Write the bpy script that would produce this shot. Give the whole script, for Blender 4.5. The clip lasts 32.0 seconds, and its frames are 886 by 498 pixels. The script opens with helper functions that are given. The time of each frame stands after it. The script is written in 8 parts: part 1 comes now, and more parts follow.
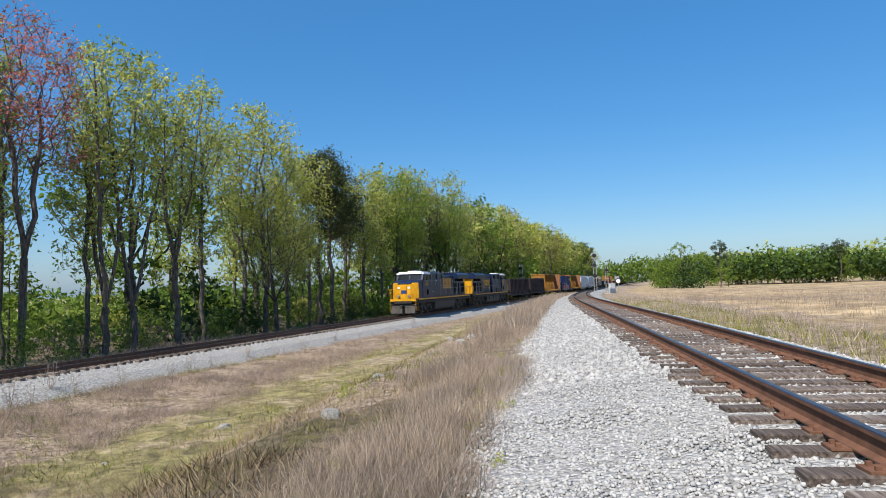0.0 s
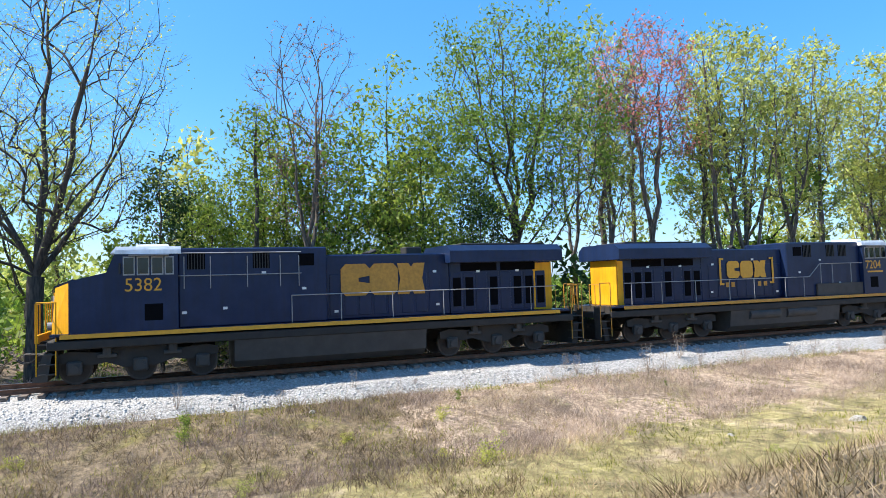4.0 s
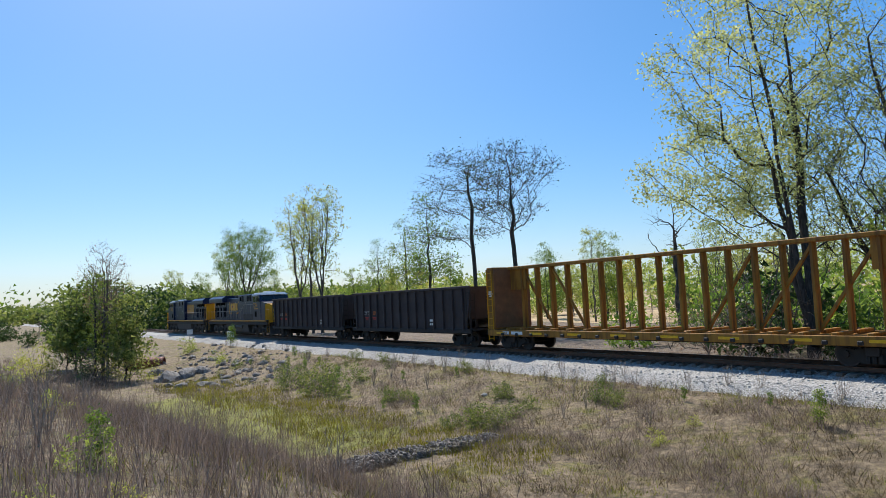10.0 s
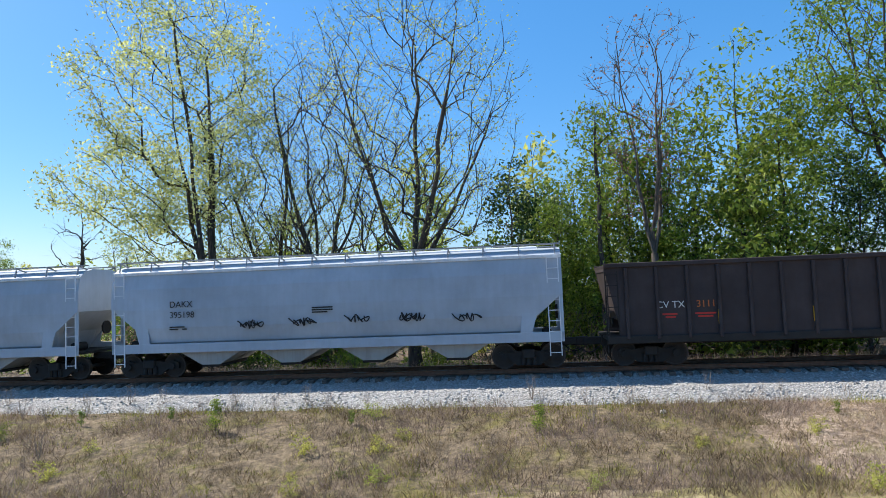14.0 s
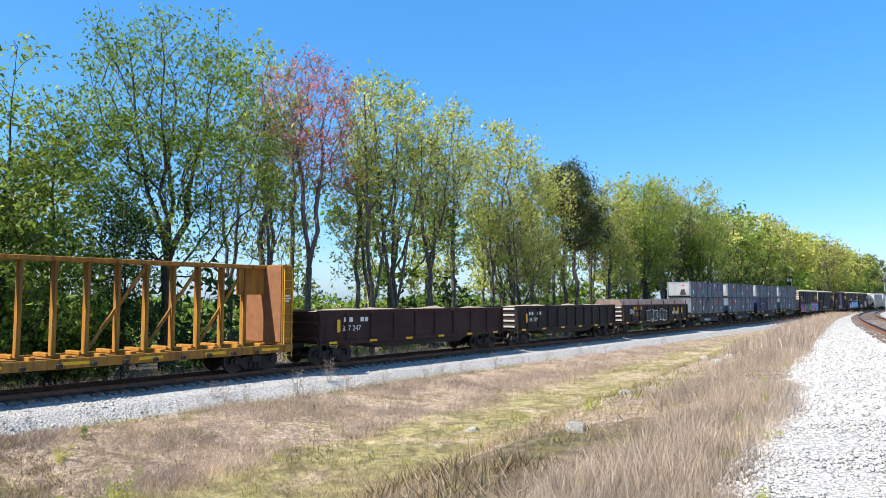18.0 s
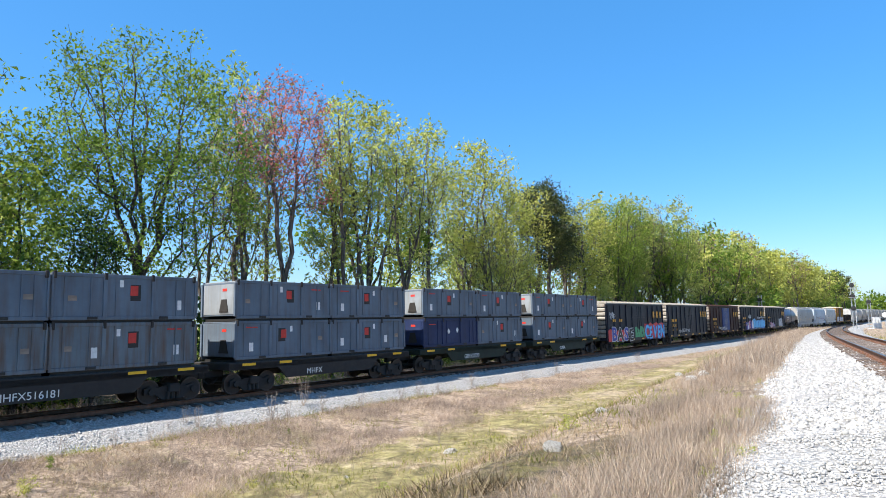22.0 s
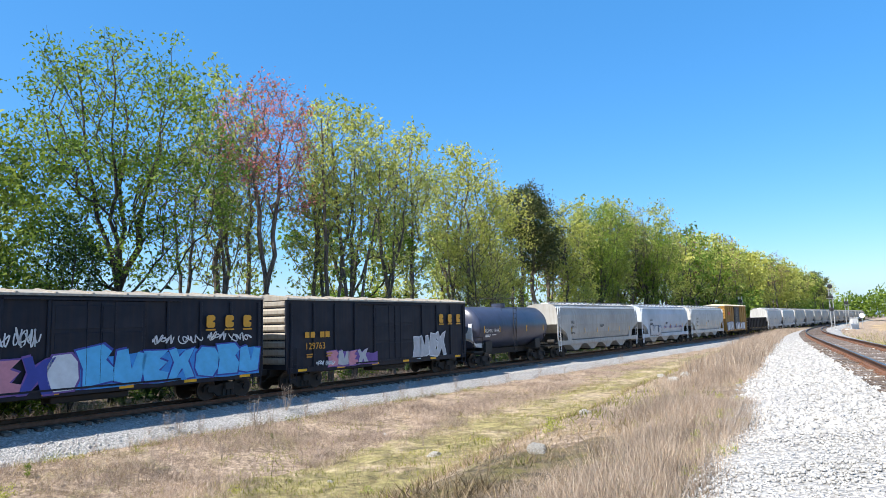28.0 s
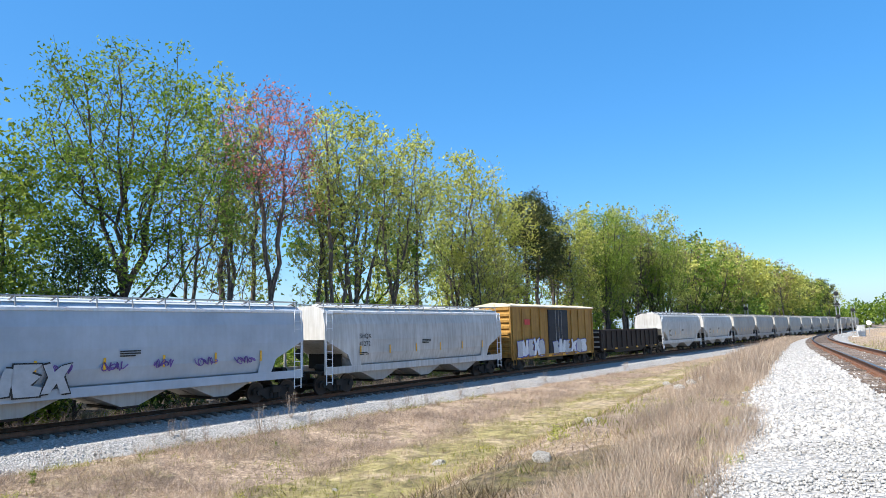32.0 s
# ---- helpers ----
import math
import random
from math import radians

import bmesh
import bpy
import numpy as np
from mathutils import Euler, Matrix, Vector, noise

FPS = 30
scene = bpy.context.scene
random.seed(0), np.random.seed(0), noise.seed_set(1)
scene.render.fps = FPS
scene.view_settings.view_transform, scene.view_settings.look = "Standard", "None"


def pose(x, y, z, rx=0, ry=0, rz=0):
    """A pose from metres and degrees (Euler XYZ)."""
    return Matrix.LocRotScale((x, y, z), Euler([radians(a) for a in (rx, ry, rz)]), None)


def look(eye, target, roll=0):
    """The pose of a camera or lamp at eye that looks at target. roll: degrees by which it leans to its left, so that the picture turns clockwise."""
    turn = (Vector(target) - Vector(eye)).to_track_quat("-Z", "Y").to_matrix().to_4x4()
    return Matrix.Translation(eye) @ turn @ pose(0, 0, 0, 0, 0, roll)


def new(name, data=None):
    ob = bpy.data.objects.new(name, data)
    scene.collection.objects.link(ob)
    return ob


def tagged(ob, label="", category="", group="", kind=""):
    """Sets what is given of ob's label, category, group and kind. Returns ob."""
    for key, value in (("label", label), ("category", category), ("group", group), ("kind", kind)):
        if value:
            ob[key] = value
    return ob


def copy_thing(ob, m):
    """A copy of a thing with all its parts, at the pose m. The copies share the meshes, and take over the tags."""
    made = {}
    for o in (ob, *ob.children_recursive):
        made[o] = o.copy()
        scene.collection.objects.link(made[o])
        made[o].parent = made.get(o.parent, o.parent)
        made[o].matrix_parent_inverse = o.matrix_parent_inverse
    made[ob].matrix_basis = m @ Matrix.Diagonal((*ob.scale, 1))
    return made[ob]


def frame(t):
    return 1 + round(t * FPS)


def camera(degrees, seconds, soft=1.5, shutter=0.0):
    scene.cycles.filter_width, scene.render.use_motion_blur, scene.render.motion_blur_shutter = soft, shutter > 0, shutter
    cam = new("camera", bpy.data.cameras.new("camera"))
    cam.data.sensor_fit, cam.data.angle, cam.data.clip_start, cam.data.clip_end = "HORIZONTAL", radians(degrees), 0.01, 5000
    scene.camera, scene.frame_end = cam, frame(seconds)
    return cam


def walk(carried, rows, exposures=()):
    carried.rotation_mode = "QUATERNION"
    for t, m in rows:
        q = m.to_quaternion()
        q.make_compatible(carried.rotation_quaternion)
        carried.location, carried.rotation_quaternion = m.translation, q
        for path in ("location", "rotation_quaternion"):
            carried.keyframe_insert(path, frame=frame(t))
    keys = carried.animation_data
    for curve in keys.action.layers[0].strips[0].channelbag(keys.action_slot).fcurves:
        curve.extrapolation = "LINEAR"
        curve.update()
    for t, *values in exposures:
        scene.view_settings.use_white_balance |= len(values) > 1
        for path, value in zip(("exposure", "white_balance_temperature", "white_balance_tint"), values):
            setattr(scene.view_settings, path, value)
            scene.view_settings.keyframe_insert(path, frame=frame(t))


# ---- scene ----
DEG = 67.15
EYE = (0.0, 0.0, 2.95)
cam = camera(DEG, 32.0, soft=0.5, shutter=0.0)
# seconds, heading, pitch, lean
PATH = [
    (0.0, -0.00, 3.10, 1.82),
    (0.5, 1.60, 4.14, 2.21),
    (1.0, 3.67, 4.77, 1.84),
    (1.5, 6.47, 4.81, 1.71),
    (2.0, 12.26, 4.53, 1.58),
    (2.5, 19.72, 4.18, 1.49),
    (3.0, 29.05, 4.02, 0.95),
    (3.5, 41.26, 3.45, 1.44),
    (5.5, 68.39, 1.90, 0.49),
    (6.0, 82.24, 2.09, -0.07),
    (6.5, 98.84, 2.60, 0.53),
    (7.0, 111.73, 3.28, 2.42),
    (7.5, 118.55, 3.27, 2.82),
    (8.0, 122.77, 4.05, 2.58),
    (8.5, 125.98, 4.80, 2.72),
    (9.0, 127.03, 4.88, 2.56),
    (9.5, 126.86, 4.54, 2.44),
    (10.0, 126.15, 4.29, 2.59),
    (10.5, 125.84, 4.49, 2.50),
    (11.0, 125.72, 4.82, 2.87),
    (11.5, 125.64, 4.51, 2.88),
    (12.0, 124.84, 4.75, 2.94),
    (12.5, 117.17, 4.73, 2.96),
    (13.0, 106.56, 4.45, 2.60),
    (13.5, 93.62, 3.79, 2.60),
    (14.0, 78.51, 3.59, 2.27),
    (14.5, 63.61, 3.62, 2.58),
    (15.0, 49.89, 3.90, 2.23),
    (15.5, 38.57, 4.25, 2.34),
    (17.5, 23.22, 4.20, 0.81),
    (18.0, 20.80, 4.48, 0.33),
    (18.5, 19.38, 4.98, 0.39),
    (19.0, 18.34, 5.59, 0.37),
    (19.5, 17.90, 6.15, 0.59),
    (20.0, 18.28, 6.61, 0.72),
    (20.5, 18.48, 6.88, 0.76),
    (21.0, 18.67, 6.81, 1.01),
    (21.5, 19.00, 6.39, 0.79),
    (22.0, 18.66, 6.19, 1.07),
    (22.5, 18.42, 6.23, 1.27),
    (23.0, 18.20, 6.12, 1.39),
    (23.5, 17.95, 6.14, 1.13),
    (24.0, 17.96, 6.19, 1.22),
    (24.5, 18.00, 6.34, 1.20),
    (25.0, 17.79, 6.26, 1.12),
    (25.5, 17.59, 6.29, 1.07),
    (27.5, 17.19, 6.40, 1.48),
    (28.0, 17.24, 6.41, 1.40),
    (28.5, 17.39, 6.44, 1.29),
    (29.0, 17.82, 6.45, 1.38),
    (29.5, 17.93, 6.40, 1.42),
    (30.0, 17.89, 6.33, 1.40),
    (30.5, 17.68, 6.34, 1.31),
    (31.0, 17.11, 6.73, 1.39),
    (31.5, 17.03, 6.96, 1.43),
    (32.0, 17.61, 7.06, 1.43),
]
EXPOSURES = [(0.0, 0.4), (1.5, 0.55), (2.5, 0.85), (3.5, 1.15), (5.5, 1.3), (6.0, 1.3), (6.6, 0.95), (8.0, 0.45), (12.0, 0.45), (13.5, 0.6), (14.2, 0.85), (15.0, 1.2), (18.0, 1.05), (27.0, 1.0), (32.0, 0.95)]
walk(cam, [(t, pose(*EYE, 90 + p, 0, y) @ pose(0, 0, 0, 0, 0, -r)) for t, y, p, r in PATH], EXPOSURES)

# ---- world and sun ----
SUN_AZ, SUN_EL = 145.5, 52.0
world = bpy.data.worlds.new("world")
scene.world = world
world.use_nodes = True
_wn = world.node_tree.nodes
_sky = _wn.new("ShaderNodeTexSky")
_sky.sky_type = "NISHITA"
_sky.sun_disc = False
_sky.sun_elevation, _sky.sun_rotation = radians(SUN_EL), radians(360 - SUN_AZ)
_sky.altitude, _sky.air_density, _sky.dust_density, _sky.ozone_density = 50, 1.0, 1.0, 4.0
_wn["Background"].inputs["Strength"].default_value = 0.106
_hs = _wn.new("ShaderNodeHueSaturation")
_hs.inputs["Saturation"].default_value = 1.36
world.node_tree.links.new(_sky.outputs[0], _hs.inputs["Color"])
_even = _wn.new("ShaderNodeMix")
_even.data_type = "RGBA"
_even.inputs[0].default_value = 0.30
_even.inputs[7].default_value = (1.0, 3.0, 6.3, 1)
world.node_tree.links.new(_hs.outputs[0], _even.inputs[6])
world.node_tree.links.new(_even.outputs[2], _wn["Background"].inputs["Color"])
_sd = bpy.data.lights.new("sun", "SUN")
_sd.energy, _sd.angle, _sd.color = 4.9, radians(0.53), (1.0, 0.95, 0.87)
sun = new("sun", _sd)
_a, _e = radians(SUN_AZ), radians(SUN_EL)
SUN_DIR = Vector((-math.sin(_a) * math.cos(_e), math.cos(_a) * math.cos(_e), math.sin(_e)))
sun.matrix_world = look(SUN_DIR * 80, (0, 0, 0))

# ---- plan: the main line is straight; s runs along it in the train's direction, n across it towards the camera's side ----
D_MAIN, PHI = 25.65, radians(71.6)
U = Vector((-math.sin(PHI), math.cos(PHI), 0))
S = Vector((-math.cos(PHI), -math.sin(PHI), 0))
FOOT = U * D_MAIN
HEAD_MAIN = math.degrees(math.atan2(S.y, S.x))


def world_at(s, n, z=0.0):
    p = FOOT + S * s - U * n
    return Vector((p.x, p.y, z))


def plan_at(x, y):
    p = Vector((x, y, 0))
    return p.dot(S), D_MAIN - p.dot(U)


def smooth(a, b, v):
    v = min(1.0, max(0.0, (v - a) / (b - a)))
    return v * v * (3 - 2 * v)


def lerp(knots, v):
    if v <= knots[0][0]:
        return knots[0][1]
    for (a, p), (b, q) in zip(knots, knots[1:]):
        if v <= b:
            k = (v - a) / (b - a)
            return p + (q - p) * k
    return knots[-1][1]


# near track: offset from the main line and rail height, by s
NEAR_N = [(-420, 4.3), (-330, 4.3), (-215, 4.4), (-190, 5.4), (-150, 8.6), (-120, 11.4), (-90, 14.6), (-60, 18.5), (-30, 23.35), (0, 28.6), (30, 33.7), (80, 42.0), (300, 78)]
NEAR_Z = [(-420, 0.0), (-215, 0.0), (-30, 1.8), (-15, 1.9), (10, 1.9), (300, 1.9)]
_sm = {}


def near_n(s):
    k = round(s, 1)
    if k not in _sm:
        _sm[k] = sum(lerp(NEAR_N, k + d) for d in range(-20, 21, 4)) / 11
    return _sm[k]


def near_z(s):
    return sum(lerp(NEAR_Z, s + d) for d in (-12, -6, 0, 6, 12)) / 5


def ditch_z(s):
    return lerp([(-300, -0.7), (-90, -0.75), (-50, -1.0), (-15, -1.35), (10, -1.6), (30, -2.1), (60, -2.3), (110, -2.0), (300, -2.0)], s)


def ground(s, n):
    """Height of the ground sheet."""
    nn, nz = near_n(s), near_z(s)
    wob = 0.10 * noise.noise(Vector((s * 0.35, n * 0.35, 3.1))) + 0.22 * noise.noise(Vector((s * 0.08, n * 0.08, 7.7)))
    fine = 0.05 * noise.noise(Vector((s * 1.3, n * 1.3, 1.0))) + 0.13 * max(0.0, noise.noise(Vector((s * 0.75, n * 0.75, 5.0))))
    if n < 0:
        base = lerp([(-400, -0.6), (-60, -1.0), (-9, -1.05), (-4.6, -0.95), (-2.6, -0.62), (0, -0.5)], n)
        k = smooth(-2.5, -6, n) if n > -6 else 1
        return base + (wob * 1.5 + fine) * k
    if n > nn:
        m = n - nn
        base = nz + lerp([(0, -0.5), (2.6, -0.62), (3.6, -0.85), (6, -0.75), (12, -0.6), (60, -0.55), (500, -0.5)], m)
        return base + (wob + fine) * smooth(3.2, 6, m)
    # between the tracks
    gap = nn
    left = lerp([(0, -0.5), (2.2, -0.52), (3.3, -0.90), (3.6, -0.93)], n)
    right = nz + lerp([(0, -0.5), (2.3, -0.55), (4.6, -0.68), (5.6, -0.85)], nn - n)
    if gap < 10.5:
        k = smooth(0.3, 0.7, n / gap)
        return left * (1 - k) + right * k - 0.12 * math.sin(math.pi * n / gap)
    c = 3.6 + (gap - 9.2) * 0.47
    dz = max(ditch_z(s), -0.72 - (gap - 9.2) * 0.12)
    half = min(2.3, (gap - 9.2) * 0.16)
    if n < 3.6:
        return left
    if n < c - half:
        k = smooth(3.6, c - half, n)
        return left * (1 - k) + dz * k + (wob + fine) * smooth(3.6, 5.5, n)
    if n < c + half:
        return dz + wob * 0.6 + fine
    if n < nn - 5.6:
        k = smooth(c + half, nn - 5.6, n)
        return dz * (1 - k) + right * k + (wob + fine) * (1 - smooth(nn - 7.5, nn - 5.6, n) * 0.8)
    return right


# ---- materials ----
def mat(name, rough=0.8, metal=0.0):
    m = bpy.data.materials.new(name)
    m.use_nodes = True
    b = m.node_tree.nodes["Principled BSDF"]
    b.inputs["Roughness"].default_value = rough
    b.inputs["Metallic"].default_value = metal
    return m, m.node_tree, b


def ramp(nt, stops, fac):
    r = nt.nodes.new("ShaderNodeValToRGB")
    e = r.color_ramp.elements
    while len(e) < len(stops):
        e.new(0.5)
    for el, (p, c) in zip(e, stops):
        el.position, el.color = p, (*c, 1)
    nt.links.new(fac, r.inputs[0])
    return r.outputs[0]


def noise_tex(nt, scale, detail=5.0, rough=0.6, coord="Object", distortion=0.0):
    tc = nt.nodes.new("ShaderNodeTexCoord")
    t = nt.nodes.new("ShaderNodeTexNoise")
    t.inputs["Scale"].default_value, t.inputs["Detail"].default_value, t.inputs["Roughness"].default_value, t.inputs["Distortion"].default_value = scale, detail, rough, distortion
    nt.links.new(tc.outputs[coord], t.inputs["Vector"])
    return t.outputs["Fac"]


def mix(nt, fac, a, b, kind="MIX"):
    m = nt.nodes.new("ShaderNodeMix")
    m.data_type, m.blend_type = "RGBA", kind
    for sock, v in ((m.inputs[0], fac), (m.inputs[6], a), (m.inputs[7], b)):
        if isinstance(v, (int, float)):
            sock.default_value = v
        elif isinstance(v, tuple):
            sock.default_value = (*v, 1)
        else:
            nt.links.new(v, sock)
    return m.outputs[2]


def bump(nt, b, height, strength=0.4, distance=0.02):
    n = nt.nodes.new("ShaderNodeBump")
    n.inputs["Strength"].default_value, n.inputs["Distance"].default_value = strength, distance
    nt.links.new(height, n.inputs["Height"])
    nt.links.new(n.outputs[0], b.inputs["Normal"])


def paint(name, col, rough=0.55, dirt=(0.10, 0.075, 0.05), amount=0.5, metal=0.0, scale=0.7, spec=0.16):
    """Weathered paint: base colour, faded patches, streaks of dirt that run down, fine grain."""
    m, nt, b = mat(name, rough, metal)
    b.inputs["Specular IOR Level"].default_value = spec
    big = noise_tex(nt, scale, 6, 0.65)
    tc = nt.nodes.new("ShaderNodeTexCoord")
    mp = nt.nodes.new("ShaderNodeMapping")
    mp.inputs["Scale"].default_value = (4.0, 4.0, 0.35)
    nt.links.new(tc.outputs["Object"], mp.inputs[0])
    st = nt.nodes.new("ShaderNodeTexNoise")
    st.inputs["Scale"].default_value, st.inputs["Detail"].default_value = 1.6, 6
    nt.links.new(mp.outputs[0], st.inputs["Vector"])
    light = tuple(min(1, c * 1.18 + 0.01) for c in col)
    dark = tuple(c * 0.8 for c in col)
    c1 = ramp(nt, [(0.3, dark), (0.7, light)], big)
    f = ramp(nt, [(0.42, (0, 0, 0)), (0.78, (amount, amount, amount))], st.outputs["Fac"])
    c2 = mix(nt, f, c1, dirt)
    nt.links.new(c2, b.inputs["Base Color"])
    fine = noise_tex(nt, 60, 3)
    bump(nt, b, fine, 0.08, 0.01)
    return m


def plain(name, col, rough=0.6, metal=0.0, vary=0.15, scale=8.0):
    m, nt, b = mat(name, rough, metal)
    f = noise_tex(nt, scale, 5)
    c = ramp(nt, [(0.25, tuple(x * (1 - vary) for x in col)), (0.75, tuple(min(1, x * (1 + vary)) for x in col))], f)
    nt.links.new(c, b.inputs["Base Color"])
    bump(nt, b, noise_tex(nt, scale * 6, 3), 0.15, 0.01)
    return m


def ground_material():
    m, nt, b = mat("dry_grass_ground", 0.95)
    a = noise_tex(nt, 0.3, 9, 0.75, distortion=0.4)
    f = noise_tex(nt, 7.0, 9, 0.8)
    mid = noise_tex(nt, 1.3, 8, 0.75, distortion=0.5)
    g = noise_tex(nt, 0.10, 4, 0.6, distortion=0.6)
    straw = ramp(nt, [(0.34, (0.10, 0.072, 0.054)), (0.47, (0.28, 0.21, 0.15)), (0.56, (0.45, 0.35, 0.255)), (0.70, (0.64, 0.52, 0.40))], f)
    straw = mix(nt, 1.0, straw, ramp(nt, [(0.36, (0.36, 0.32, 0.30)), (0.56, (1.06, 1.04, 1.02))], mid), "MULTIPLY")
    green = ramp(nt, [(0.34, (0.06, 0.065, 0.015)), (0.55, (0.22, 0.21, 0.045)), (0.7, (0.34, 0.31, 0.08))], f)
    k = ramp(nt, [(0.53, (0, 0, 0)), (0.68, (0.75, 0.75, 0.75))], a)
    c = mix(nt, k, straw, green)
    k2 = ramp(nt, [(0.56, (0, 0, 0)), (0.72, (0.6, 0.6, 0.6))], g)
    c = mix(nt, k2, c, ramp(nt, [(0.35, (0.17, 0.11, 0.065)), (0.65, (0.38, 0.27, 0.17))], f))
    nt.links.new(c, b.inputs["Base Color"])
    bump(nt, b, mix(nt, 0.5, f, mid), 1.0, 0.12)
    return m


M_GROUND = ground_material()


def two_tone(name, lo, mid, hi, lo2, hi2, scale, cut, rough=0.95):
    """Patchy ground: three tones of one kind, patches of another."""
    m, nt, b = mat(name, rough)
    f = noise_tex(nt, scale * 8, 9, 0.8)
    a = noise_tex(nt, scale, 7, 0.7, distortion=0.5)
    c = ramp(nt, [(0.34, lo), (0.5, mid), (0.68, hi)], f)
    d = ramp(nt, [(0.36, lo2), (0.64, hi2)], f)
    c = mix(nt, ramp(nt, [(cut, (0, 0, 0)), (cut + 0.12, (1, 1, 1))], a), c, d)
    c = mix(nt, 1.0, c, ramp(nt, [(0.38, (0.45, 0.43, 0.42)), (0.58, (1.12, 1.1, 1.08))], noise_tex(nt, scale * 3.1, 8, 0.75, distortion=0.8)), "MULTIPLY")
    nt.links.new(c, b.inputs["Base Color"])
    bump(nt, b, f, 1.0, 0.08)
    return m


M_FIELD = two_tone("pale_straw_field", (0.24, 0.165, 0.085), (0.42, 0.305, 0.165), (0.58, 0.45, 0.27), (0.17, 0.125, 0.08), (0.34, 0.255, 0.17), 0.05, 0.52)
M_LITTER = two_tone("brown_leaf_litter", (0.06, 0.045, 0.03), (0.15, 0.11, 0.075), (0.26, 0.20, 0.14), (0.05, 0.06, 0.02), (0.14, 0.15, 0.05), 0.4, 0.55)
M_DITCH = two_tone("sandy_green_ditch_floor", (0.11, 0.095, 0.038), (0.25, 0.215, 0.085), (0.40, 0.345, 0.17), (0.26, 0.20, 0.12), (0.52, 0.42, 0.29), 0.35, 0.5)
M_MARSH = two_tone("bright_green_marsh_floor", (0.07, 0.075, 0.014), (0.18, 0.18, 0.028), (0.30, 0.28, 0.055), (0.10, 0.10, 0.03), (0.25, 0.24, 0.06), 0.5, 0.6)


M_BANK = two_tone("olive_brown_bank", (0.06, 0.044, 0.026), (0.19, 0.142, 0.085), (0.36, 0.28, 0.18), (0.075, 0.068, 0.018), (0.24, 0.205, 0.06), 0.7, 0.5)


def ballast_material(name, lo, hi):
    m, nt, b = mat(name, 0.9)
    tc = nt.nodes.new("ShaderNodeTexCoord")
    v = nt.nodes.new("ShaderNodeTexVoronoi")
    v.inputs["Scale"].default_value = 17
    nt.links.new(tc.outputs["Object"], v.inputs["Vector"])
    sep = nt.nodes.new("ShaderNodeSeparateColor")
    nt.links.new(v.outputs["Color"], sep.inputs[0])
    c = ramp(nt, [(0.0, lo), (0.3, tuple((p + q) / 2 for p, q in zip(lo, hi))), (1.0, hi)], sep.outputs[0])
    # darkens towards cell edges: shade in the gaps between stones, put into the colour
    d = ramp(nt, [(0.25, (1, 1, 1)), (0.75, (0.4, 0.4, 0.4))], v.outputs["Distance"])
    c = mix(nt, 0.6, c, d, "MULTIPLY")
    big = noise_tex(nt, 0.5, 4)
    c = mix(nt, ramp(nt, [(0.4, (0, 0, 0)), (0.75, (0.35, 0.35, 0.35))], big), c, (0.30, 0.26, 0.21))
    nt.links.new(c, b.inputs["Base Color"])
    n = nt.nodes.new("ShaderNodeBump")
    n.inputs["Strength"].default_value, n.inputs["Distance"].default_value = 1.0, 0.04
    n.invert = True
    nt.links.new(v.outputs["Distance"], n.inputs["Height"])
    nt.links.new(n.outputs[0], b.inputs["Normal"])
    return m


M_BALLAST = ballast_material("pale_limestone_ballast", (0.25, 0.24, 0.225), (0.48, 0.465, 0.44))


def stone_material(name, lo, hi):
    m, nt, b = mat(name, 0.88)
    geo = nt.nodes.new("ShaderNodeNewGeometry")
    c = ramp(nt, [(0.0, lo), (0.5, tuple(0.4 * p + 0.6 * q for p, q in zip(lo, hi))), (1.0, hi)], geo.outputs["Random Per Island"])
    c = mix(nt, 0.5, c, ramp(nt, [(0.3, (0.72, 0.72, 0.70)), (0.7, (1, 1, 1))], noise_tex(nt, 40, 4)), "MULTIPLY")
    nt.links.new(c, b.inputs["Base Color"])
    return m


M_STONE = stone_material("limestone_pieces", (0.29, 0.28, 0.265), (0.50, 0.485, 0.46))
M_RAIL = plain("rusted_rail_steel", (0.16, 0.075, 0.042), 0.75, 0.2, 0.4, 6)
M_RAILTOP = plain("polished_rail_head", (0.16, 0.14, 0.13), 0.36, 0.9, 0.2, 4)
M_RAILTOP_DULL = plain("brown_rail_head", (0.09, 0.055, 0.045), 0.32, 0.75, 0.25, 4)


def tie_material():
    m, nt, b = mat("weathered_tie_wood", 0.9)
    oi = nt.nodes.new("ShaderNodeObjectInfo")
    geo = nt.nodes.new("ShaderNodeNewGeometry")
    tc = nt.nodes.new("ShaderNodeTexCoord")
    mp = nt.nodes.new("ShaderNodeMapping")
    mp.inputs["Scale"].default_value = (1.2, 14, 14)
    nt.links.new(tc.outputs["Object"], mp.inputs[0])
    t = nt.nodes.new("ShaderNodeTexNoise")
    t.inputs["Scale"].default_value, t.inputs["Detail"].default_value = 2.5, 8
    nt.links.new(mp.outputs[0], t.inputs["Vector"])
    c = ramp(nt, [(0.3, (0.045, 0.033, 0.027)), (0.5, (0.15, 0.12, 0.10)), (0.7, (0.27, 0.235, 0.205))], t.outputs["Fac"])
    v = ramp(nt, [(0, (0.55, 0.5, 0.47)), (1, (1.15, 1.1, 1.05))], oi.outputs["Random"])
    c = mix(nt, 1.0, c, v, "MULTIPLY")
    nt.links.new(c, b.inputs["Base Color"])
    bump(nt, b, t.outputs["Fac"], 0.8, 0.015)
    return m


M_TIE = tie_material()


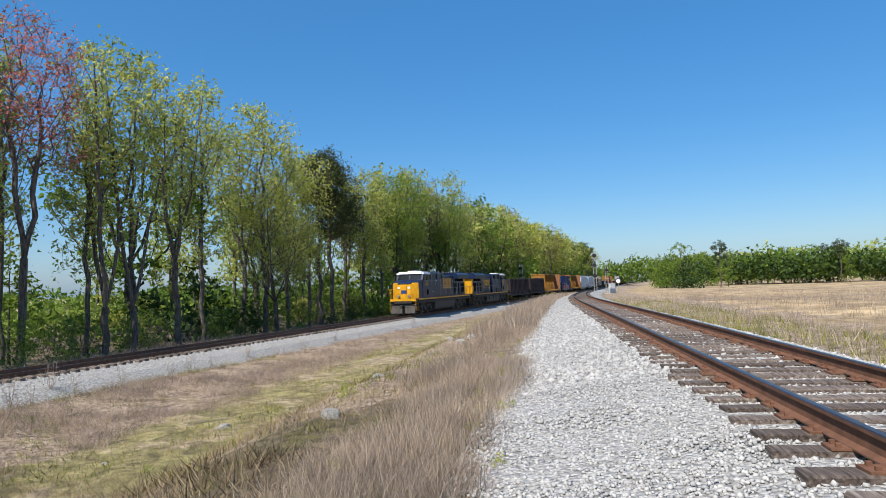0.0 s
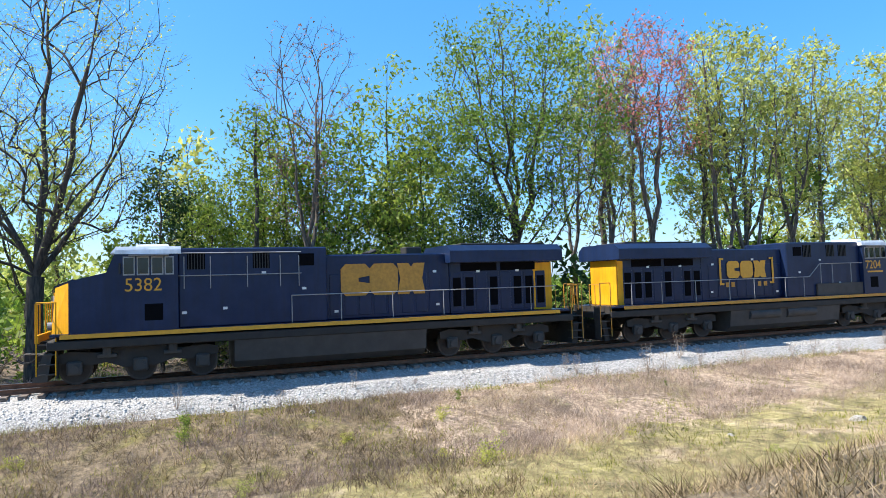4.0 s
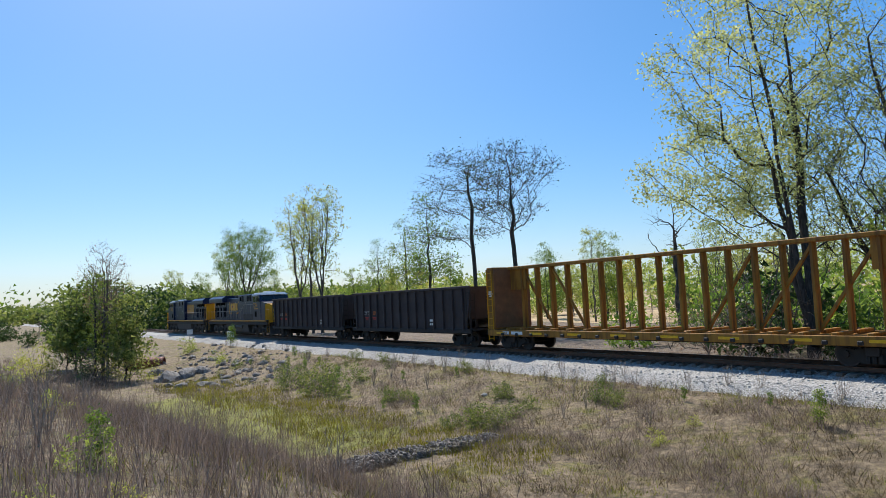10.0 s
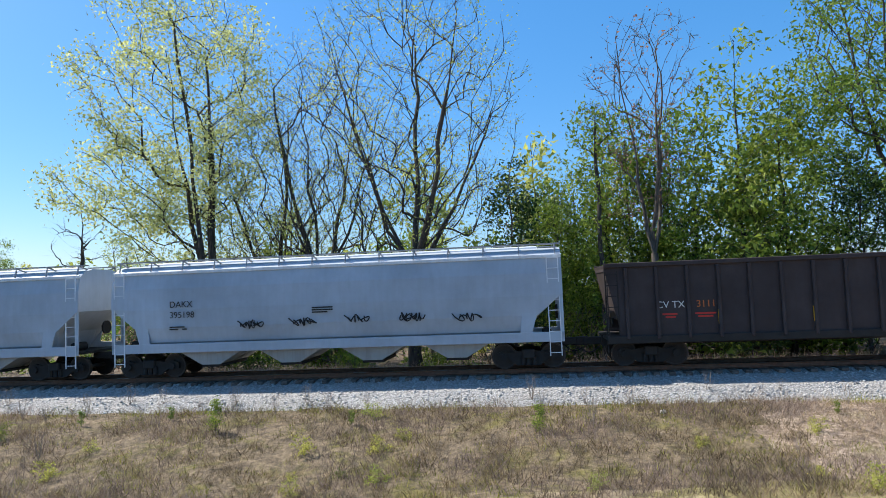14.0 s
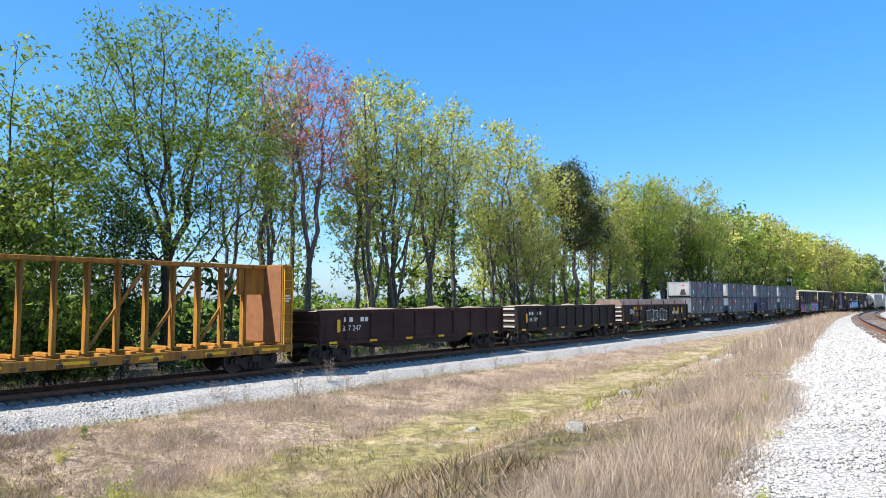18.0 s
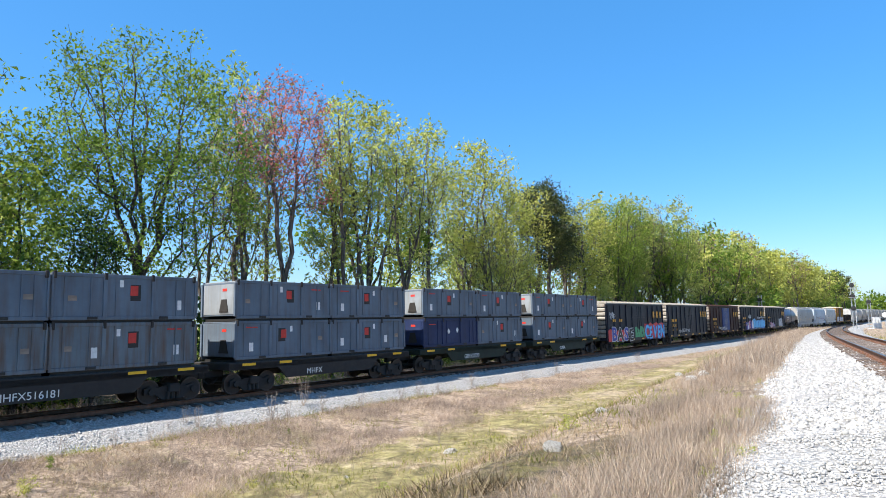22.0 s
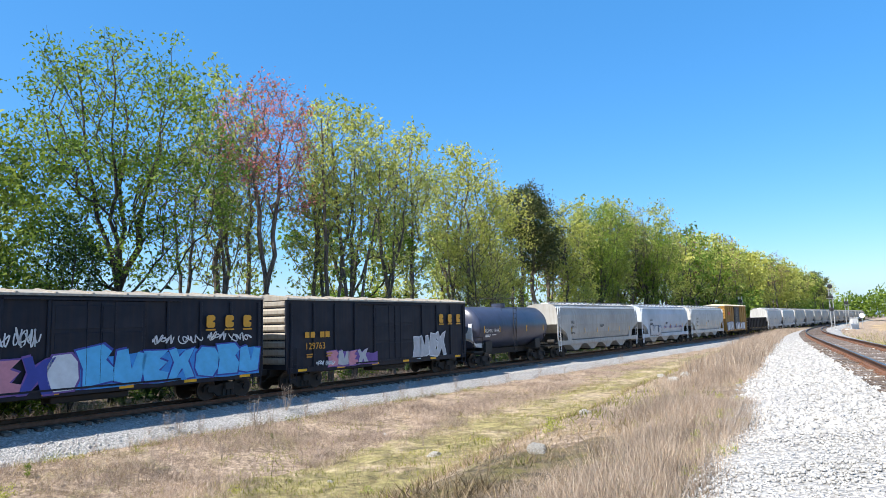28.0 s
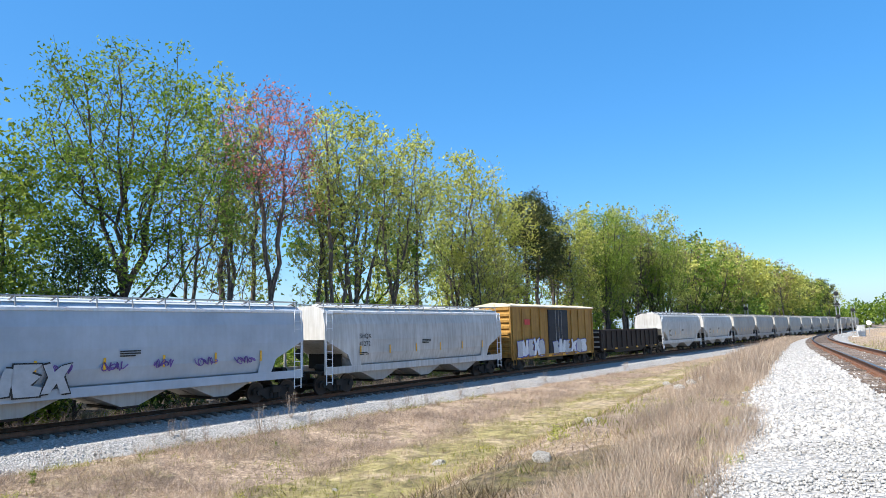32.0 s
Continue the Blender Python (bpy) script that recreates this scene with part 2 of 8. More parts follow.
# ---- mesh helpers ----
def mesh_of(name, bm, material=None, smooth_shade=False):
    me = bpy.data.meshes.new(name)
    bm.to_mesh(me)
    bm.free()
    for m in (material if isinstance(material, (list, tuple)) else [material]):
        if m:
            me.materials.append(m)
    if smooth_shade:
        me.polygons.foreach_set("use_smooth", [True] * len(me.polygons))
    return me


def part(name, bm, material, parent, label="", smooth_shade=False):
    ob = new(name, mesh_of(name, bm, material, smooth_shade))
    ob.parent = parent
    if label:
        ob["label"] = label
    return ob


def thing(name, label, category, group="", kind=""):
    return tagged(new(name), label, category, group, kind)


def box(bm, x0, x1, y0, y1, z0, z1, bevel=0.0, mi=0):
    """A box in a bmesh, its long edges chamfered when bevel is given."""
    vs = [bm.verts.new((x, y, z)) for z in (z0, z1) for y in (y0, y1) for x in (x0, x1)]
    fs = [(0, 2, 3, 1), (4, 5, 7, 6), (0, 1, 5, 4), (2, 6, 7, 3), (0, 4, 6, 2), (1, 3, 7, 5)]
    faces = [bm.faces.new([vs[i] for i in f]) for f in fs]
    for f in faces:
        f.material_index = mi
    if bevel:
        edges = list({e for f in faces for e in f.edges})
        r = bmesh.ops.bevel(bm, geom=edges, offset=bevel, segments=1, affect="EDGES", profile=0.5)
        for f in r["faces"]:
            f.material_index = mi
    return faces


def prism(bm, pts, axis, a, b, mi=0):
    """A flat outline swept along an axis from a to b. pts: the two other coordinates in order."""
    def put(p, v):
        return {"x": (v, p[0], p[1]), "y": (p[0], v, p[1]), "z": (p[0], p[1], v)}[axis]
    lo = [bm.verts.new(put(p, a)) for p in pts]
    hi = [bm.verts.new(put(p, b)) for p in pts]
    n = len(pts)
    fs = [bm.faces.new(lo[::-1]), bm.faces.new(hi)]
    fs += [bm.faces.new((lo[i], lo[(i + 1) % n], hi[(i + 1) % n], hi[i])) for i in range(n)]
    for f in fs:
        f.material_index = mi
    bmesh.ops.recalc_face_normals(bm, faces=fs)
    return fs


def rod(bm, p, q, r0, r1=None, seg=6, caps=True):
    """A tapered rod from p to q."""
    p, q = Vector(p), Vector(q)
    r1 = r0 if r1 is None else r1
    d = (q - p).normalized()
    a = d.orthogonal().normalized()
    b = d.cross(a)
    rings = []
    for c, r in ((p, r0), (q, r1)):
        rings.append([bm.verts.new(c + (a * math.cos(2 * math.pi * i / seg) + b * math.sin(2 * math.pi * i / seg)) * r) for i in range(seg)])
    for i in range(seg):
        bm.faces.new((rings[0][i], rings[0][(i + 1) % seg], rings[1][(i + 1) % seg], rings[1][i]))
    if caps:
        bm.faces.new(rings[0][::-1])
        bm.faces.new(rings[1])


def disc_y(bm, x, z, y0, y1, r, seg=16, mi=0):
    """A wheel-like cylinder with its axis along y."""
    lo = [bm.verts.new((x + r * math.cos(2 * math.pi * i / seg), y0, z + r * math.sin(2 * math.pi * i / seg))) for i in range(seg)]
    hi = [bm.verts.new((x + r * math.cos(2 * math.pi * i / seg), y1, z + r * math.sin(2 * math.pi * i / seg))) for i in range(seg)]
    fs = [bm.faces.new(lo), bm.faces.new(hi[::-1])] + [bm.faces.new((lo[i], hi[i], hi[(i + 1) % seg], lo[(i + 1) % seg])) for i in range(seg)]
    for f in fs:
        f.material_index = mi
    bmesh.ops.recalc_face_normals(bm, faces=fs)


# ---- ground sheet ----
def spread(knots):
    out = []
    for (a, st), (b, _) in zip(knots, knots[1:]):
        v = a
        while v < b - 1e-6:
            out.append(v)
            v += st
    return out + [knots[-1][0]]


def build_ground():
    ss = spread([(-1600, 100), (-500, 25), (-250, 6), (-110, 2.2), (-60, 1.0), (-36, 0.5), (48, 1.0), (75, 2.5), (150, 10), (300, 60), (1600, 1)])
    ns = spread([(-1500, 100), (-300, 20), (-60, 5), (-15, 1.2), (-5, 0.42), (34, 0.6), (45, 1.5), (80, 10), (260, 60), (1500, 1)])
    verts, faces = [], []
    for s in ss:
        for n in ns:
            p = world_at(s, n)
            verts.append((p.x, p.y, ground(s, n)))
    w = len(ns)
    for i in range(len(ss) - 1):
        for j in range(w - 1):
            faces.append((i * w + j, (i + 1) * w + j, (i + 1) * w + j + 1, i * w + j + 1))
    me = bpy.data.meshes.new("ground")
    me.from_pydata(verts, [], faces)
    me.polygons.foreach_set("use_smooth", [True] * len(faces))
    for m in (M_GROUND, M_FIELD, M_LITTER, M_DITCH, M_MARSH):
        me.materials.append(m)
    me.materials.append(M_BANK)
    mi = []
    for i in range(len(ss) - 1):
        for j in range(w - 1):
            s, n = (ss[i] + ss[i + 1]) / 2, (ns[j] + ns[j + 1]) / 2
            nn = near_n(s)
            c, half = 3.6 + (nn - 9.2) * 0.47, min(2.3, (nn - 9.2) * 0.16)
            jit = 0.9 * noise.noise(Vector((s * 0.35, n * 0.35, 6)))
            k = 0
            if n > nn + 9 + jit * 3:
                k = 1
            elif n < -6.0 + jit:
                k = 2 if n > -40 else 1
            elif nn > 12 and abs(n - c - 0.4) < half + 0.3 + jit:
                k = 4 if 20 + 5 * jit < s < 42 + 6 * jit else (3 if s < 4 + 6 * jit else 0)
            if k == 0 and s > -8 + 7 * noise.noise(Vector((s * 0.2, n * 0.2, 9))) and n < nn - 3:
                k = 5
            mi.append(k)
    me.polygons.foreach_set("material_index", mi)
    me.update()
    if me.polygons[0].normal.z < 0:
        me.flip_normals()
    return tagged(new("ground", me), "dry straw and sparse green grass over sandy soil, cut by a ditch", "ground", kind="structure")


build_ground()


# ---- tracks ----
def main_pos(s):
    return world_at(s, 0, 0.0), S.copy()


def near_pos(s):
    p = world_at(s, near_n(s), near_z(s))
    q = world_at(s + 0.5, near_n(s + 0.5), near_z(s + 0.5))
    return p, (q - p).normalized()


def sweep_track(name, pos, s0, s1, step, profile, label, category, material, offset=0.0, mats=None, face_mat=None):
    """Sweep a cross-section (across, up) along a track."""
    verts, faces, mi = [], [], []
    k = len(profile)
    n = int((s1 - s0) / step) + 1
    for i in range(n):
        p, d = pos(s0 + (s1 - s0) * i / (n - 1))
        side = Vector((-d.y, d.x, 0)).normalized()
        for a, z in profile:
            v = p + side * (a + offset)
            verts.append((v.x, v.y, v.z + z))
    for i in range(n - 1):
        for j in range(k):
            faces.append((i * k + j, i * k + (j + 1) % k, (i + 1) * k + (j + 1) % k, (i + 1) * k + j))
            mi.append(face_mat[j] if face_mat else 0)
    me = bpy.data.meshes.new(name)
    me.from_pydata(verts, [], faces)
    for m in mats or [material]:
        me.materials.append(m)
    me.polygons.foreach_set("material_index", mi)
    me.update()
    ob = new(name, me)
    if label:
        tagged(ob, label, category, kind="structure")
    return ob


RAIL = [(-0.07, -0.178), (0.07, -0.178), (0.07, -0.165), (0.015, -0.145), (0.009, -0.05), (0.034, -0.036), (0.036, -0.008), (0.024, 0), (-0.024, 0), (-0.036, -0.008), (-0.034, -0.036), (-0.009, -0.05), (-0.015, -0.145), (-0.07, -0.165)]
RAIL_FACE = [0] * 14
for _i in (6, 7, 8):
    RAIL_FACE[_i] = 1


def build_ballast(name, pos, s0, s1, step, label, wide_l, wide_r):
    """Ballast bed with an uneven top; across > 0 is to the left of the direction of travel."""
    across = [-wide_r - 1.2, -wide_r, -2.4, -1.3, -0.72, 0, 0.72, 1.3, wide_l * 0.8, wide_l, wide_l + 1.5]
    side_h = -0.235 if wide_r > 3 else -0.31
    hs = [-1.25, -0.56 if wide_r > 3 else -0.62, -0.42, side_h, -0.225, -0.235, -0.225, side_h, -0.42 if wide_r > 3 else -0.50, -0.62 if wide_r > 3 else -0.86, -1.25 if wide_r > 3 else -1.6]
    verts, faces = [], []
    n = int((s1 - s0) / step) + 1
    k = len(across)
    for i in range(n):
        s = s0 + (s1 - s0) * i / (n - 1)
        p, d = pos(s)
        side = Vector((-d.y, d.x, 0)).normalized()
        for j, (a, h) in enumerate(zip(across, hs)):
            if wide_r > 3 and j < 2:
                a += 0.65 * (1 - smooth(-55, -20, s))
            w = a + 0.25 * noise.noise(Vector((s * 0.5, j * 3.0, 2))) * (1 if j in (0, 1, k - 2, k - 1) else 0)
            v = p + side * w
            verts.append((v.x, v.y, v.z + h + 0.03 * noise.noise(Vector((s * 1.1, a * 1.7, 5)))))
    for i in range(n - 1):
        for j in range(k - 1):
            faces.append((i * k + j, (i + 1) * k + j, (i + 1) * k + j + 1, i * k + j + 1))
    me = bpy.data.meshes.new(name)
    me.from_pydata(verts, [], faces)
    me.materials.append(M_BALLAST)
    me.update()
    if me.polygons[0].normal.z < 0:
        me.flip_normals()
    return tagged(new(name, me), label, "ballast", kind="structure")


BED_MAIN = build_ballast("ballast_main", main_pos, -420, 420, 0.9, "pale crushed-stone ballast under the main line", 3.3, 2.8)
BED_NEAR = build_ballast("ballast_near", near_pos, -230, 60, 0.6, "pale crushed-stone ballast bank under the curved siding", 2.9, 3.45)

for _name, _pos, _a, _b, _st, _top in (("track_main", main_pos, -420, 420, 20, M_RAILTOP), ("track_near", near_pos, -225, 60, 1.5, M_RAILTOP_DULL)):
    for _off in (-0.753, 0.753):
        sweep_track("rail", _pos, _a, _b, _st, RAIL, "rust-brown steel rail on weathered wooden ties", "rail", None, _off, [M_RAIL, _top], RAIL_FACE)


# ---- ties, plates and loose stones ----
def make_tie(seed):
    r = random.Random(seed)
    bm = bmesh.new()
    box(bm, -0.115, 0.115, -1.3, 1.3, -0.175, 0.0, 0.012)
    for v in bm.verts:
        v.co.x += r.uniform(-0.012, 0.012)
        v.co.z += r.uniform(-0.010, 0.004)
        v.co.y += r.uniform(-0.02, 0.02)
    return mesh_of("tie", bm, M_TIE)


def make_plate():
    bm = bmesh.new()
    box(bm, -0.1, 0.1, -0.17, 0.17, 0, 0.018)
    for x, y in ((-0.06, 0.11), (0.06, 0.11), (-0.06, -0.11), (0.06, -0.11)):
        box(bm, x - 0.014, x + 0.014, y - 0.018, y + 0.018, 0.016, 0.045)
    return mesh_of("tie_plate", bm, M_RAIL)


TIE_ME = [make_tie(i) for i in range(6)]
PLATE_ME = make_plate()
_tr2 = random.Random(31)


def lay_ties(bed, pos, s0, s1, step, near0, near1, plates):
    """Single ties inside the near stretch, one joined mesh beyond it."""
    verts, faces = [], []
    s = s0
    while s < s1:
        p, d = pos(s)
        ang = math.degrees(math.atan2(d.y, d.x)) + _tr2.uniform(-1.6, 1.6)
        side = Vector((-d.y, d.x, 0)).normalized()
        p = p + side * _tr2.uniform(-0.06, 0.06)
        m = pose(p.x, p.y, p.z - 0.182 + _tr2.uniform(-0.012, 0.004), 0, _tr2.uniform(-0.6, 0.6), ang)
        if near0 < s < near1:
            ob = new("tie", _tr2.choice(TIE_ME))
            ob.parent = bed
            ob.matrix_basis = m
            if plates:
                for y in (-0.753, 0.753):
                    q = new("tie_plate", PLATE_ME)
                    q.parent = ob
                    q.matrix_basis = pose(0, y, 0.001)
        else:
            b = len(verts)
            me = TIE_ME[0]
            for v in [(x, y, z) for z in (-0.17, 0) for y in (-1.3, 1.3) for x in (-0.11, 0.11)]:
                w = m @ Vector(v)
                verts.append((w.x, w.y, w.z))
            faces += [tuple(b + i for i in f) for f in ((4, 5, 7, 6), (0, 1, 5, 4), (2, 6, 7, 3), (0, 4, 6, 2), (1, 3, 7, 5))]
        s += step + _tr2.uniform(-0.04, 0.04)
    me = bpy.data.meshes.new("ties")
    me.from_pydata(verts, [], faces)
    me.materials.append(M_TIE)
    me.update()
    ob = tagged(new("ties", me), "weathered wooden ties further along the line", kind="stuff")
    ob.parent = bed


lay_ties(BED_MAIN, main_pos, -260, 160, 0.52, -45, 60, False)
lay_ties(BED_NEAR, near_pos, -200, 12, 0.54, -62, 5, True)


def stones(name, pts, size, material, label, seed, parent=None):
    """Broken stones: irregular eight-sided lumps joined into one mesh."""
    rs = np.random.RandomState(seed)
    k = len(pts)
    base = np.array([(1, 0, 0), (-1, 0, 0), (0, 1, 0), (0, -1, 0), (0, 0, 1), (0, 0, -1)], float)
    v = base[None] * rs.uniform(0.6, 1.25, (k, 6, 1)) + rs.normal(0, 0.16, (k, 6, 3))
    a = rs.uniform(0, 6.28, k)
    t = rs.uniform(-0.9, 0.9, k)
    ca, sa, ct, st = np.cos(a), np.sin(a), np.cos(t), np.sin(t)
    x = v[..., 0] * ct[:, None] - v[..., 2] * st[:, None]
    z = v[..., 0] * st[:, None] + v[..., 2] * ct[:, None]
    X = x * ca[:, None] - v[..., 1] * sa[:, None]
    Y = x * sa[:, None] + v[..., 1] * ca[:, None]
    sz = (size * rs.uniform(0.55, 1.4, k))[:, None]
    out = np.stack([X * sz, Y * sz, z * sz * 0.75], -1) + np.asarray(pts)[:, None, :]
    f = np.array([(0, 2, 4), (2, 1, 4), (1, 3, 4), (3, 0, 4), (2, 0, 5), (1, 2, 5), (3, 1, 5), (0, 3, 5)])
    idx = (np.arange(k) * 6)[:, None, None] + f[None]
    me = bpy.data.meshes.new(name)
    me.vertices.add(k * 6)
    me.vertices.foreach_set("co", out.ravel())
    me.loops.add(k * 24)
    me.polygons.add(k * 8)
    me.loops.foreach_set("vertex_index", idx.ravel())
    me.polygons.foreach_set("loop_start", np.arange(k * 8) * 3)
    me.materials.append(material)
    me.update(calc_edges=True)
    ob = tagged(new(name, me), label, "stones", kind="stuff")
    return ob


def bed_points(pos, count, s_fn, seed, lo, hi, heights, skip_ties=False):
    r = random.Random(seed)
    out = []
    for _ in range(count):
        s = s_fn(r)
        a = r.uniform(lo, hi)
        p, d = pos(s)
        side = Vector((-d.y, d.x, 0)).normalized()
        q = p + side * a
        out.append((q.x, q.y, p.z + lerp(heights, a) + r.uniform(-0.012, 0.012)))
    return out


_hN = [(-4.2, -0.70), (-3.45, -0.56), (-2.4, -0.42), (-1.3, -0.235), (1.3, -0.235), (2.3, -0.42), (2.9, -0.62)]
stones("ballast_stones", bed_points(near_pos, 44000, lambda r: -2.0 - abs(r.gauss(0, 9)), 5, -3.75, 2.6, _hN), 0.023, M_STONE, "loose pale limestone ballast pieces beside the siding", 6)
stones("ballast_stones", bed_points(near_pos, 12000, lambda r: -10 - abs(r.gauss(0, 18)), 6, -3.55, 2.6, _hN), 0.05, M_STONE, "loose pale ballast pieces further along the siding", 7)
_hM = [(-2.9, -0.6), (-2.3, -0.42), (-1.3, -0.31), (-1.0, -0.25), (1.0, -0.25), (1.3, -0.31), (2.64, -0.50), (3.3, -0.86), (3.6, -1.0)]
stones("ballast_stones", bed_points(main_pos, 13000, lambda r: r.gauss(0, 30), 8, -1.0, 3.45, _hM), 0.05, M_STONE, "loose pale ballast pieces along the main line", 9)


# ---- plants: materials ----
def leaf_material(name, lo, hi, glow=0.5):
    m = bpy.data.materials.new(name)
    m.use_nodes = True
    nt = m.node_tree
    b = nt.nodes["Principled BSDF"]
    b.inputs["Roughness"].default_value = 0.55
    b.inputs["Specular IOR Level"].default_value = 0.25
    geo = nt.nodes.new("ShaderNodeNewGeometry")
    oi = nt.nodes.new("ShaderNodeObjectInfo")
    c = ramp(nt, [(0.0, lo), (0.55, tuple((p + q) / 2 for p, q in zip(lo, hi))), (1.0, hi)], geo.outputs["Random Per Island"])
    big = noise_tex(nt, 0.35, 3)
    c = mix(nt, 1.0, c, ramp(nt, [(0.3, (0.62, 0.66, 0.6)), (0.7, (1.2, 1.15, 1.1))], big), "MULTIPLY")
    c = mix(nt, 1.0, c, ramp(nt, [(0.0, (0.78, 0.86, 0.8)), (1.0, (1.15, 1.06, 1.0))], oi.outputs["Random"]), "MULTIPLY")
    tr = nt.nodes.new("ShaderNodeBsdfTranslucent")
    ms = nt.nodes.new("ShaderNodeMixShader")
    ms.inputs[0].default_value = glow
    nt.links.new(c, b.inputs["Base Color"])
    nt.links.new(c, tr.inputs["Color"])
    nt.links.new(b.outputs[0], ms.inputs[1])
    nt.links.new(tr.outputs[0], ms.inputs[2])
    nt.links.new(ms.outputs[0], nt.nodes["Material Output"].inputs["Surface"])
    return m


def bark_material(name, lo, hi):
    m, nt, b = mat(name, 0.92)
    tc = nt.nodes.new("ShaderNodeTexCoord")
    mp = nt.nodes.new("ShaderNodeMapping")
    mp.inputs["Scale"].default_value = (6, 6, 1.2)
    nt.links.new(tc.outputs["Object"], mp.inputs[0])
    t = nt.nodes.new("ShaderNodeTexNoise")
    t.inputs["Scale"].default_value, t.inputs["Detail"].default_value = 2.0, 7
    nt.links.new(mp.outputs[0], t.inputs["Vector"])
    nt.links.new(ramp(nt, [(0.32, lo), (0.68, hi)], t.outputs["Fac"]), b.inputs["Base Color"])
    bump(nt, b, t.outputs["Fac"], 0.7, 0.03)
    return m


M_BARK = bark_material("grey_brown_bark", (0.045, 0.036, 0.028), (0.17, 0.14, 0.115))
M_BARK_DARK = bark_material("dark_bark", (0.022, 0.018, 0.015), (0.085, 0.07, 0.058))
M_LEAF_SPRING = leaf_material("young_yellow_green_leaves", (0.31, 0.37, 0.085), (0.62, 0.64, 0.22))
M_LEAF_GREEN = leaf_material("fresh_green_leaves", (0.103, 0.186, 0.028), (0.304, 0.398, 0.068))
M_LEAF_DARK = leaf_material("dark_evergreen_leaves", (0.026, 0.058, 0.016), (0.091, 0.150, 0.039), 0.35)
M_LEAF_PALE = leaf_material("pale_new_leaves", (0.390, 0.429, 0.169), (0.728, 0.741, 0.351))
M_LEAF_RED = leaf_material("red_maple_buds", (0.42, 0.12, 0.12), (0.64, 0.27, 0.25))
M_LEAF_RUST = leaf_material("pinkish_brown_buds", (0.196, 0.115, 0.092), (0.368, 0.230, 0.172))
M_LEAF_PINE = leaf_material("pine_needles", (0.035, 0.055, 0.02), (0.12, 0.14, 0.05), 0.3)
M_LEAF_OLIVE = leaf_material("dull_olive_leaves", (0.10, 0.15, 0.036), (0.28, 0.32, 0.088), 0.55)
M_LEAF_YELLOW = leaf_material("bright_yellow_green_leaves", (0.33, 0.37, 0.07), (0.60, 0.60, 0.17))


class Build:
    """Collects vertices and faces for one mesh."""

    def __init__(self):
        self.v, self.f = [], []

    def tube(self, pts, radii, sides):
        base = len(self.v)
        prev = None
        for i, p in enumerate(pts):
            d = (pts[min(i + 1, len(pts) - 1)] - pts[max(i - 1, 0)]).normalized()
            a = d.orthogonal().normalized() if prev is None else (prev - d * prev.dot(d)).normalized()
            prev = a
            b = d.cross(a)
            for k in range(sides):
                t = 2 * math.pi * k / sides
                q = p + (a * math.cos(t) + b * math.sin(t)) * radii[i]
                self.v.append((q.x, q.y, q.z))
        for i in range(len(pts) - 1):
            for k in range(sides):
                j = (k + 1) % sides
                self.f.append((base + i * sides + k, base + i * sides + j, base + (i + 1) * sides + j, base + (i + 1) * sides + k))

    def leaf(self, p, size, rng, flat=0.0):
        n = Vector((rng.gauss(0, 1), rng.gauss(0, 1), rng.gauss(0, 1) + flat)).normalized()
        a = n.orthogonal().normalized()
        t = rng.uniform(0, 6.28)
        b = n.cross(a)
        u = a * math.cos(t) + b * math.sin(t)
        w = n.cross(u) * 0.7
        base = len(self.v)
        for q in (p - u * size, p + w * size + u * size * 0.3, p + u * size * 0.9 - w * size * 0.45):
            self.v.append((q.x, q.y, q.z))
        self.f.append((base, base + 1, base + 2))

    def mesh(self, name, material, smooth_shade=False):
        me = bpy.data.meshes.new(name)
        me.from_pydata(self.v, [], self.f)
        me.materials.append(material)
        if smooth_shade:
            me.polygons.foreach_set("use_smooth", [True] * len(self.f))
        me.update()
        return me


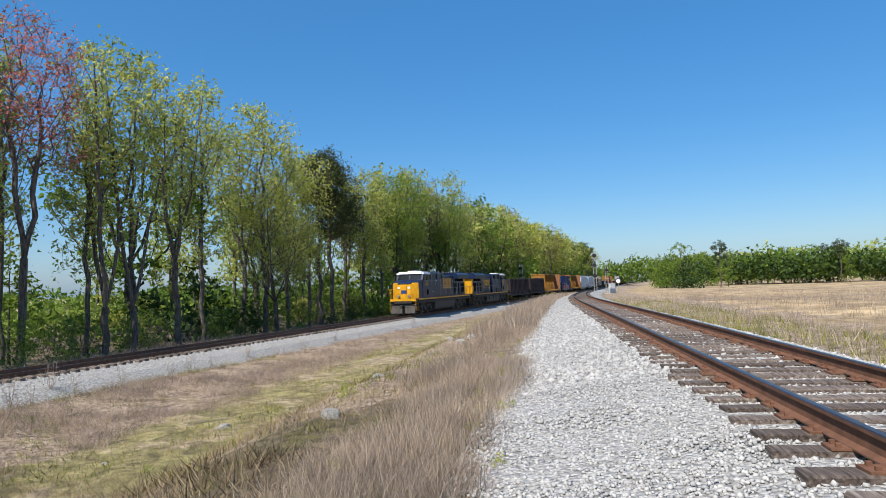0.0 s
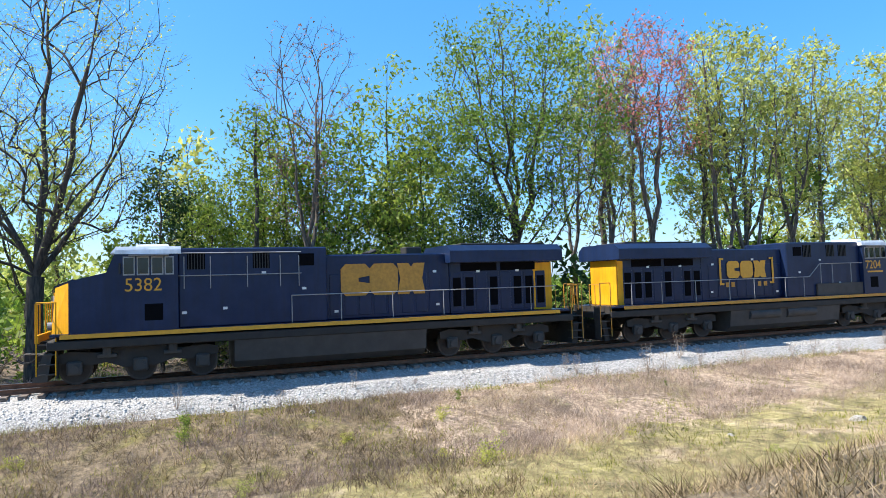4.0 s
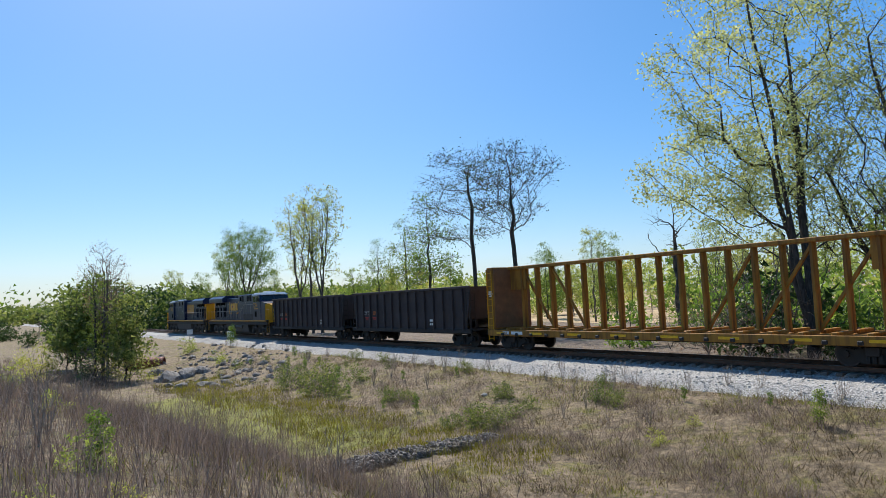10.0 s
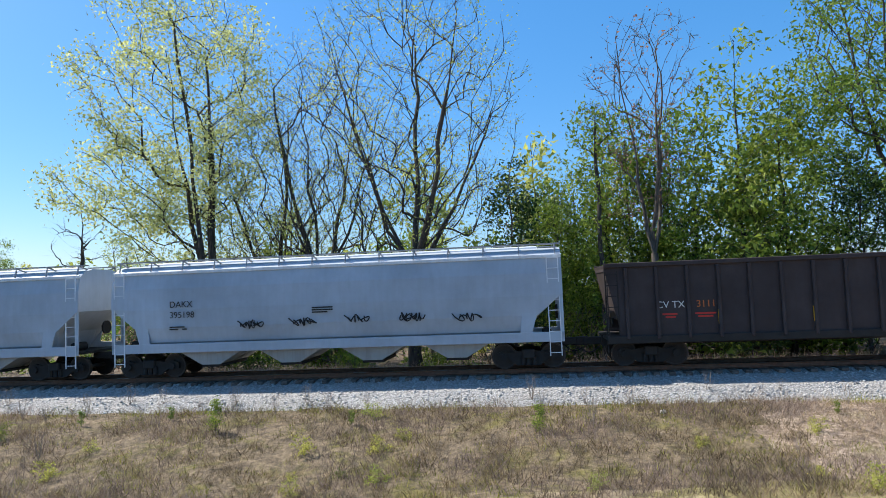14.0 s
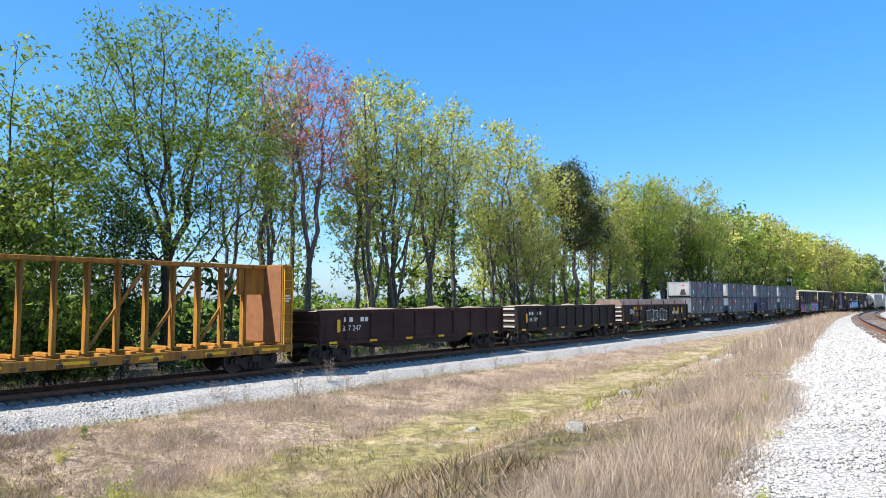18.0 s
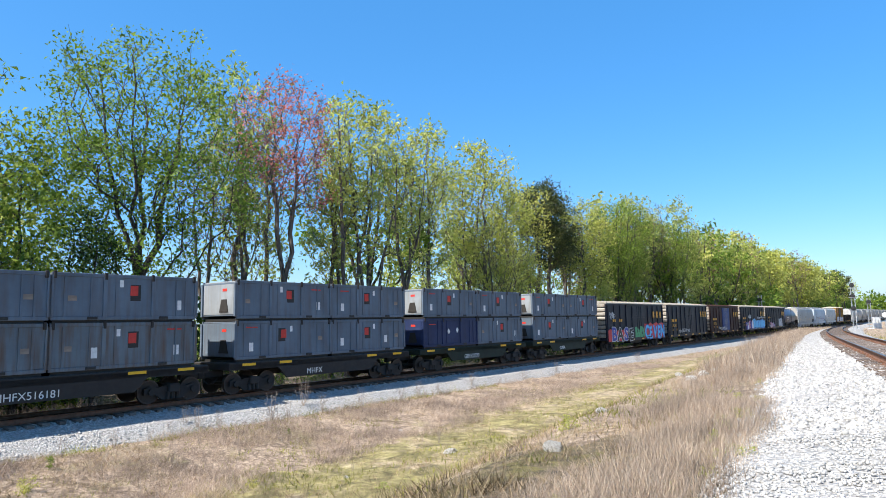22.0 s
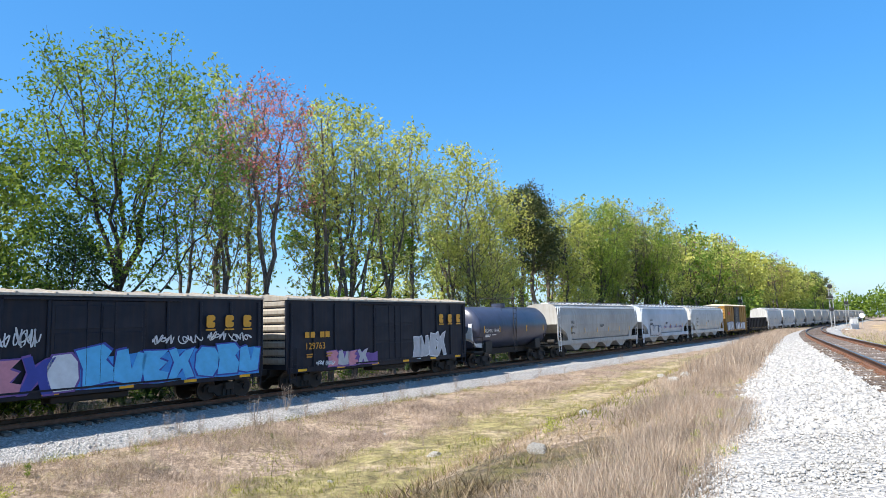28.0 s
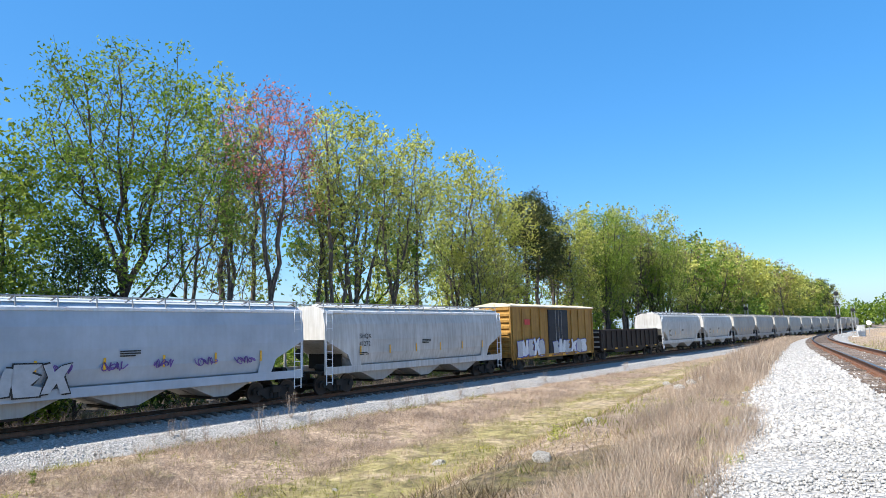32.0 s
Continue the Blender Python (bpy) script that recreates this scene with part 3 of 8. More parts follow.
def grow_crown(seed, H, r, env, tips, fork=0.3, stems=1, spread=0.2, rise=0.7, spray=0.45, twigs=3, leaves=14, size=0.1, lean=0.0, top_leaf=1.0, low_leaf=1.0, coarse=False, wiggle=0.12, side=4, twig_r=0.0055, reach_up=0.92, flat=0.0):
    """One tree that fills its crown: limbs reach from the stems to points in the crown's ellipsoids.
    env: (x, y, z, radius across, radius up) in parts of the height."""
    rng = random.Random(seed)
    wood, crown = Build(), Build()
    branches = []          # [points, parent branch, parent index, tips beyond each point]
    pos, tag = np.zeros((6000, 3)), []

    def add(pts, parent, index, first=0):
        branches.append([pts, parent, index, [0] * len(pts)])
        for k, q in enumerate(pts):
            if k >= first and len(tag) < 6000:
                pos[len(tag)] = q
                tag.append((len(branches) - 1, k))

    top = Vector((lean * H, 0, H * reach_up))
    if stems == 1:
        pts = [Vector((lean * H * (k / 12) ** 1.5 + rng.gauss(0, 0.006) * H * (k > 0), rng.gauss(0, 0.006) * H * (k > 0), -0.3 + (top.z + 0.3) * k / 12)) for k in range(13)]
        add(pts, -1, 0, max(1, int(12 * fork)))
    else:
        pts = [Vector((rng.gauss(0, 0.004) * H, rng.gauss(0, 0.004) * H, -0.3 + (fork * H + 0.3) * k / 4)) for k in range(5)]
        add(pts, -1, 0, 4)
        for i in range(stems):
            a = 2 * math.pi * (i + rng.uniform(-0.25, 0.25)) / stems
            e = env[0]
            sp = spread * rng.uniform(0.6, 1.25)
            end = Vector(((e[0] + math.cos(a) * sp) * H, (e[1] + math.sin(a) * sp) * H, H * reach_up * rng.uniform(0.86, 1.0)))
            mid = pts[-1].lerp(end, 0.45) + Vector((math.cos(a), math.sin(a), 0)) * sp * H * 0.22
            q = []
            for k in range(10):
                t = k / 9
                q.append(pts[-1] * (1 - t) ** 2 + mid * 2 * t * (1 - t) + end * t * t + Vector((rng.gauss(0, 0.005), rng.gauss(0, 0.005), 0)) * H * (k > 0))
            add(q, 0, 4, 1)
    targets = []
    vol = [e[3] * e[3] * e[4] for e in env]
    while len(targets) < tips:
        e = rng.choices(env, vol)[0]
        d = Vector((rng.gauss(0, 1), rng.gauss(0, 1), rng.gauss(0, 1))).normalized() * rng.random() ** 0.27
        bump_r = 1 + 0.22 * noise.noise(d * 1.9 + Vector((seed, seed * 0.3, 0)))
        q = Vector((e[0] + d.x * e[3] * bump_r, e[1] + d.y * e[3] * bump_r, e[2] + d.z * e[4] * bump_r)) * H
        if q.z > 0.04 * H:
            targets.append(q)
    axis = [e[2] for e in env]
    targets.sort(key=lambda q: math.hypot(q.x, q.y) + rng.uniform(0, 0.04) * H)
    for q in targets:
        m = len(tag)
        d = np.array(q) - pos[:m]
        L = np.linalg.norm(d, axis=1) + 1e-6
        cost = L * (1 + 2.2 * np.abs(d[:, 2] / L - rise))
        i = int(np.argmin(cost))
        bi, k = tag[i]
        o = branches[bi][0][k]
        pv = branches[bi][0]
        pd = (pv[min(k + 1, len(pv) - 1)] - pv[max(k - 1, 0)]).normalized()
        ln = (q - o).length
        steps = 2 if coarse else (3 if ln < 0.12 * H else 5)
        mid = o.lerp(q, 0.5) + pd * ln * 0.14 - Vector((0, 0, flat * ln))
        path = []
        for t in range(steps + 1):
            u = t / steps
            path.append(o * (1 - u) ** 2 + mid * 2 * u * (1 - u) + q * u * u + Vector((rng.gauss(0, wiggle), rng.gauss(0, wiggle), rng.gauss(0, wiggle))) * ln * 0.2 * (0 < t < steps))
        add(path, bi, k, 1)
    for bi in range(len(branches) - 1, -1, -1):
        pts, par, idx, w = branches[bi]
        if bi > (stems if stems > 1 else 0):
            for k in range(len(w)):
                w[k] += 1
        if par >= 0:
            for k in range(idx + 1):
                branches[par][3][k] += w[0]
    unit = r / max(1, branches[0][3][0]) ** 0.5
    for bi, (pts, par, idx, w) in enumerate(branches):
        n = len(pts)
        main = bi <= (stems if stems > 1 else 0)
        rad = [max(unit * max(1, w[k]) ** 0.5 * (1.0 if main else 0.8), 0.006 + 0.0005 * H) for k in range(n)]
        if bi == 0:
            rad[0] *= 1.35
        if not main:
            rad[-1] *= 0.5
        if main or not coarse or w[0] > 2:
            wood.tube(pts, rad, 7 if main else (side if w[0] > 3 else 3))
        if main:
            continue
        tip, d = pts[-1], (pts[-1] - pts[-2]).normalized()
        rel = min(1, max(0, tip.z / H))
        chance = low_leaf + (top_leaf - low_leaf) * rel
        for _ in range(twigs):
            o = pts[-2].lerp(tip, rng.uniform(0.1, 1))
            v = (d + Vector((rng.gauss(0, 0.8), rng.gauss(0, 0.8), rng.gauss(0.15, 0.6)))).normalized()
            wood.tube([o, o + v * spray * rng.uniform(0.7, 1.8)], [twig_r, twig_r * 0.5], 3)
        if rng.random() < 0.35:
            chance *= 0.25
        for _ in range(int(leaves * chance * rng.uniform(0.7, 1.7))):
            c = pts[-2].lerp(tip, rng.uniform(0.45, 1.1)) + Vector((rng.gauss(0, 1), rng.gauss(0, 1), rng.gauss(0, 0.75))) * spray
            crown.leaf(c, size * rng.uniform(0.6, 1.35), rng)
    return wood, crown


TREE_KINDS = {}


def tree_kind(key, bark, leaf, name, label, category="tree", **kw):
    wood, crown = grow_crown(**kw)
    TREE_KINDS[key] = (wood.mesh("trunk", bark, True), crown.mesh("crown", leaf), kw["H"], name, label, category)


def tree(key, s, n, height, turn=None, group="trees along the main line", rng=random.Random(5), label=""):
    trunk, crown, H, name, lab, cat = TREE_KINDS[variant(key)]
    p = world_at(s, n, ground(s, n) - 0.05)
    e = thing(name, label or lab, cat, group)
    k = height * 1.08 / H
    e.matrix_basis = pose(p.x, p.y, p.z, 0, 0, rng.uniform(0, 360) if turn is None else turn) @ Matrix.Diagonal((k, k, k, 1))
    a = new("trunk", trunk)
    b = new("crown", crown)
    a.parent = b.parent = e
    return e


# crown shapes: ellipsoids in parts of the height
LOW = [(0, 0, 0.55, 0.2, 0.45), (0.05, -0.05, 0.3, 0.24, 0.26)]
MOUND = [(0, 0, 0.42, 0.5, 0.5), (0.3, 0.2, 0.3, 0.35, 0.34), (-0.3, -0.15, 0.34, 0.35, 0.36)]
VASE = [(0, 0, 0.76, 0.16, 0.24), (0.02, 0.03, 0.52, 0.12, 0.16)]
TALL = [(0, 0, 0.72, 0.12, 0.27), (0.02, 0.03, 0.46, 0.09, 0.18)]
ROUND = [(0, 0, 0.70, 0.17, 0.28), (0.03, -0.02, 0.44, 0.15, 0.18)]
SPREADING = [(0, 0, 0.76, 0.24, 0.22), (-0.14, 0.06, 0.60, 0.17, 0.15), (0.16, -0.05, 0.58, 0.16, 0.15), (0, 0, 0.40, 0.16, 0.15)]
for _lite in (False, True):
    _x = "_far" if _lite else ""
    _q = dict(tips=70, leaves=16, size=0.30, twigs=0, side=3, spray=0.55, coarse=True) if _lite else dict(tips=150, leaves=24, size=0.15, twigs=3, side=3, spray=0.40, twig_r=0.010)

    def _more(**kw):
        return dict(_q, **kw)
    for _i in range(3):
        tree_kind("spring1" + "abc"[_i] + _x, M_BARK, M_LEAF_SPRING, "tall_tree", "tall slender tree with thin young yellow-green leaves", **_more(seed=11 + 100 * _i, H=18, r=0.16, env=TALL, rise=0.9, fork=0.34, low_leaf=0.6))
        tree_kind("spring2" + "abc"[_i] + _x, M_BARK, M_LEAF_SPRING, "tall_tree", "tall forked tree with sparse yellow-green spring leaves", **_more(seed=12 + 100 * _i, H=18, r=0.19, env=VASE, stems=3 + _i % 2, spread=0.10, rise=0.92, fork=0.16 + 0.07 * _i, low_leaf=0.45))
        tree_kind("spring3" + "abc"[_i] + _x, M_BARK, M_LEAF_YELLOW, "tall_tree", "tall tree with bright yellow-green opening leaves", **_more(seed=13 + 100 * _i, H=18, r=0.18, env=ROUND, rise=0.8, fork=0.34, tips=80 if _lite else 190, leaves=22 if _lite else 28))
        tree_kind("bare1" + "abc"[_i] + _x, M_BARK, M_LEAF_RUST, "bare_tree", "tall nearly bare tree with pinkish-brown buds", **_more(seed=32 + 100 * _i, H=18, r=0.18, env=VASE, stems=2 + _i % 2, spread=0.07, fork=0.3, rise=0.88, leaves=7, size=0.2 if _lite else 0.09, twigs=2 if _lite else 5, twig_r=0.02 if _lite else 0.011))
        tree_kind("green2" + "abc"[_i] + _x, M_BARK_DARK, M_LEAF_GREEN, "broadleaf_tree", "leafy green tree with a dense lower crown", **_more(seed=22 + 100 * _i, H=12, r=0.13, env=LOW, rise=0.6, fork=0.12, tips=70 if _lite else 200, leaves=20 if _lite else 38, size=0.24 if _lite else 0.12, spray=0.36))
    for _i in range(2):
        tree_kind("green1" + "ab"[_i] + _x, M_BARK_DARK, M_LEAF_GREEN, "broadleaf_tree", "broad tree in fresh green leaf with dark limbs", **_more(seed=21 + 100 * _i, H=17, r=0.29, env=SPREADING, stems=4, spread=0.14, fork=0.30, rise=0.8, top_leaf=0.9, low_leaf=1.0, tips=100 if _lite else 420, leaves=20 if _lite else 54, size=0.26 if _lite else 0.10, spray=0.36, twigs=0 if _lite else 2))
        tree_kind("pine1" + "ab"[_i] + _x, M_BARK, M_LEAF_PINE, "pine", "dark pine with a rounded needle crown", **_more(seed=51 + 100 * _i, H=18, r=0.2, env=[(0, 0, 0.82, 0.15, 0.16), (0.03, 0, 0.62, 0.15, 0.14)], rise=0.4, fork=0.45, leaves=40 if _lite else 80, size=0.22 if _lite else 0.12, spray=0.36, twigs=0))
    _b = dict(tips=26, leaves=30, size=0.24, twigs=0, side=3, coarse=True, stems=3, spread=0.3, fork=0.03, rise=0.6, spray=0.5, H=5, r=0.07, env=MOUND) if _lite else dict(tips=56, leaves=46, size=0.1, twigs=0, coarse=True, side=3, stems=4, spread=0.3, fork=0.03, rise=0.6, spray=0.36, H=5, r=0.07, env=MOUND)
    tree_kind("bush1" + _x, M_BARK_DARK, M_LEAF_GREEN, "bush", "dense green bush below the trees", "bush", seed=61, **_b)
    tree_kind("bush2" + _x, M_BARK_DARK, M_LEAF_YELLOW, "bush", "yellow-green leafy bush below the trees", "bush", seed=62, **_b)
    tree_kind("bush3" + _x, M_BARK_DARK, M_LEAF_DARK, "bush", "dark evergreen thicket at the edge of the wood", "bush", seed=63, **_b)
VARIANTS = {"spring1": "abc", "spring2": "abc", "spring3": "abc", "bare1": "abc", "green2": "abc", "green1": "ab", "pine1": "ab"}
_pick = random.Random(19)


def variant(key):
    """One of the differently grown trees of a kind."""
    base, far = (key[:-4], "_far") if key.endswith("_far") else (key, "")
    return base + (_pick.choice(VARIANTS[base]) if base in VARIANTS else "") + far


tree_kind("dark1", M_BARK_DARK, M_LEAF_DARK, "evergreen_tree", "narrow dark glossy evergreen tree", seed=23, H=10, r=0.1, env=[(0, 0, 0.62, 0.13, 0.37), (0.03, 0, 0.3, 0.14, 0.2)], tips=150, fork=0.12, rise=0.8, leaves=40, size=0.1, spray=0.3, twigs=0)
tree_kind("clump1", M_BARK_DARK, M_LEAF_OLIVE, "small_tree", "small leafy tree in dull dark green by the culvert", seed=71, H=8, r=0.09, env=[(0, 0, 0.64, 0.2, 0.34), (0.1, 0.05, 0.36, 0.24, 0.24)], tips=110, stems=3, spread=0.16, fork=0.1, rise=0.7, leaves=22, size=0.22, spray=0.4, twigs=2, side=3)
tree_kind("clump2", M_BARK_DARK, M_LEAF_DARK, "small_tree", "narrow dark green tree by the culvert", seed=73, H=8, r=0.09, env=[(0, 0, 0.6, 0.16, 0.38), (0.05, 0, 0.3, 0.2, 0.22)], tips=90, stems=2, spread=0.14, fork=0.1, rise=0.7, leaves=22, size=0.22, spray=0.4, twigs=2, side=3)
tree_kind("red1", M_BARK, M_LEAF_RED, "red_maple", "tall maple covered with red spring buds", seed=31, H=18, r=0.18, env=[(0, 0, 0.80, 0.16, 0.19), (0.06, 0.04, 0.60, 0.1, 0.07)], stems=2, spread=0.08, fork=0.3, tips=240, rise=0.9, leaves=17, size=0.10, twigs=4, spray=0.34, twig_r=0.010)
tree_kind("bare2", M_BARK_DARK, M_LEAF_SPRING, "bare_tree", "large forked tree with dark spreading limbs and few small leaves", seed=37, H=20, r=0.34, env=[(0, 0, 0.68, 0.3, 0.33), (0, 0, 0.44, 0.25, 0.16)], tips=520, stems=5, spread=0.23, fork=0.24, rise=0.8, leaves=20, size=0.075, twigs=6, spray=0.55, top_leaf=1.2, low_leaf=0.5, side=3)
tree_kind("pale1", M_BARK_DARK, M_LEAF_PALE, "pale_leaved_tree", "large tree with pale silvery-green new leaves", seed=34, H=20, r=0.3, env=[(0.07, 0, 0.68, 0.24, 0.33), (0.2, 0.04, 0.48, 0.2, 0.13), (0.1, -0.1, 0.34, 0.18, 0.1)], tips=420, stems=3, spread=0.07, fork=0.04, rise=0.6, leaves=70, size=0.1, twigs=2, spray=0.42, side=3)
tree_kind("cypress1", M_BARK_DARK, M_LEAF_DARK, "cypress", "flat-topped cypress with dark level branches and thin foliage", seed=41, H=20, r=0.22, env=[(0, 0, 0.92, 0.20, 0.06), (0.03, 0, 0.80, 0.29, 0.045), (0, 0.03, 0.67, 0.31, 0.035), (0.06, 0, 0.54, 0.26, 0.03)], tips=300, fork=0.34, rise=0.36, leaves=16, size=0.10, twigs=5, spray=0.6, wiggle=0.05, flat=-0.05, side=3, reach_up=0.9, twig_r=0.014)
tree_kind("cypress3", M_BARK_DARK, M_LEAF_DARK, "cypress", "cypress with a fan of rising limbs and thin foliage", seed=44, H=20, r=0.22, env=[(0, 0, 0.84, 0.24, 0.12), (0, 0, 0.64, 0.17, 0.10)], tips=240, fork=0.34, rise=0.75, leaves=12, size=0.10, twigs=5, spray=0.5, wiggle=0.05, side=3, reach_up=0.9, twig_r=0.014)
tree_kind("cypress2", M_BARK_DARK, M_LEAF_GREEN, "cypress", "thin cypress with tiers of level branches", seed=42, H=18, r=0.18, env=[(0, 0, 0.86, 0.10, 0.10), (0, 0, 0.66, 0.19, 0.09), (0, 0, 0.44, 0.24, 0.10)], tips=240, fork=0.22, rise=0.2, leaves=16, size=0.15, twigs=3, spray=0.45, wiggle=0.05, flat=0.06, side=3, twig_r=0.014)
tree_kind("snag1", M_BARK_DARK, M_LEAF_GREEN, "ivy_clad_tree", "thin trunk wrapped in dark ivy", seed=52, H=12, r=0.12, env=[(0, 0, 0.5, 0.05, 0.5), (0, 0, 0.9, 0.1, 0.1)], tips=140, fork=0.1, rise=0.5, leaves=16, size=0.1, spray=0.25, twigs=0)
tree_kind("dead1", M_BARK_DARK, M_LEAF_RUST, "dead_tree", "small dead tree with bare twisted limbs", seed=53, H=9, r=0.14, env=[(0, 0, 0.75, 0.2, 0.25)], tips=34, fork=0.4, rise=0.6, leaves=0, twigs=2, wiggle=0.3)
tree_kind("brush1", M_BARK, M_LEAF_RUST, "brush", "leafless brown thicket of tangled vines", "brush", seed=64, H=3, r=0.05, env=MOUND, tips=54, stems=5, spread=0.35, fork=0.03, rise=0.8, leaves=6, size=0.04, spray=0.3, twigs=4, twig_r=0.005, side=3)


def at_az(az, n):
    """Place on the plan in the direction az (degrees) at the offset n."""
    b = radians(az) - PHI
    s = (D_MAIN - n) * math.tan(b)
    return s


_tr = random.Random(77)
# single trees: kind, direction, offset n, height, turn
for _k, _az, _n, _h, _t in [
        ("red1", 32.3, -9, 19.6, 20), ("spring1", 36.0, -11.5, 20.6, 200), ("bare1", 35.5, -10.5, 16.5, 80), ("green1", 43.2, -8.5, 18.7, 40), ("bare1", 38.5, -11, 15, 10), ("spring1", 33.6, -13, 18.5, 75),
        ("bare1", 61.0, -8.5, 16.8, 130), ("green2", 51.3, -9.5, 12.6, 0), ("snag1", 65.2, -8, 12.2, 30), ("dark1", 72.5, -8.5, 10.2, 10),
        ("green2", 57.6, -10, 11.5, 60), ("green2", 68.8, -10.5, 9.0, 140), ("green2", 62.8, -12, 11.5, 200), ("green2", 54.2, -10, 15.0, 30), ("green2", 59.6, -11.5, 13.0, 120), ("green2", 64.6, -12.5, 12.0, 80), ("green2", 67.2, -13, 10.5, 220), ("green2", 70.2, -12.5, 9.5, 20), ("green2", 48, -12, 10.5, 250), ("dark1", 46.3, -8, 9.5, 80),
        ("bare2", 81.0, -9, 19.5, 15), ("bare2", 88.9, -12, 17.0, 140), ("pale1", 97.6, -9.5, 20.5, HEAD_MAIN), ("bare2", 92.6, -14, 15.0, 240), ("brush1", 102.0, -9, 6.5, 0), ("brush1", 99.5, -10, 7.0, 90), ("brush1", 105, -9, 4.5, 90), ("brush1", 88, -9.5, 5.0, 30), ("brush1", 90.5, -9.5, 4.5, 130),
        ("dead1", 107.0, -32, 12.5, 0), ("cypress1", 123.6, -20, 19.6, HEAD_MAIN), ("cypress3", 120.1, -20, 19.2, HEAD_MAIN + 170), ("cypress2", 127.4, -28, 19.0, 60), ("cypress2", 129.4, -30, 16.5, 0), ("cypress2", 131.8, -34, 15.0, 90),
        ("spring2", 136.6, -15, 19.5, 40), ("spring2", 138.3, -16, 19.5, 100), ("bare1", 137.4, -15, 18.5, 20), ("green1", 142.6, -14, 18.0, 20), ("spring2", 144.0, -16, 17.0, 140), ("spring1", 140.4, -30, 12.0, 30),
        ("spring2", 148.3, -16, 14.0, 10), ("green2", 146.2, -18, 12.0, 10), ("spring2", 151.5, -18, 14.0, 100), ("green2", 154.5, -16, 13.0, 60), ("green1", 157.2, -20, 16.0, 0), ("green1", 161.0, -26, 14.0, 90), ("green2", 159.2, -20, 13, 20), ("green1", 164, -22, 16, 30), ("green2", 168, -22, 15, 20),
        ("green2", 112.6, -48, 12.0, 0), ("spring1", 113.6, -44, 12.5, 60), ("spring2", 104.2, -46, 11.0, 30), ("green2", 117.5, -50, 11.5, 200),
        ("spring2", 26.9, -9, 19.6, 50), ("spring2", 24.9, -8.5, 19.0, 10), ("spring1", 28.2, -10, 16.5, 110), ("spring2", 21.8, -9, 19.4, 200), ("spring1", 19.9, -9.5, 19.6, 30), ("spring3", 15.0, -8.5, 20.2, 60), ("spring3", 13.2, -9.5, 17.5, 160), ("spring2", 16.7, -11, 18.6, 30),
        ("pine1", 10.5, -11, 18.6, 60), ("pine1", 9.6, -10, 18.4, 0), ("pine1", 8.4, -12, 17.6, 120), ("spring3", 11.4, -10, 17.0, 240), ("spring3", 6.8, -9, 18.3, 60), ("spring1", 5.4, -10, 18.0, 70), ("green1", 4.0, -9, 18.4, 100)]:
    tree(_k, at_az(_az, _n), _n, _h, _t)
# the leaning tree at the edge of the wood
tree("bare2", at_az(14.2, -6.5), -6.5, 11.5, 120, label="leaning forked tree with pale new leaves at the wood's edge")

# the tree line that runs on along the main line, and a second row behind it
_s = -90.0
while _s > -330:
    for _n in (-8.5, -13.5):
        _k = _tr.choice(["spring1", "spring2", "spring3", "green1", "spring3", "bare1", "spring1", "pine1" if _s < -170 else "green1"])
        tree(_k + ("_far" if _s < -105 or _n < -12 else ""), _s + _tr.uniform(-1.5, 1.5), _n + _tr.uniform(-1.5, 1.5), _tr.uniform(17.2, 20.4))
    _s -= _tr.uniform(3.2, 4.6) + max(0, (-_s - 150) * 0.02)
_s = 6.0
while _s > -90:
    _k = _tr.choice(["spring1", "spring2", "bare1", "green2", "green1"])
    if _s < -50 or _s > -21 or _tr.random() < 0.25:
        tree(_k + "_far", _s, -17 + _tr.uniform(-2.5, 3), _tr.uniform(11, 15.5) if _s > -25 else _tr.uniform(15, 18.5))
    _s -= _tr.uniform(5.5, 8.5)
_s = 18.0
while _s > -120:
    if _s < -50 or _s > -21 or _tr.random() < 0.25:
        tree(_tr.choice(["green1", "spring3", "green2", "spring1", "bare1"]) + "_far", _s, -24 + _tr.uniform(-2.5, 3), _tr.uniform(9, 12) if _s > -20 else _tr.uniform(13, 17))
    tree(_tr.choice(["green2", "green2", "bush3", "bush1"]) + "_far", _s + 2, -13.5 + _tr.uniform(-2, 2), _tr.uniform(5.5, 8.5) * (0.7 if _s > 0 else 1))
    _s -= _tr.uniform(6, 10)
# bushes under the trees
_s = 30.0
while _s > -130:
    for _n in (-7.5, -11.0, -16.0):
        if _s > 14 and _n > -8 or _s < -15 and _n < -8 and _tr.random() < 0.45:
            continue
        _k = _tr.choice(["bush1", "bush2", "bush3", "bush1", "brush1"] if _n < -8 else ["brush1", "bush1", "bush3", "brush1"])
        _h = _tr.uniform(2.6, 4.8) if _n < -8 else _tr.uniform(1.4, 3.4)
        tree(_k + ("_far" if (_n < -9 or _s < -60) and _k != "brush1" else ""), _s + _tr.uniform(-1, 1), _n + _tr.uniform(-1.2, 1.0), _h * (0.75 if _s > 5 else 1), group="bushes under the trees")
    _s -= _tr.uniform(2.2, 3.6)
while _s > -330:
    tree(_tr.choice(["bush1_far", "bush3_far", "bush2_far"]), _s, -6.5 + _tr.uniform(-1, 1), _tr.uniform(3, 5.5), group="bushes under the trees")
    _s -= _tr.uniform(4, 6.5)
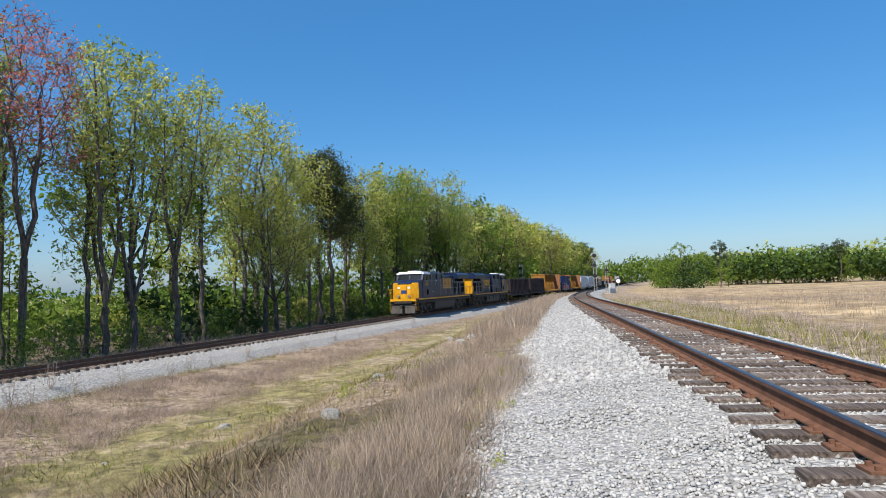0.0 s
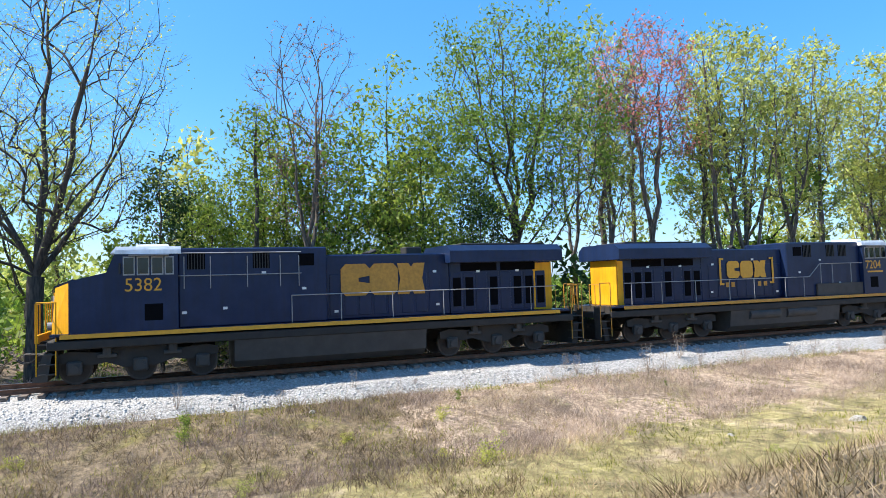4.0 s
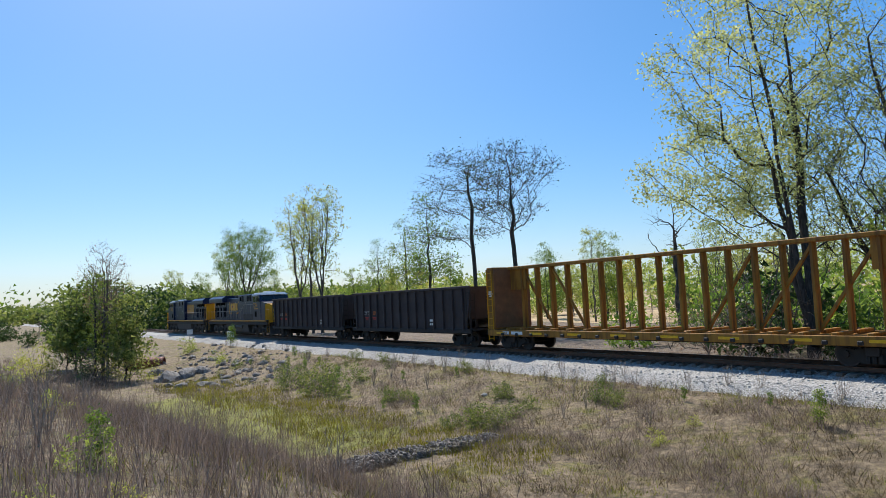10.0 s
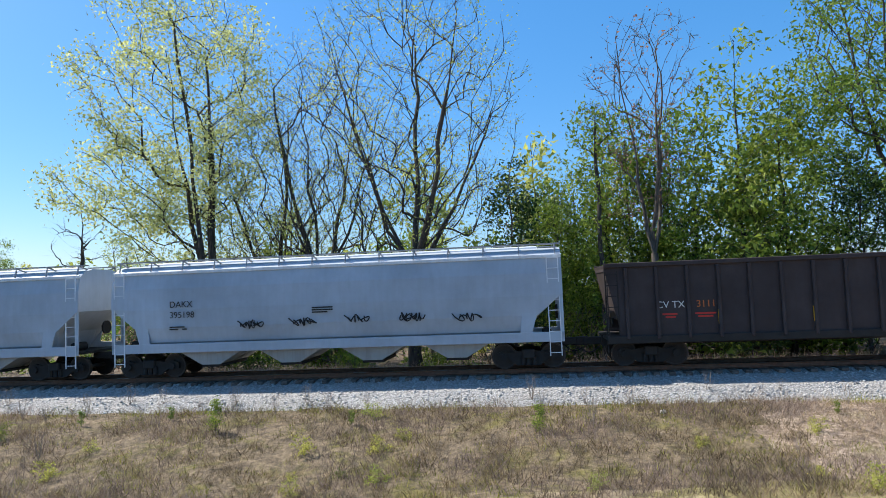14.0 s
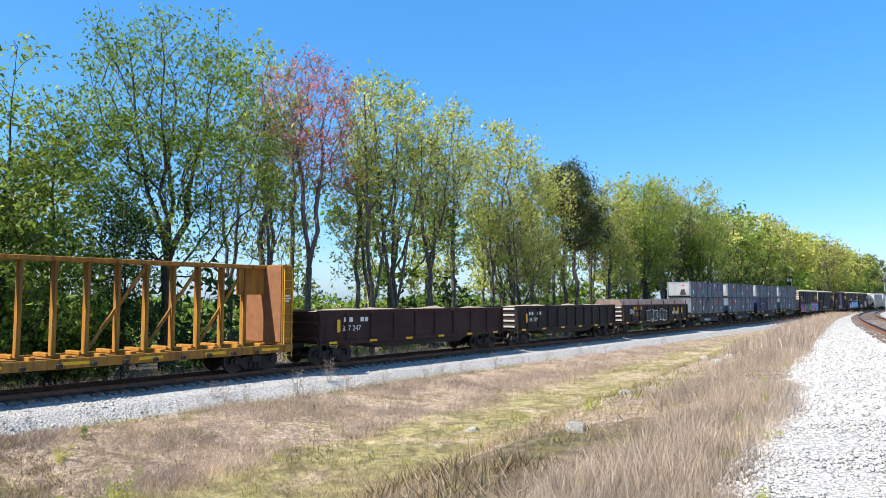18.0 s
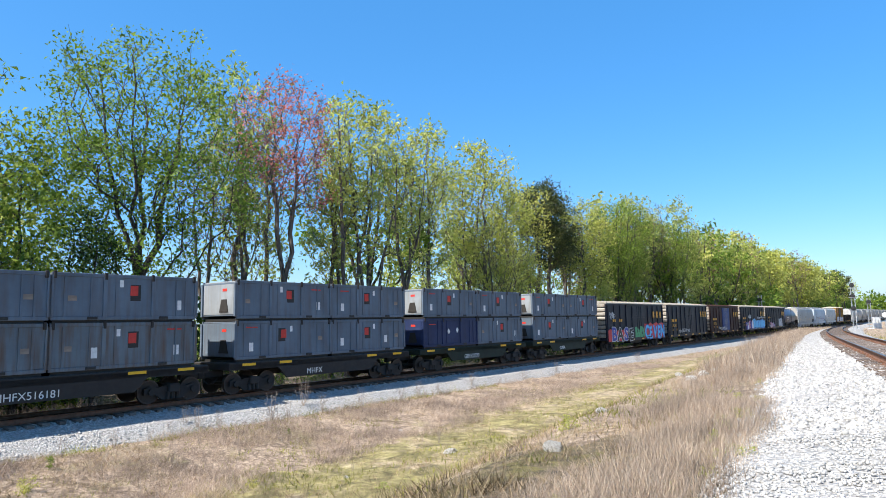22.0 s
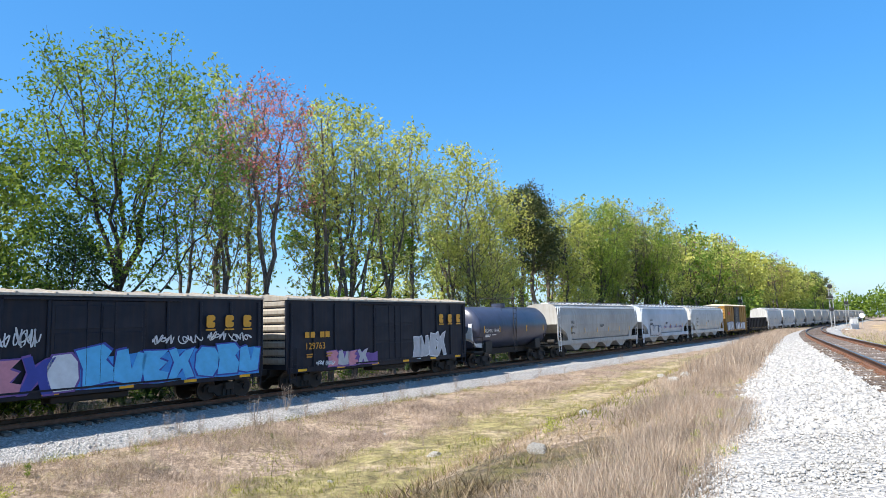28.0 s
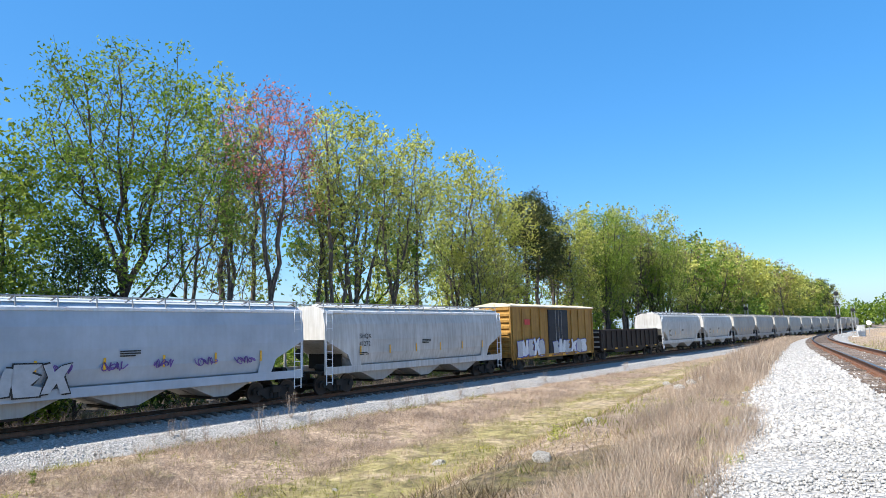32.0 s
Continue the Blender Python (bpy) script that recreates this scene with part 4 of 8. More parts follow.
# low wood far behind the open ground beyond the main line
for _i in range(46):
    _az = 84 + _i * 1.55 + _tr.uniform(-0.5, 0.5)
    _n = -62 + _tr.uniform(-14, 14) if _az < 125 else -36 + _tr.uniform(-8, 8)
    _sv = at_az(_az, _n) if _az < 150 else 190 + (_az - 150) * 8
    tree(_tr.choice(["bush2", "spring1", "green2", "bush2", "spring3", "green1"]) + "_far", _sv, _n, _tr.uniform(6.5, 10.5), group="low wood beyond the main line")
# clump of small trees at the culvert
for _k, _s0, _n0, _h in [("bare1", 58, 15.2, 10.4), ("clump1", 57, 13.8, 6.6), ("bare1", 60.5, 14.6, 9.4), ("clump1", 64, 14.4, 8.2), ("snag1", 58, 15.8, 8.0), ("clump1", 66, 16.2, 7.8), ("clump1", 69, 15.5, 7.4), ("bush2", 56.5, 12.4, 4.0), ("brush1", 53, 14.6, 3.4), ("bush2", 64, 17.9, 3.4), ("clump1", 74, 16, 7.0), ("brush1", 56, 16, 3.2), ("bush3", 58, 14.6, 3.2)]:
    tree(_k, _s0, _n0 + (3.2 if _k in ("bush1", "bush2", "bush3", "brush1") else 1.9), _h, group="small trees by the culvert")
# hedges and trees along the horizon past the culvert
for _i in range(30):
    _az = 147 + _i * 0.75 + _tr.uniform(-0.3, 0.3)
    _d = 150 + _tr.uniform(-25, 40)
    _p = plan_at(-math.sin(radians(_az)) * _d, math.cos(radians(_az)) * _d)
    tree(_tr.choice(["bush3", "green2", "bush3", "pine1", "bush3"]) + "_far", _p[0], _p[1], _tr.uniform(6, 11.5) * (1 if _az < 152 else 0.5), group="trees past the culvert")
# trees beyond the field
for _i in range(34):
    _a = radians(-17.5 - _i * 0.95 + _tr.uniform(-0.3, 0.3))
    _d = 290 + _tr.uniform(-25, 40) - (40 if _i < 6 else 0)
    _p = plan_at(-math.sin(_a) * _d, math.cos(_a) * _d)
    tree(_tr.choice(["green1", "green2", "green2", "green1", "pine1"]) + "_far", _p[0], _p[1], _tr.uniform(11, 15), group="trees beyond the field")
    tree(_tr.choice(["bush1", "bush3", "green2"]) + "_far", _p[0] + 3, _p[1] + 2, _tr.uniform(8, 11), group="trees beyond the field")


# ---- grass and weeds: many blades in one mesh ----
def blade_material(name, lo, mid, hi):
    m, nt, b = mat(name, 0.85)
    b.inputs["Specular IOR Level"].default_value = 0.2
    geo = nt.nodes.new("ShaderNodeNewGeometry")
    c = ramp(nt, [(0.0, lo), (0.5, mid), (1.0, hi)], geo.outputs["Random Per Island"])
    c = mix(nt, 1.0, c, ramp(nt, [(0.34, (0.50, 0.50, 0.50)), (0.66, (1.2, 1.17, 1.1))], noise_tex(nt, 0.55, 7, 0.7)), "MULTIPLY")
    nt.links.new(c, b.inputs["Base Color"])
    tr = nt.nodes.new("ShaderNodeBsdfTranslucent")
    ms = nt.nodes.new("ShaderNodeMixShader")
    ms.inputs[0].default_value = 0.3
    nt.links.new(c, tr.inputs["Color"])
    nt.links.new(b.outputs[0], ms.inputs[1])
    nt.links.new(tr.outputs[0], ms.inputs[2])
    nt.links.new(ms.outputs[0], nt.nodes["Material Output"].inputs["Surface"])
    return m


M_STRAW = blade_material("dry_straw_blades", (0.20, 0.145, 0.09), (0.40, 0.30, 0.19), (0.56, 0.45, 0.30))
M_SEDGE = blade_material("pinkish_broomsedge", (0.30, 0.22, 0.165), (0.48, 0.375, 0.29), (0.64, 0.535, 0.43))
M_GREEN = blade_material("green_grass_blades", (0.13, 0.15, 0.025), (0.26, 0.27, 0.05), (0.42, 0.40, 0.09))
M_WEED = blade_material("grey_dead_weed_stems", (0.13, 0.095, 0.08), (0.25, 0.19, 0.16), (0.38, 0.30, 0.26))


def blades(name, pts, heights, width, lean, material, label, seed=1, category="grass", short=False):
    """Blades as bent strips of three triangles. pts: array of bases in the world."""
    rs = np.random.RandomState(seed)
    pts = np.asarray(pts, float)
    k = len(pts)
    a = rs.uniform(0, 2 * np.pi, k)
    h = np.asarray(heights, float)
    l = rs.normal(0, lean, (k, 2)) * h[:, None]
    side = np.stack([np.cos(a), np.sin(a), np.zeros(k)], 1) * (width * rs.uniform(0.6, 1.4, k))[:, None] * 0.5
    midp = pts + np.concatenate([l * 0.35, (h * 0.55)[:, None]], 1)
    top = pts + np.concatenate([l, h[:, None]], 1)
    v = np.stack([pts - side, pts + side, midp + side * 0.7, midp - side * 0.7, top], 1).reshape(-1, 3)
    if short:
        v = np.stack([pts - side, pts + side, top], 1).reshape(-1, 3)
        me = bpy.data.meshes.new(name)
        me.vertices.add(len(v))
        me.vertices.foreach_set("co", v.ravel())
        me.loops.add(k * 3)
        me.polygons.add(k)
        me.loops.foreach_set("vertex_index", np.arange(k * 3))
        me.polygons.foreach_set("loop_start", np.arange(k) * 3)
        me.materials.append(material)
        me.update(calc_edges=True)
        return tagged(new(name, me), label, category, kind="stuff")
    i = (np.arange(k) * 5)[:, None]
    quads = i + np.array([0, 1, 2, 3])
    tris = i + np.array([3, 2, 4])
    me = bpy.data.meshes.new(name)
    me.vertices.add(len(v))
    me.vertices.foreach_set("co", v.ravel())
    me.loops.add(k * 7)
    me.polygons.add(k * 2)
    me.loops.foreach_set("vertex_index", np.concatenate([quads, tris], 1).ravel())
    st = np.empty(k * 2, int)
    st[0::2] = np.arange(k) * 7
    st[1::2] = np.arange(k) * 7 + 4
    me.polygons.foreach_set("loop_start", st)
    me.materials.append(material)
    me.update(calc_edges=True)
    return tagged(new(name, me), label, category, kind="stuff")


def scatter(count, s_rng, n_fn, seed, keep=None, tuft=1, spread_r=0.12):
    """Bases on the ground sheet between two offsets, in tufts."""
    r = random.Random(seed)
    out = []
    tries = 0
    while len(out) < count and tries < count * 6:
        tries += 1
        s = r.uniform(*s_rng) if not callable(s_rng) else s_rng(r)
        lo, hi = n_fn(s)
        if hi <= lo:
            continue
        n = r.uniform(lo, hi)
        if keep and not keep(s, n, r):
            continue
        for _ in range(tuft):
            ds, dn = r.gauss(0, spread_r), r.gauss(0, spread_r)
            p = world_at(s + ds, n + dn, ground(s + ds, n + dn) - 0.02)
            out.append((p.x, p.y, p.z))
    return np.array(out)


def patchy(scale, z, lo):
    return lambda s, n, r: noise.noise(Vector((s * scale, n * scale, z))) > lo + r.uniform(-0.15, 0.15)


def near_cam(r):
    """More bases close to where the camera stands."""
    return max(-130, min(120, r.gauss(5, 34)))


_rs = np.random.RandomState(9)
# dry grass on the far bank and ditch
M_OLIVE = blade_material("olive_dead_grass_blades", (0.085, 0.062, 0.034), (0.22, 0.165, 0.092), (0.40, 0.32, 0.20))
_p = scatter(55000, lambda r: min(near_cam(r), -4 - r.random() * 8) if r.random() < 0.5 else -6 - abs(r.gauss(0, 30)), lambda s: (3.2, min(near_n(s) - 5, 24)), 1, patchy(0.6, 2, -0.3), 7, 0.16)
blades("dry_grass", _p, _rs.uniform(0.05, 0.2, len(_p)), 0.014, 0.8, M_STRAW, "short dry straw-coloured grass on the ditch banks", 2, short=True)
_p = scatter(58000, lambda r: -7 + abs(r.gauss(0, 24)), lambda s: (3.2, min(near_n(s) - 5, 24)), 31, patchy(0.8, 2, -0.05), 9, 0.13)
blades("bank_grass", _p, _rs.uniform(0.08, 0.36, len(_p)), 0.017, 0.7, M_OLIVE, "short olive-brown dead grass on the bank", 32, short=True)
_p = scatter(22000, near_cam, lambda s: (3.2, near_n(s) - 4.5), 3, patchy(0.28, 9, 0.16), 6, 0.18)
blades("green_grass", _p, _rs.uniform(0.06, 0.22, len(_p)), 0.022, 0.5, M_GREEN, "patches of short yellow-green grass in the ditch", 3, short=True)
# green tufts along the ballast's foot and dotted over the bank
_p = scatter(11000, lambda r: r.uniform(-34, 46), lambda s: (2.95, 3.9), 41, patchy(0.5, 4, -0.1), 10, 0.10)
blades("edge_grass", _p, _rs.uniform(0.06, 0.24, len(_p)), 0.014, 0.4, M_GREEN, "thin yellow-green grass along the ballast's foot", 41, short=True)
_p = scatter(15000, lambda r: r.gauss(6, 16), lambda s: (3.6, min(near_n(s) - 6, 22)), 42, patchy(0.9, 14, 0.22), 12, 0.11)
blades("green_tuft", _p, _rs.uniform(0.06, 0.22, len(_p)), 0.014, 0.45, M_GREEN, "small yellow-green tufts dotted over the bank", 42, short=True)
# broomsedge on the near bank
def bank(s):
    return (max(near_n(s) - 6.6 + 1.2 * noise.noise(Vector((s * 0.1, 0, 4))), 4.5), near_n(s) - 3.4 + 0.6 * (1 - smooth(-55, -20, s)) - 0.4 * noise.noise(Vector((s * 0.5, 0, 7))))


def sedge_height(p, lo, hi):
    h = np.array([0.5 + 0.7 * noise.noise(Vector((x * 0.35, y * 0.35, 8))) + 0.35 * noise.noise(Vector((x * 1.4, y * 1.4, 2))) for x, y, z in p])
    return (lo + (hi - lo) * np.clip(h, 0, 1)) * _rs.uniform(0.45, 1.15, len(p))


def tufted(s, n, r):
    edge = smooth(near_n(s) - 6.6, near_n(s) - 4.6, n)
    return noise.noise(Vector((s * 0.4, n * 0.4, 5))) * 0.6 + noise.noise(Vector((s * 1.6, n * 1.6, 3))) * 0.7 + edge * 0.8 - 0.62 + r.uniform(-0.2, 0.2) > 0


_p = scatter(46000, lambda r: -4.0 - abs(r.gauss(0, 20)), bank, 4, tufted, 10, 0.11)
blades("broomsedge", _p, sedge_height(_p, 0.08, 0.62), 0.005, 0.42, M_SEDGE, "tall pinkish dry broomsedge on the bank beside the siding", 4)
_p = scatter(34000, lambda r: r.uniform(-170, -22), bank, 14, tufted, 8, 0.10)
blades("broomsedge", _p, sedge_height(_p, 0.25, 0.95), 0.015, 0.22, M_SEDGE, "pinkish dry broomsedge further along the bank", 14)
_p = scatter(34000, lambda r: 2 + abs(r.gauss(0, 30)), lambda s: (max(near_n(s) - 14 - s * 0.03, 17.5), near_n(s) - 3.6), 5, patchy(0.25, 6, -0.3), 9, 0.10)
blades("broomsedge", _p, sedge_height(_p, 0.2, 1.15), 0.009, 0.26, M_WEED, "tall grey-pink dead weeds on the bank above the ditch", 5)
_p = scatter(26000, lambda r: r.uniform(24, 120), lambda s: (max(near_n(s) - 22, 15), near_n(s) + 6), 15, patchy(0.2, 6, -0.45), 8, 0.2)
blades("weeds", _p, sedge_height(_p, 0.3, 1.2), 0.02, 0.3, M_WEED, "tall grey-brown dead weeds further along the bank", 15)
# field beyond the siding
_p = scatter(26000, lambda r: -abs(r.gauss(0, 60)) + 5, lambda s: (near_n(s) + 3.6, near_n(s) + 45), 6, patchy(0.15, 1, -0.2), 5, 0.15)
blades("field_grass", _p, _rs.uniform(0.25, 0.75, len(_p)), 0.02, 0.3, M_SEDGE, "rough dry grass in the field beyond the siding", 6, short=True)
_p = scatter(9000, lambda r: -abs(r.gauss(0, 40)) + 5, lambda s: (near_n(s) + 3.2, near_n(s) + 7), 7, None, 5, 0.15)
blades("field_edge_grass", _p, _rs.uniform(0.12, 0.4, len(_p)), 0.02, 0.35, M_GREEN, "greener grass along the field's edge", 7, short=True)
# grass behind the main line
M_BRUSH = blade_material("pinkish_matted_brush", (0.26, 0.19, 0.155), (0.44, 0.345, 0.285), (0.62, 0.51, 0.42))
_p = scatter(34000, lambda r: r.uniform(-110, 90), lambda s: (-6.6, -2.9), 8, None, 6, 0.15)
blades("verge_grass", _p, _rs.uniform(0.2, 0.85, len(_p)), 0.016, 0.4, M_BRUSH, "dead brown grass along the wood's edge", 8)


# ---- woods far off: many clumps of leaves in one mesh ----
def far_wood(name, line, depth, height, count, size, material, label, seed):
    """Foliage over a strip. line: list of places (x, y); the top outline is uneven."""
    rs = np.random.RandomState(seed)
    pts = np.array(line, float)
    seg = np.linalg.norm(np.diff(pts, axis=0), axis=1)
    cum = np.concatenate([[0], np.cumsum(seg)])
    k = rs.uniform(0, cum[-1], count)
    x, y = np.interp(k, cum, pts[:, 0]), np.interp(k, cum, pts[:, 1])
    x, y = x + rs.uniform(-depth, depth, count), y + rs.uniform(-depth, depth, count)
    top = np.array([height * (0.72 + 0.38 * noise.noise(Vector((a * 0.11, b * 0.11, seed))) + 0.16 * noise.noise(Vector((a * 0.4, b * 0.4, seed + 3)))) for a, b in zip(x, y)])
    sp = [plan_at(a, b) for a, b in zip(x, y)]
    base = np.array([-0.6 if n < 0 else 1.3 for s, n in sp])
    z = base + top * rs.uniform(0, 1, count) ** 0.75
    c = np.stack([x, y, z], 1)
    u = rs.normal(0, 1, (count, 3))
    u /= np.linalg.norm(u, axis=1)[:, None]
    v = np.cross(u, rs.normal(0, 1, (count, 3)))
    v /= np.linalg.norm(v, axis=1)[:, None]
    sz = (size * rs.uniform(0.5, 1.4, count))[:, None]
    verts = np.stack([c - u * sz, c + v * sz, c + u * sz * 0.8 - v * sz * 0.5], 1).reshape(-1, 3)
    me = bpy.data.meshes.new(name)
    me.vertices.add(count * 3)
    me.vertices.foreach_set("co", verts.ravel())
    me.loops.add(count * 3)
    me.polygons.add(count)
    me.loops.foreach_set("vertex_index", np.arange(count * 3))
    me.polygons.foreach_set("loop_start", np.arange(count) * 3)
    me.materials.append(material)
    me.update(calc_edges=True)
    return tagged(new(name, me), label, "wood", kind="stuff")


def strip(n, s0, s1, k=12):
    return [tuple(world_at(s0 + (s1 - s0) * i / k, n + 6 * math.sin(i * 1.7)))[:2] for i in range(k + 1)]


far_wood("far_wood", strip(-46, 45, -130), 7, 5.5, 24000, 0.34, M_LEAF_GREEN, "green wood edge behind the trees", 1)
far_wood("far_wood", strip(-28, 22, -140), 5, 3.6, 16000, 0.30, M_LEAF_GREEN, "green undergrowth deep in the wood", 2)
far_wood("far_wood", strip(-95, -10, 330), 12, 11.5, 26000, 0.5, M_LEAF_SPRING, "distant spring-green wood beyond the main line", 3)
far_wood("far_wood", strip(-60, 130, 420), 12, 11.0, 20000, 0.5, M_LEAF_GREEN, "distant green wood along the main line", 4)
far_wood("far_wood", strip(-12, -130, -420), 4, 11.0, 22000, 0.42, M_LEAF_GREEN, "dense foliage of the wood beside the main line", 5)


def ring(a0, a1, d, k=14):
    return [(-math.sin(radians(a0 + (a1 - a0) * i / k)) * (d + 12 * math.sin(i * 2.1)), math.cos(radians(a0 + (a1 - a0) * i / k)) * (d + 12 * math.sin(i * 2.1))) for i in range(k + 1)]


far_wood("far_wood", ring(-19.5, -75, 290), 9, 12.5, 30000, 0.7, M_LEAF_GREEN, "distant green wood beyond the field", 6)
far_wood("far_wood", ring(-19.5, -75, 285), 9, 11.5, 22000, 0.7, M_LEAF_DARK, "dark evergreens in the wood beyond the field", 16)
far_wood("far_wood", ring(-21, -60, 300), 9, 15.0, 9000, 0.7, M_LEAF_SPRING, "distant spring-green wood beyond the field", 7)
far_wood("far_wood", ring(-12, -24, 400), 9, 16, 9000, 0.8, M_LEAF_GREEN, "distant wood where the tracks vanish", 8)
far_wood("far_wood", ring(142, 172, 200), 9, 5.5, 12000, 0.55, M_LEAF_OLIVE, "low dull green wood on the horizon past the culvert", 19)
far_wood("far_wood", ring(137, 153, 165), 12, 10.5, 14000, 0.45, M_LEAF_OLIVE, "green wood past the bend of the main line", 20)
far_wood("far_wood", ring(160, 285, 260), 10, 13, 14000, 0.9, M_LEAF_GREEN, "distant wood behind the siding", 9)

# brown dead clumps on the bank below the main line
_p = scatter(40000, lambda r: -7 - abs(r.gauss(0, 26)), lambda s: (3.4, 3.6 + (near_n(s) - 9.2) * 0.40), 23, patchy(0.33, 13, -0.1), 14, 0.24)
blades("dead_brush", _p, _rs.uniform(0.10, 0.42, len(_p)), 0.012, 0.8, M_BRUSH, "pale pinkish-brown matted dead brush on the bank", 23, short=True)
_p = scatter(24000, lambda r: -9 + abs(r.gauss(0, 34)), lambda s: (3.6, 3.6 + (near_n(s) - 9.2) * 0.42), 21, patchy(0.33, 13, 0.02), 14, 0.22)
blades("dead_brush", _p, _rs.uniform(0.12, 0.5, len(_p)), 0.014, 0.6, M_WEED, "grey-brown dead brush on the bank below the main line", 21, short=True)
_p = scatter(16000, lambda r: r.uniform(14, 50), lambda s: (11, 15.5), 22, patchy(0.3, 3, -0.3), 8, 0.15)
M_MARSHBLADE = blade_material("yellow_green_marsh_blades", (0.15, 0.145, 0.012), (0.29, 0.265, 0.025), (0.42, 0.37, 0.05))
blades("marsh_grass", _p, _rs.uniform(0.12, 0.35, len(_p)), 0.02, 0.3, M_MARSHBLADE, "bright yellow-green marsh grass in the ditch", 22, short=True)


# ---- single small things on the ground ----
def on_ground(az, el):
    """The place where the line of sight in that direction meets the ground: s, n."""
    a, t = radians(az), math.tan(radians(el))
    d = 1.5
    while d < 400:
        p = plan_at(-math.sin(a) * d, math.cos(a) * d)
        if EYE[2] + d * t < ground(*p):
            return p
        d += 0.15 if d < 60 else 0.6
    return p


M_ROCK = two_tone("grey_riprap_rock", (0.12, 0.11, 0.10), (0.26, 0.245, 0.225), (0.42, 0.40, 0.37), (0.18, 0.15, 0.12), (0.34, 0.30, 0.25), 1.2, 0.5)
M_ROCK_PALE = two_tone("pale_field_rock", (0.34, 0.32, 0.28), (0.55, 0.53, 0.48), (0.72, 0.70, 0.65), (0.3, 0.27, 0.22), (0.5, 0.46, 0.4), 2.0, 0.6)
M_CULVERT = two_tone("rusty_red_culvert_steel", (0.12, 0.035, 0.025), (0.26, 0.075, 0.05), (0.36, 0.12, 0.08), (0.08, 0.04, 0.03), (0.2, 0.09, 0.06), 1.5, 0.55, 0.7)
M_SIGN = plain("white_sign_sheet", (0.72, 0.72, 0.70), 0.5, 0, 0.1)
M_GALV = plain("galvanised_steel", (0.42, 0.43, 0.43), 0.45, 0.6, 0.15, 5)
M_CASE = plain("silver_signal_case", (0.55, 0.56, 0.56), 0.45, 0.3, 0.1, 2)


def rock_mesh(seed, material):
    r = random.Random(seed)
    bm = bmesh.new()
    bmesh.ops.create_icosphere(bm, subdivisions=2, radius=1)
    for v in bm.verts:
        k = 1 + 0.38 * noise.noise(v.co * 1.3 + Vector((seed, 0, 0))) + r.uniform(-0.05, 0.05)
        v.co = Vector((v.co.x * k, v.co.y * k * 0.8, max(v.co.z * k * 0.62, -0.35)))
    return mesh_of("rock", bm, material)


ROCKS = [rock_mesh(i, M_ROCK) for i in range(6)]
ROCKS_PALE = [rock_mesh(10 + i, M_ROCK_PALE) for i in range(3)]
_dr = random.Random(404)


def rock(me, s, n, size, label, group):
    p = world_at(s, n, ground(s, n) + size * 0.12)
    ob = tagged(new("rock", me), label, "rock", group)
    ob.matrix_basis = pose(p.x, p.y, p.z, _dr.uniform(-15, 15), _dr.uniform(-15, 15), _dr.uniform(0, 360)) @ Matrix.Diagonal((size, size, size, 1))
    return ob


# pale rocks in the ditch
for _az, _el, _sz in ((18.4, -10.8, 0.2), (9.8, -10.7, 0.18), (22.5, -9.0, 0.1), (5.8, -7.6, 0.14), (-1.2, -5.0, 0.2), (-2.2, -4.6, 0.22), (-0.4, -4.7, 0.16), (-3.0, -4.3, 0.18), (27, -12.5, 0.09), (61, -10.4, 0.12), (123.2, -8.3, 0.16)):
    rock(_dr.choice(ROCKS_PALE), *on_ground(_az, _el), _sz, "pale weathered rock lying in the grassy ditch", "pale rocks")
# riprap round the culvert
for _i in range(270):
    _az, _el = _dr.choice((_dr.uniform(139.5, 150.5), _dr.gauss(144.5, 2.2))), _dr.uniform(-6.4, -2.8)
    if _el > -3.2 - (_az - 139.5) * 0.0 and _az < 141:
        continue
    rock(_dr.choice(ROCKS), *on_ground(_az, _el), _dr.choice((0.08, 0.1, 0.14, 0.16, 0.2, 0.34)) * _dr.uniform(0.8, 1.2), "grey broken rock in the heap beside the culvert", "riprap rocks")
for _az, _el, _sz in ((148.6, -5.4, 1.1), (147.4, -5.2, 0.9), (146.2, -5.0, 0.8), (149.6, -4.9, 0.7)):
    rock(_dr.choice(ROCKS), *on_ground(_az, _el), _sz, "large dark boulder at the culvert's mouth", "riprap rocks")
# culvert pipe
_s0, _n0 = on_ground(150.3, -4.3)
_cul = thing("culvert", "rusty red steel culvert pipe end in the ditch", "culvert")
_p0 = world_at(_s0, _n0, ground(_s0, _n0) + 0.35)
_cul.matrix_basis = pose(_p0.x, _p0.y, _p0.z, 0, 0, HEAD_MAIN + 62)
_bm = bmesh.new()
for _i in range(20):
    _a0, _a1 = 2 * math.pi * _i / 20, 2 * math.pi * (_i + 1) / 20
    _ring = []
    for _r in (0.55, 0.47):
        for _x in (-1.6, 1.6):
            _ring += [(_x, _r * math.cos(_a0), _r * math.sin(_a0)), (_x, _r * math.cos(_a1), _r * math.sin(_a1))]
    _v = [_bm.verts.new(q) for q in _ring]
    _bm.faces.new((_v[0], _v[1], _v[3], _v[2]))
    _bm.faces.new((_v[4], _v[6], _v[7], _v[5]))
    _bm.faces.new((_v[0], _v[4], _v[5], _v[1]))
    _bm.faces.new((_v[2], _v[3], _v[7], _v[6]))
bmesh.ops.remove_doubles(_bm, verts=_bm.verts, dist=0.001)
part("pipe", _bm, M_CULVERT, _cul)
_cor = bmesh.new()
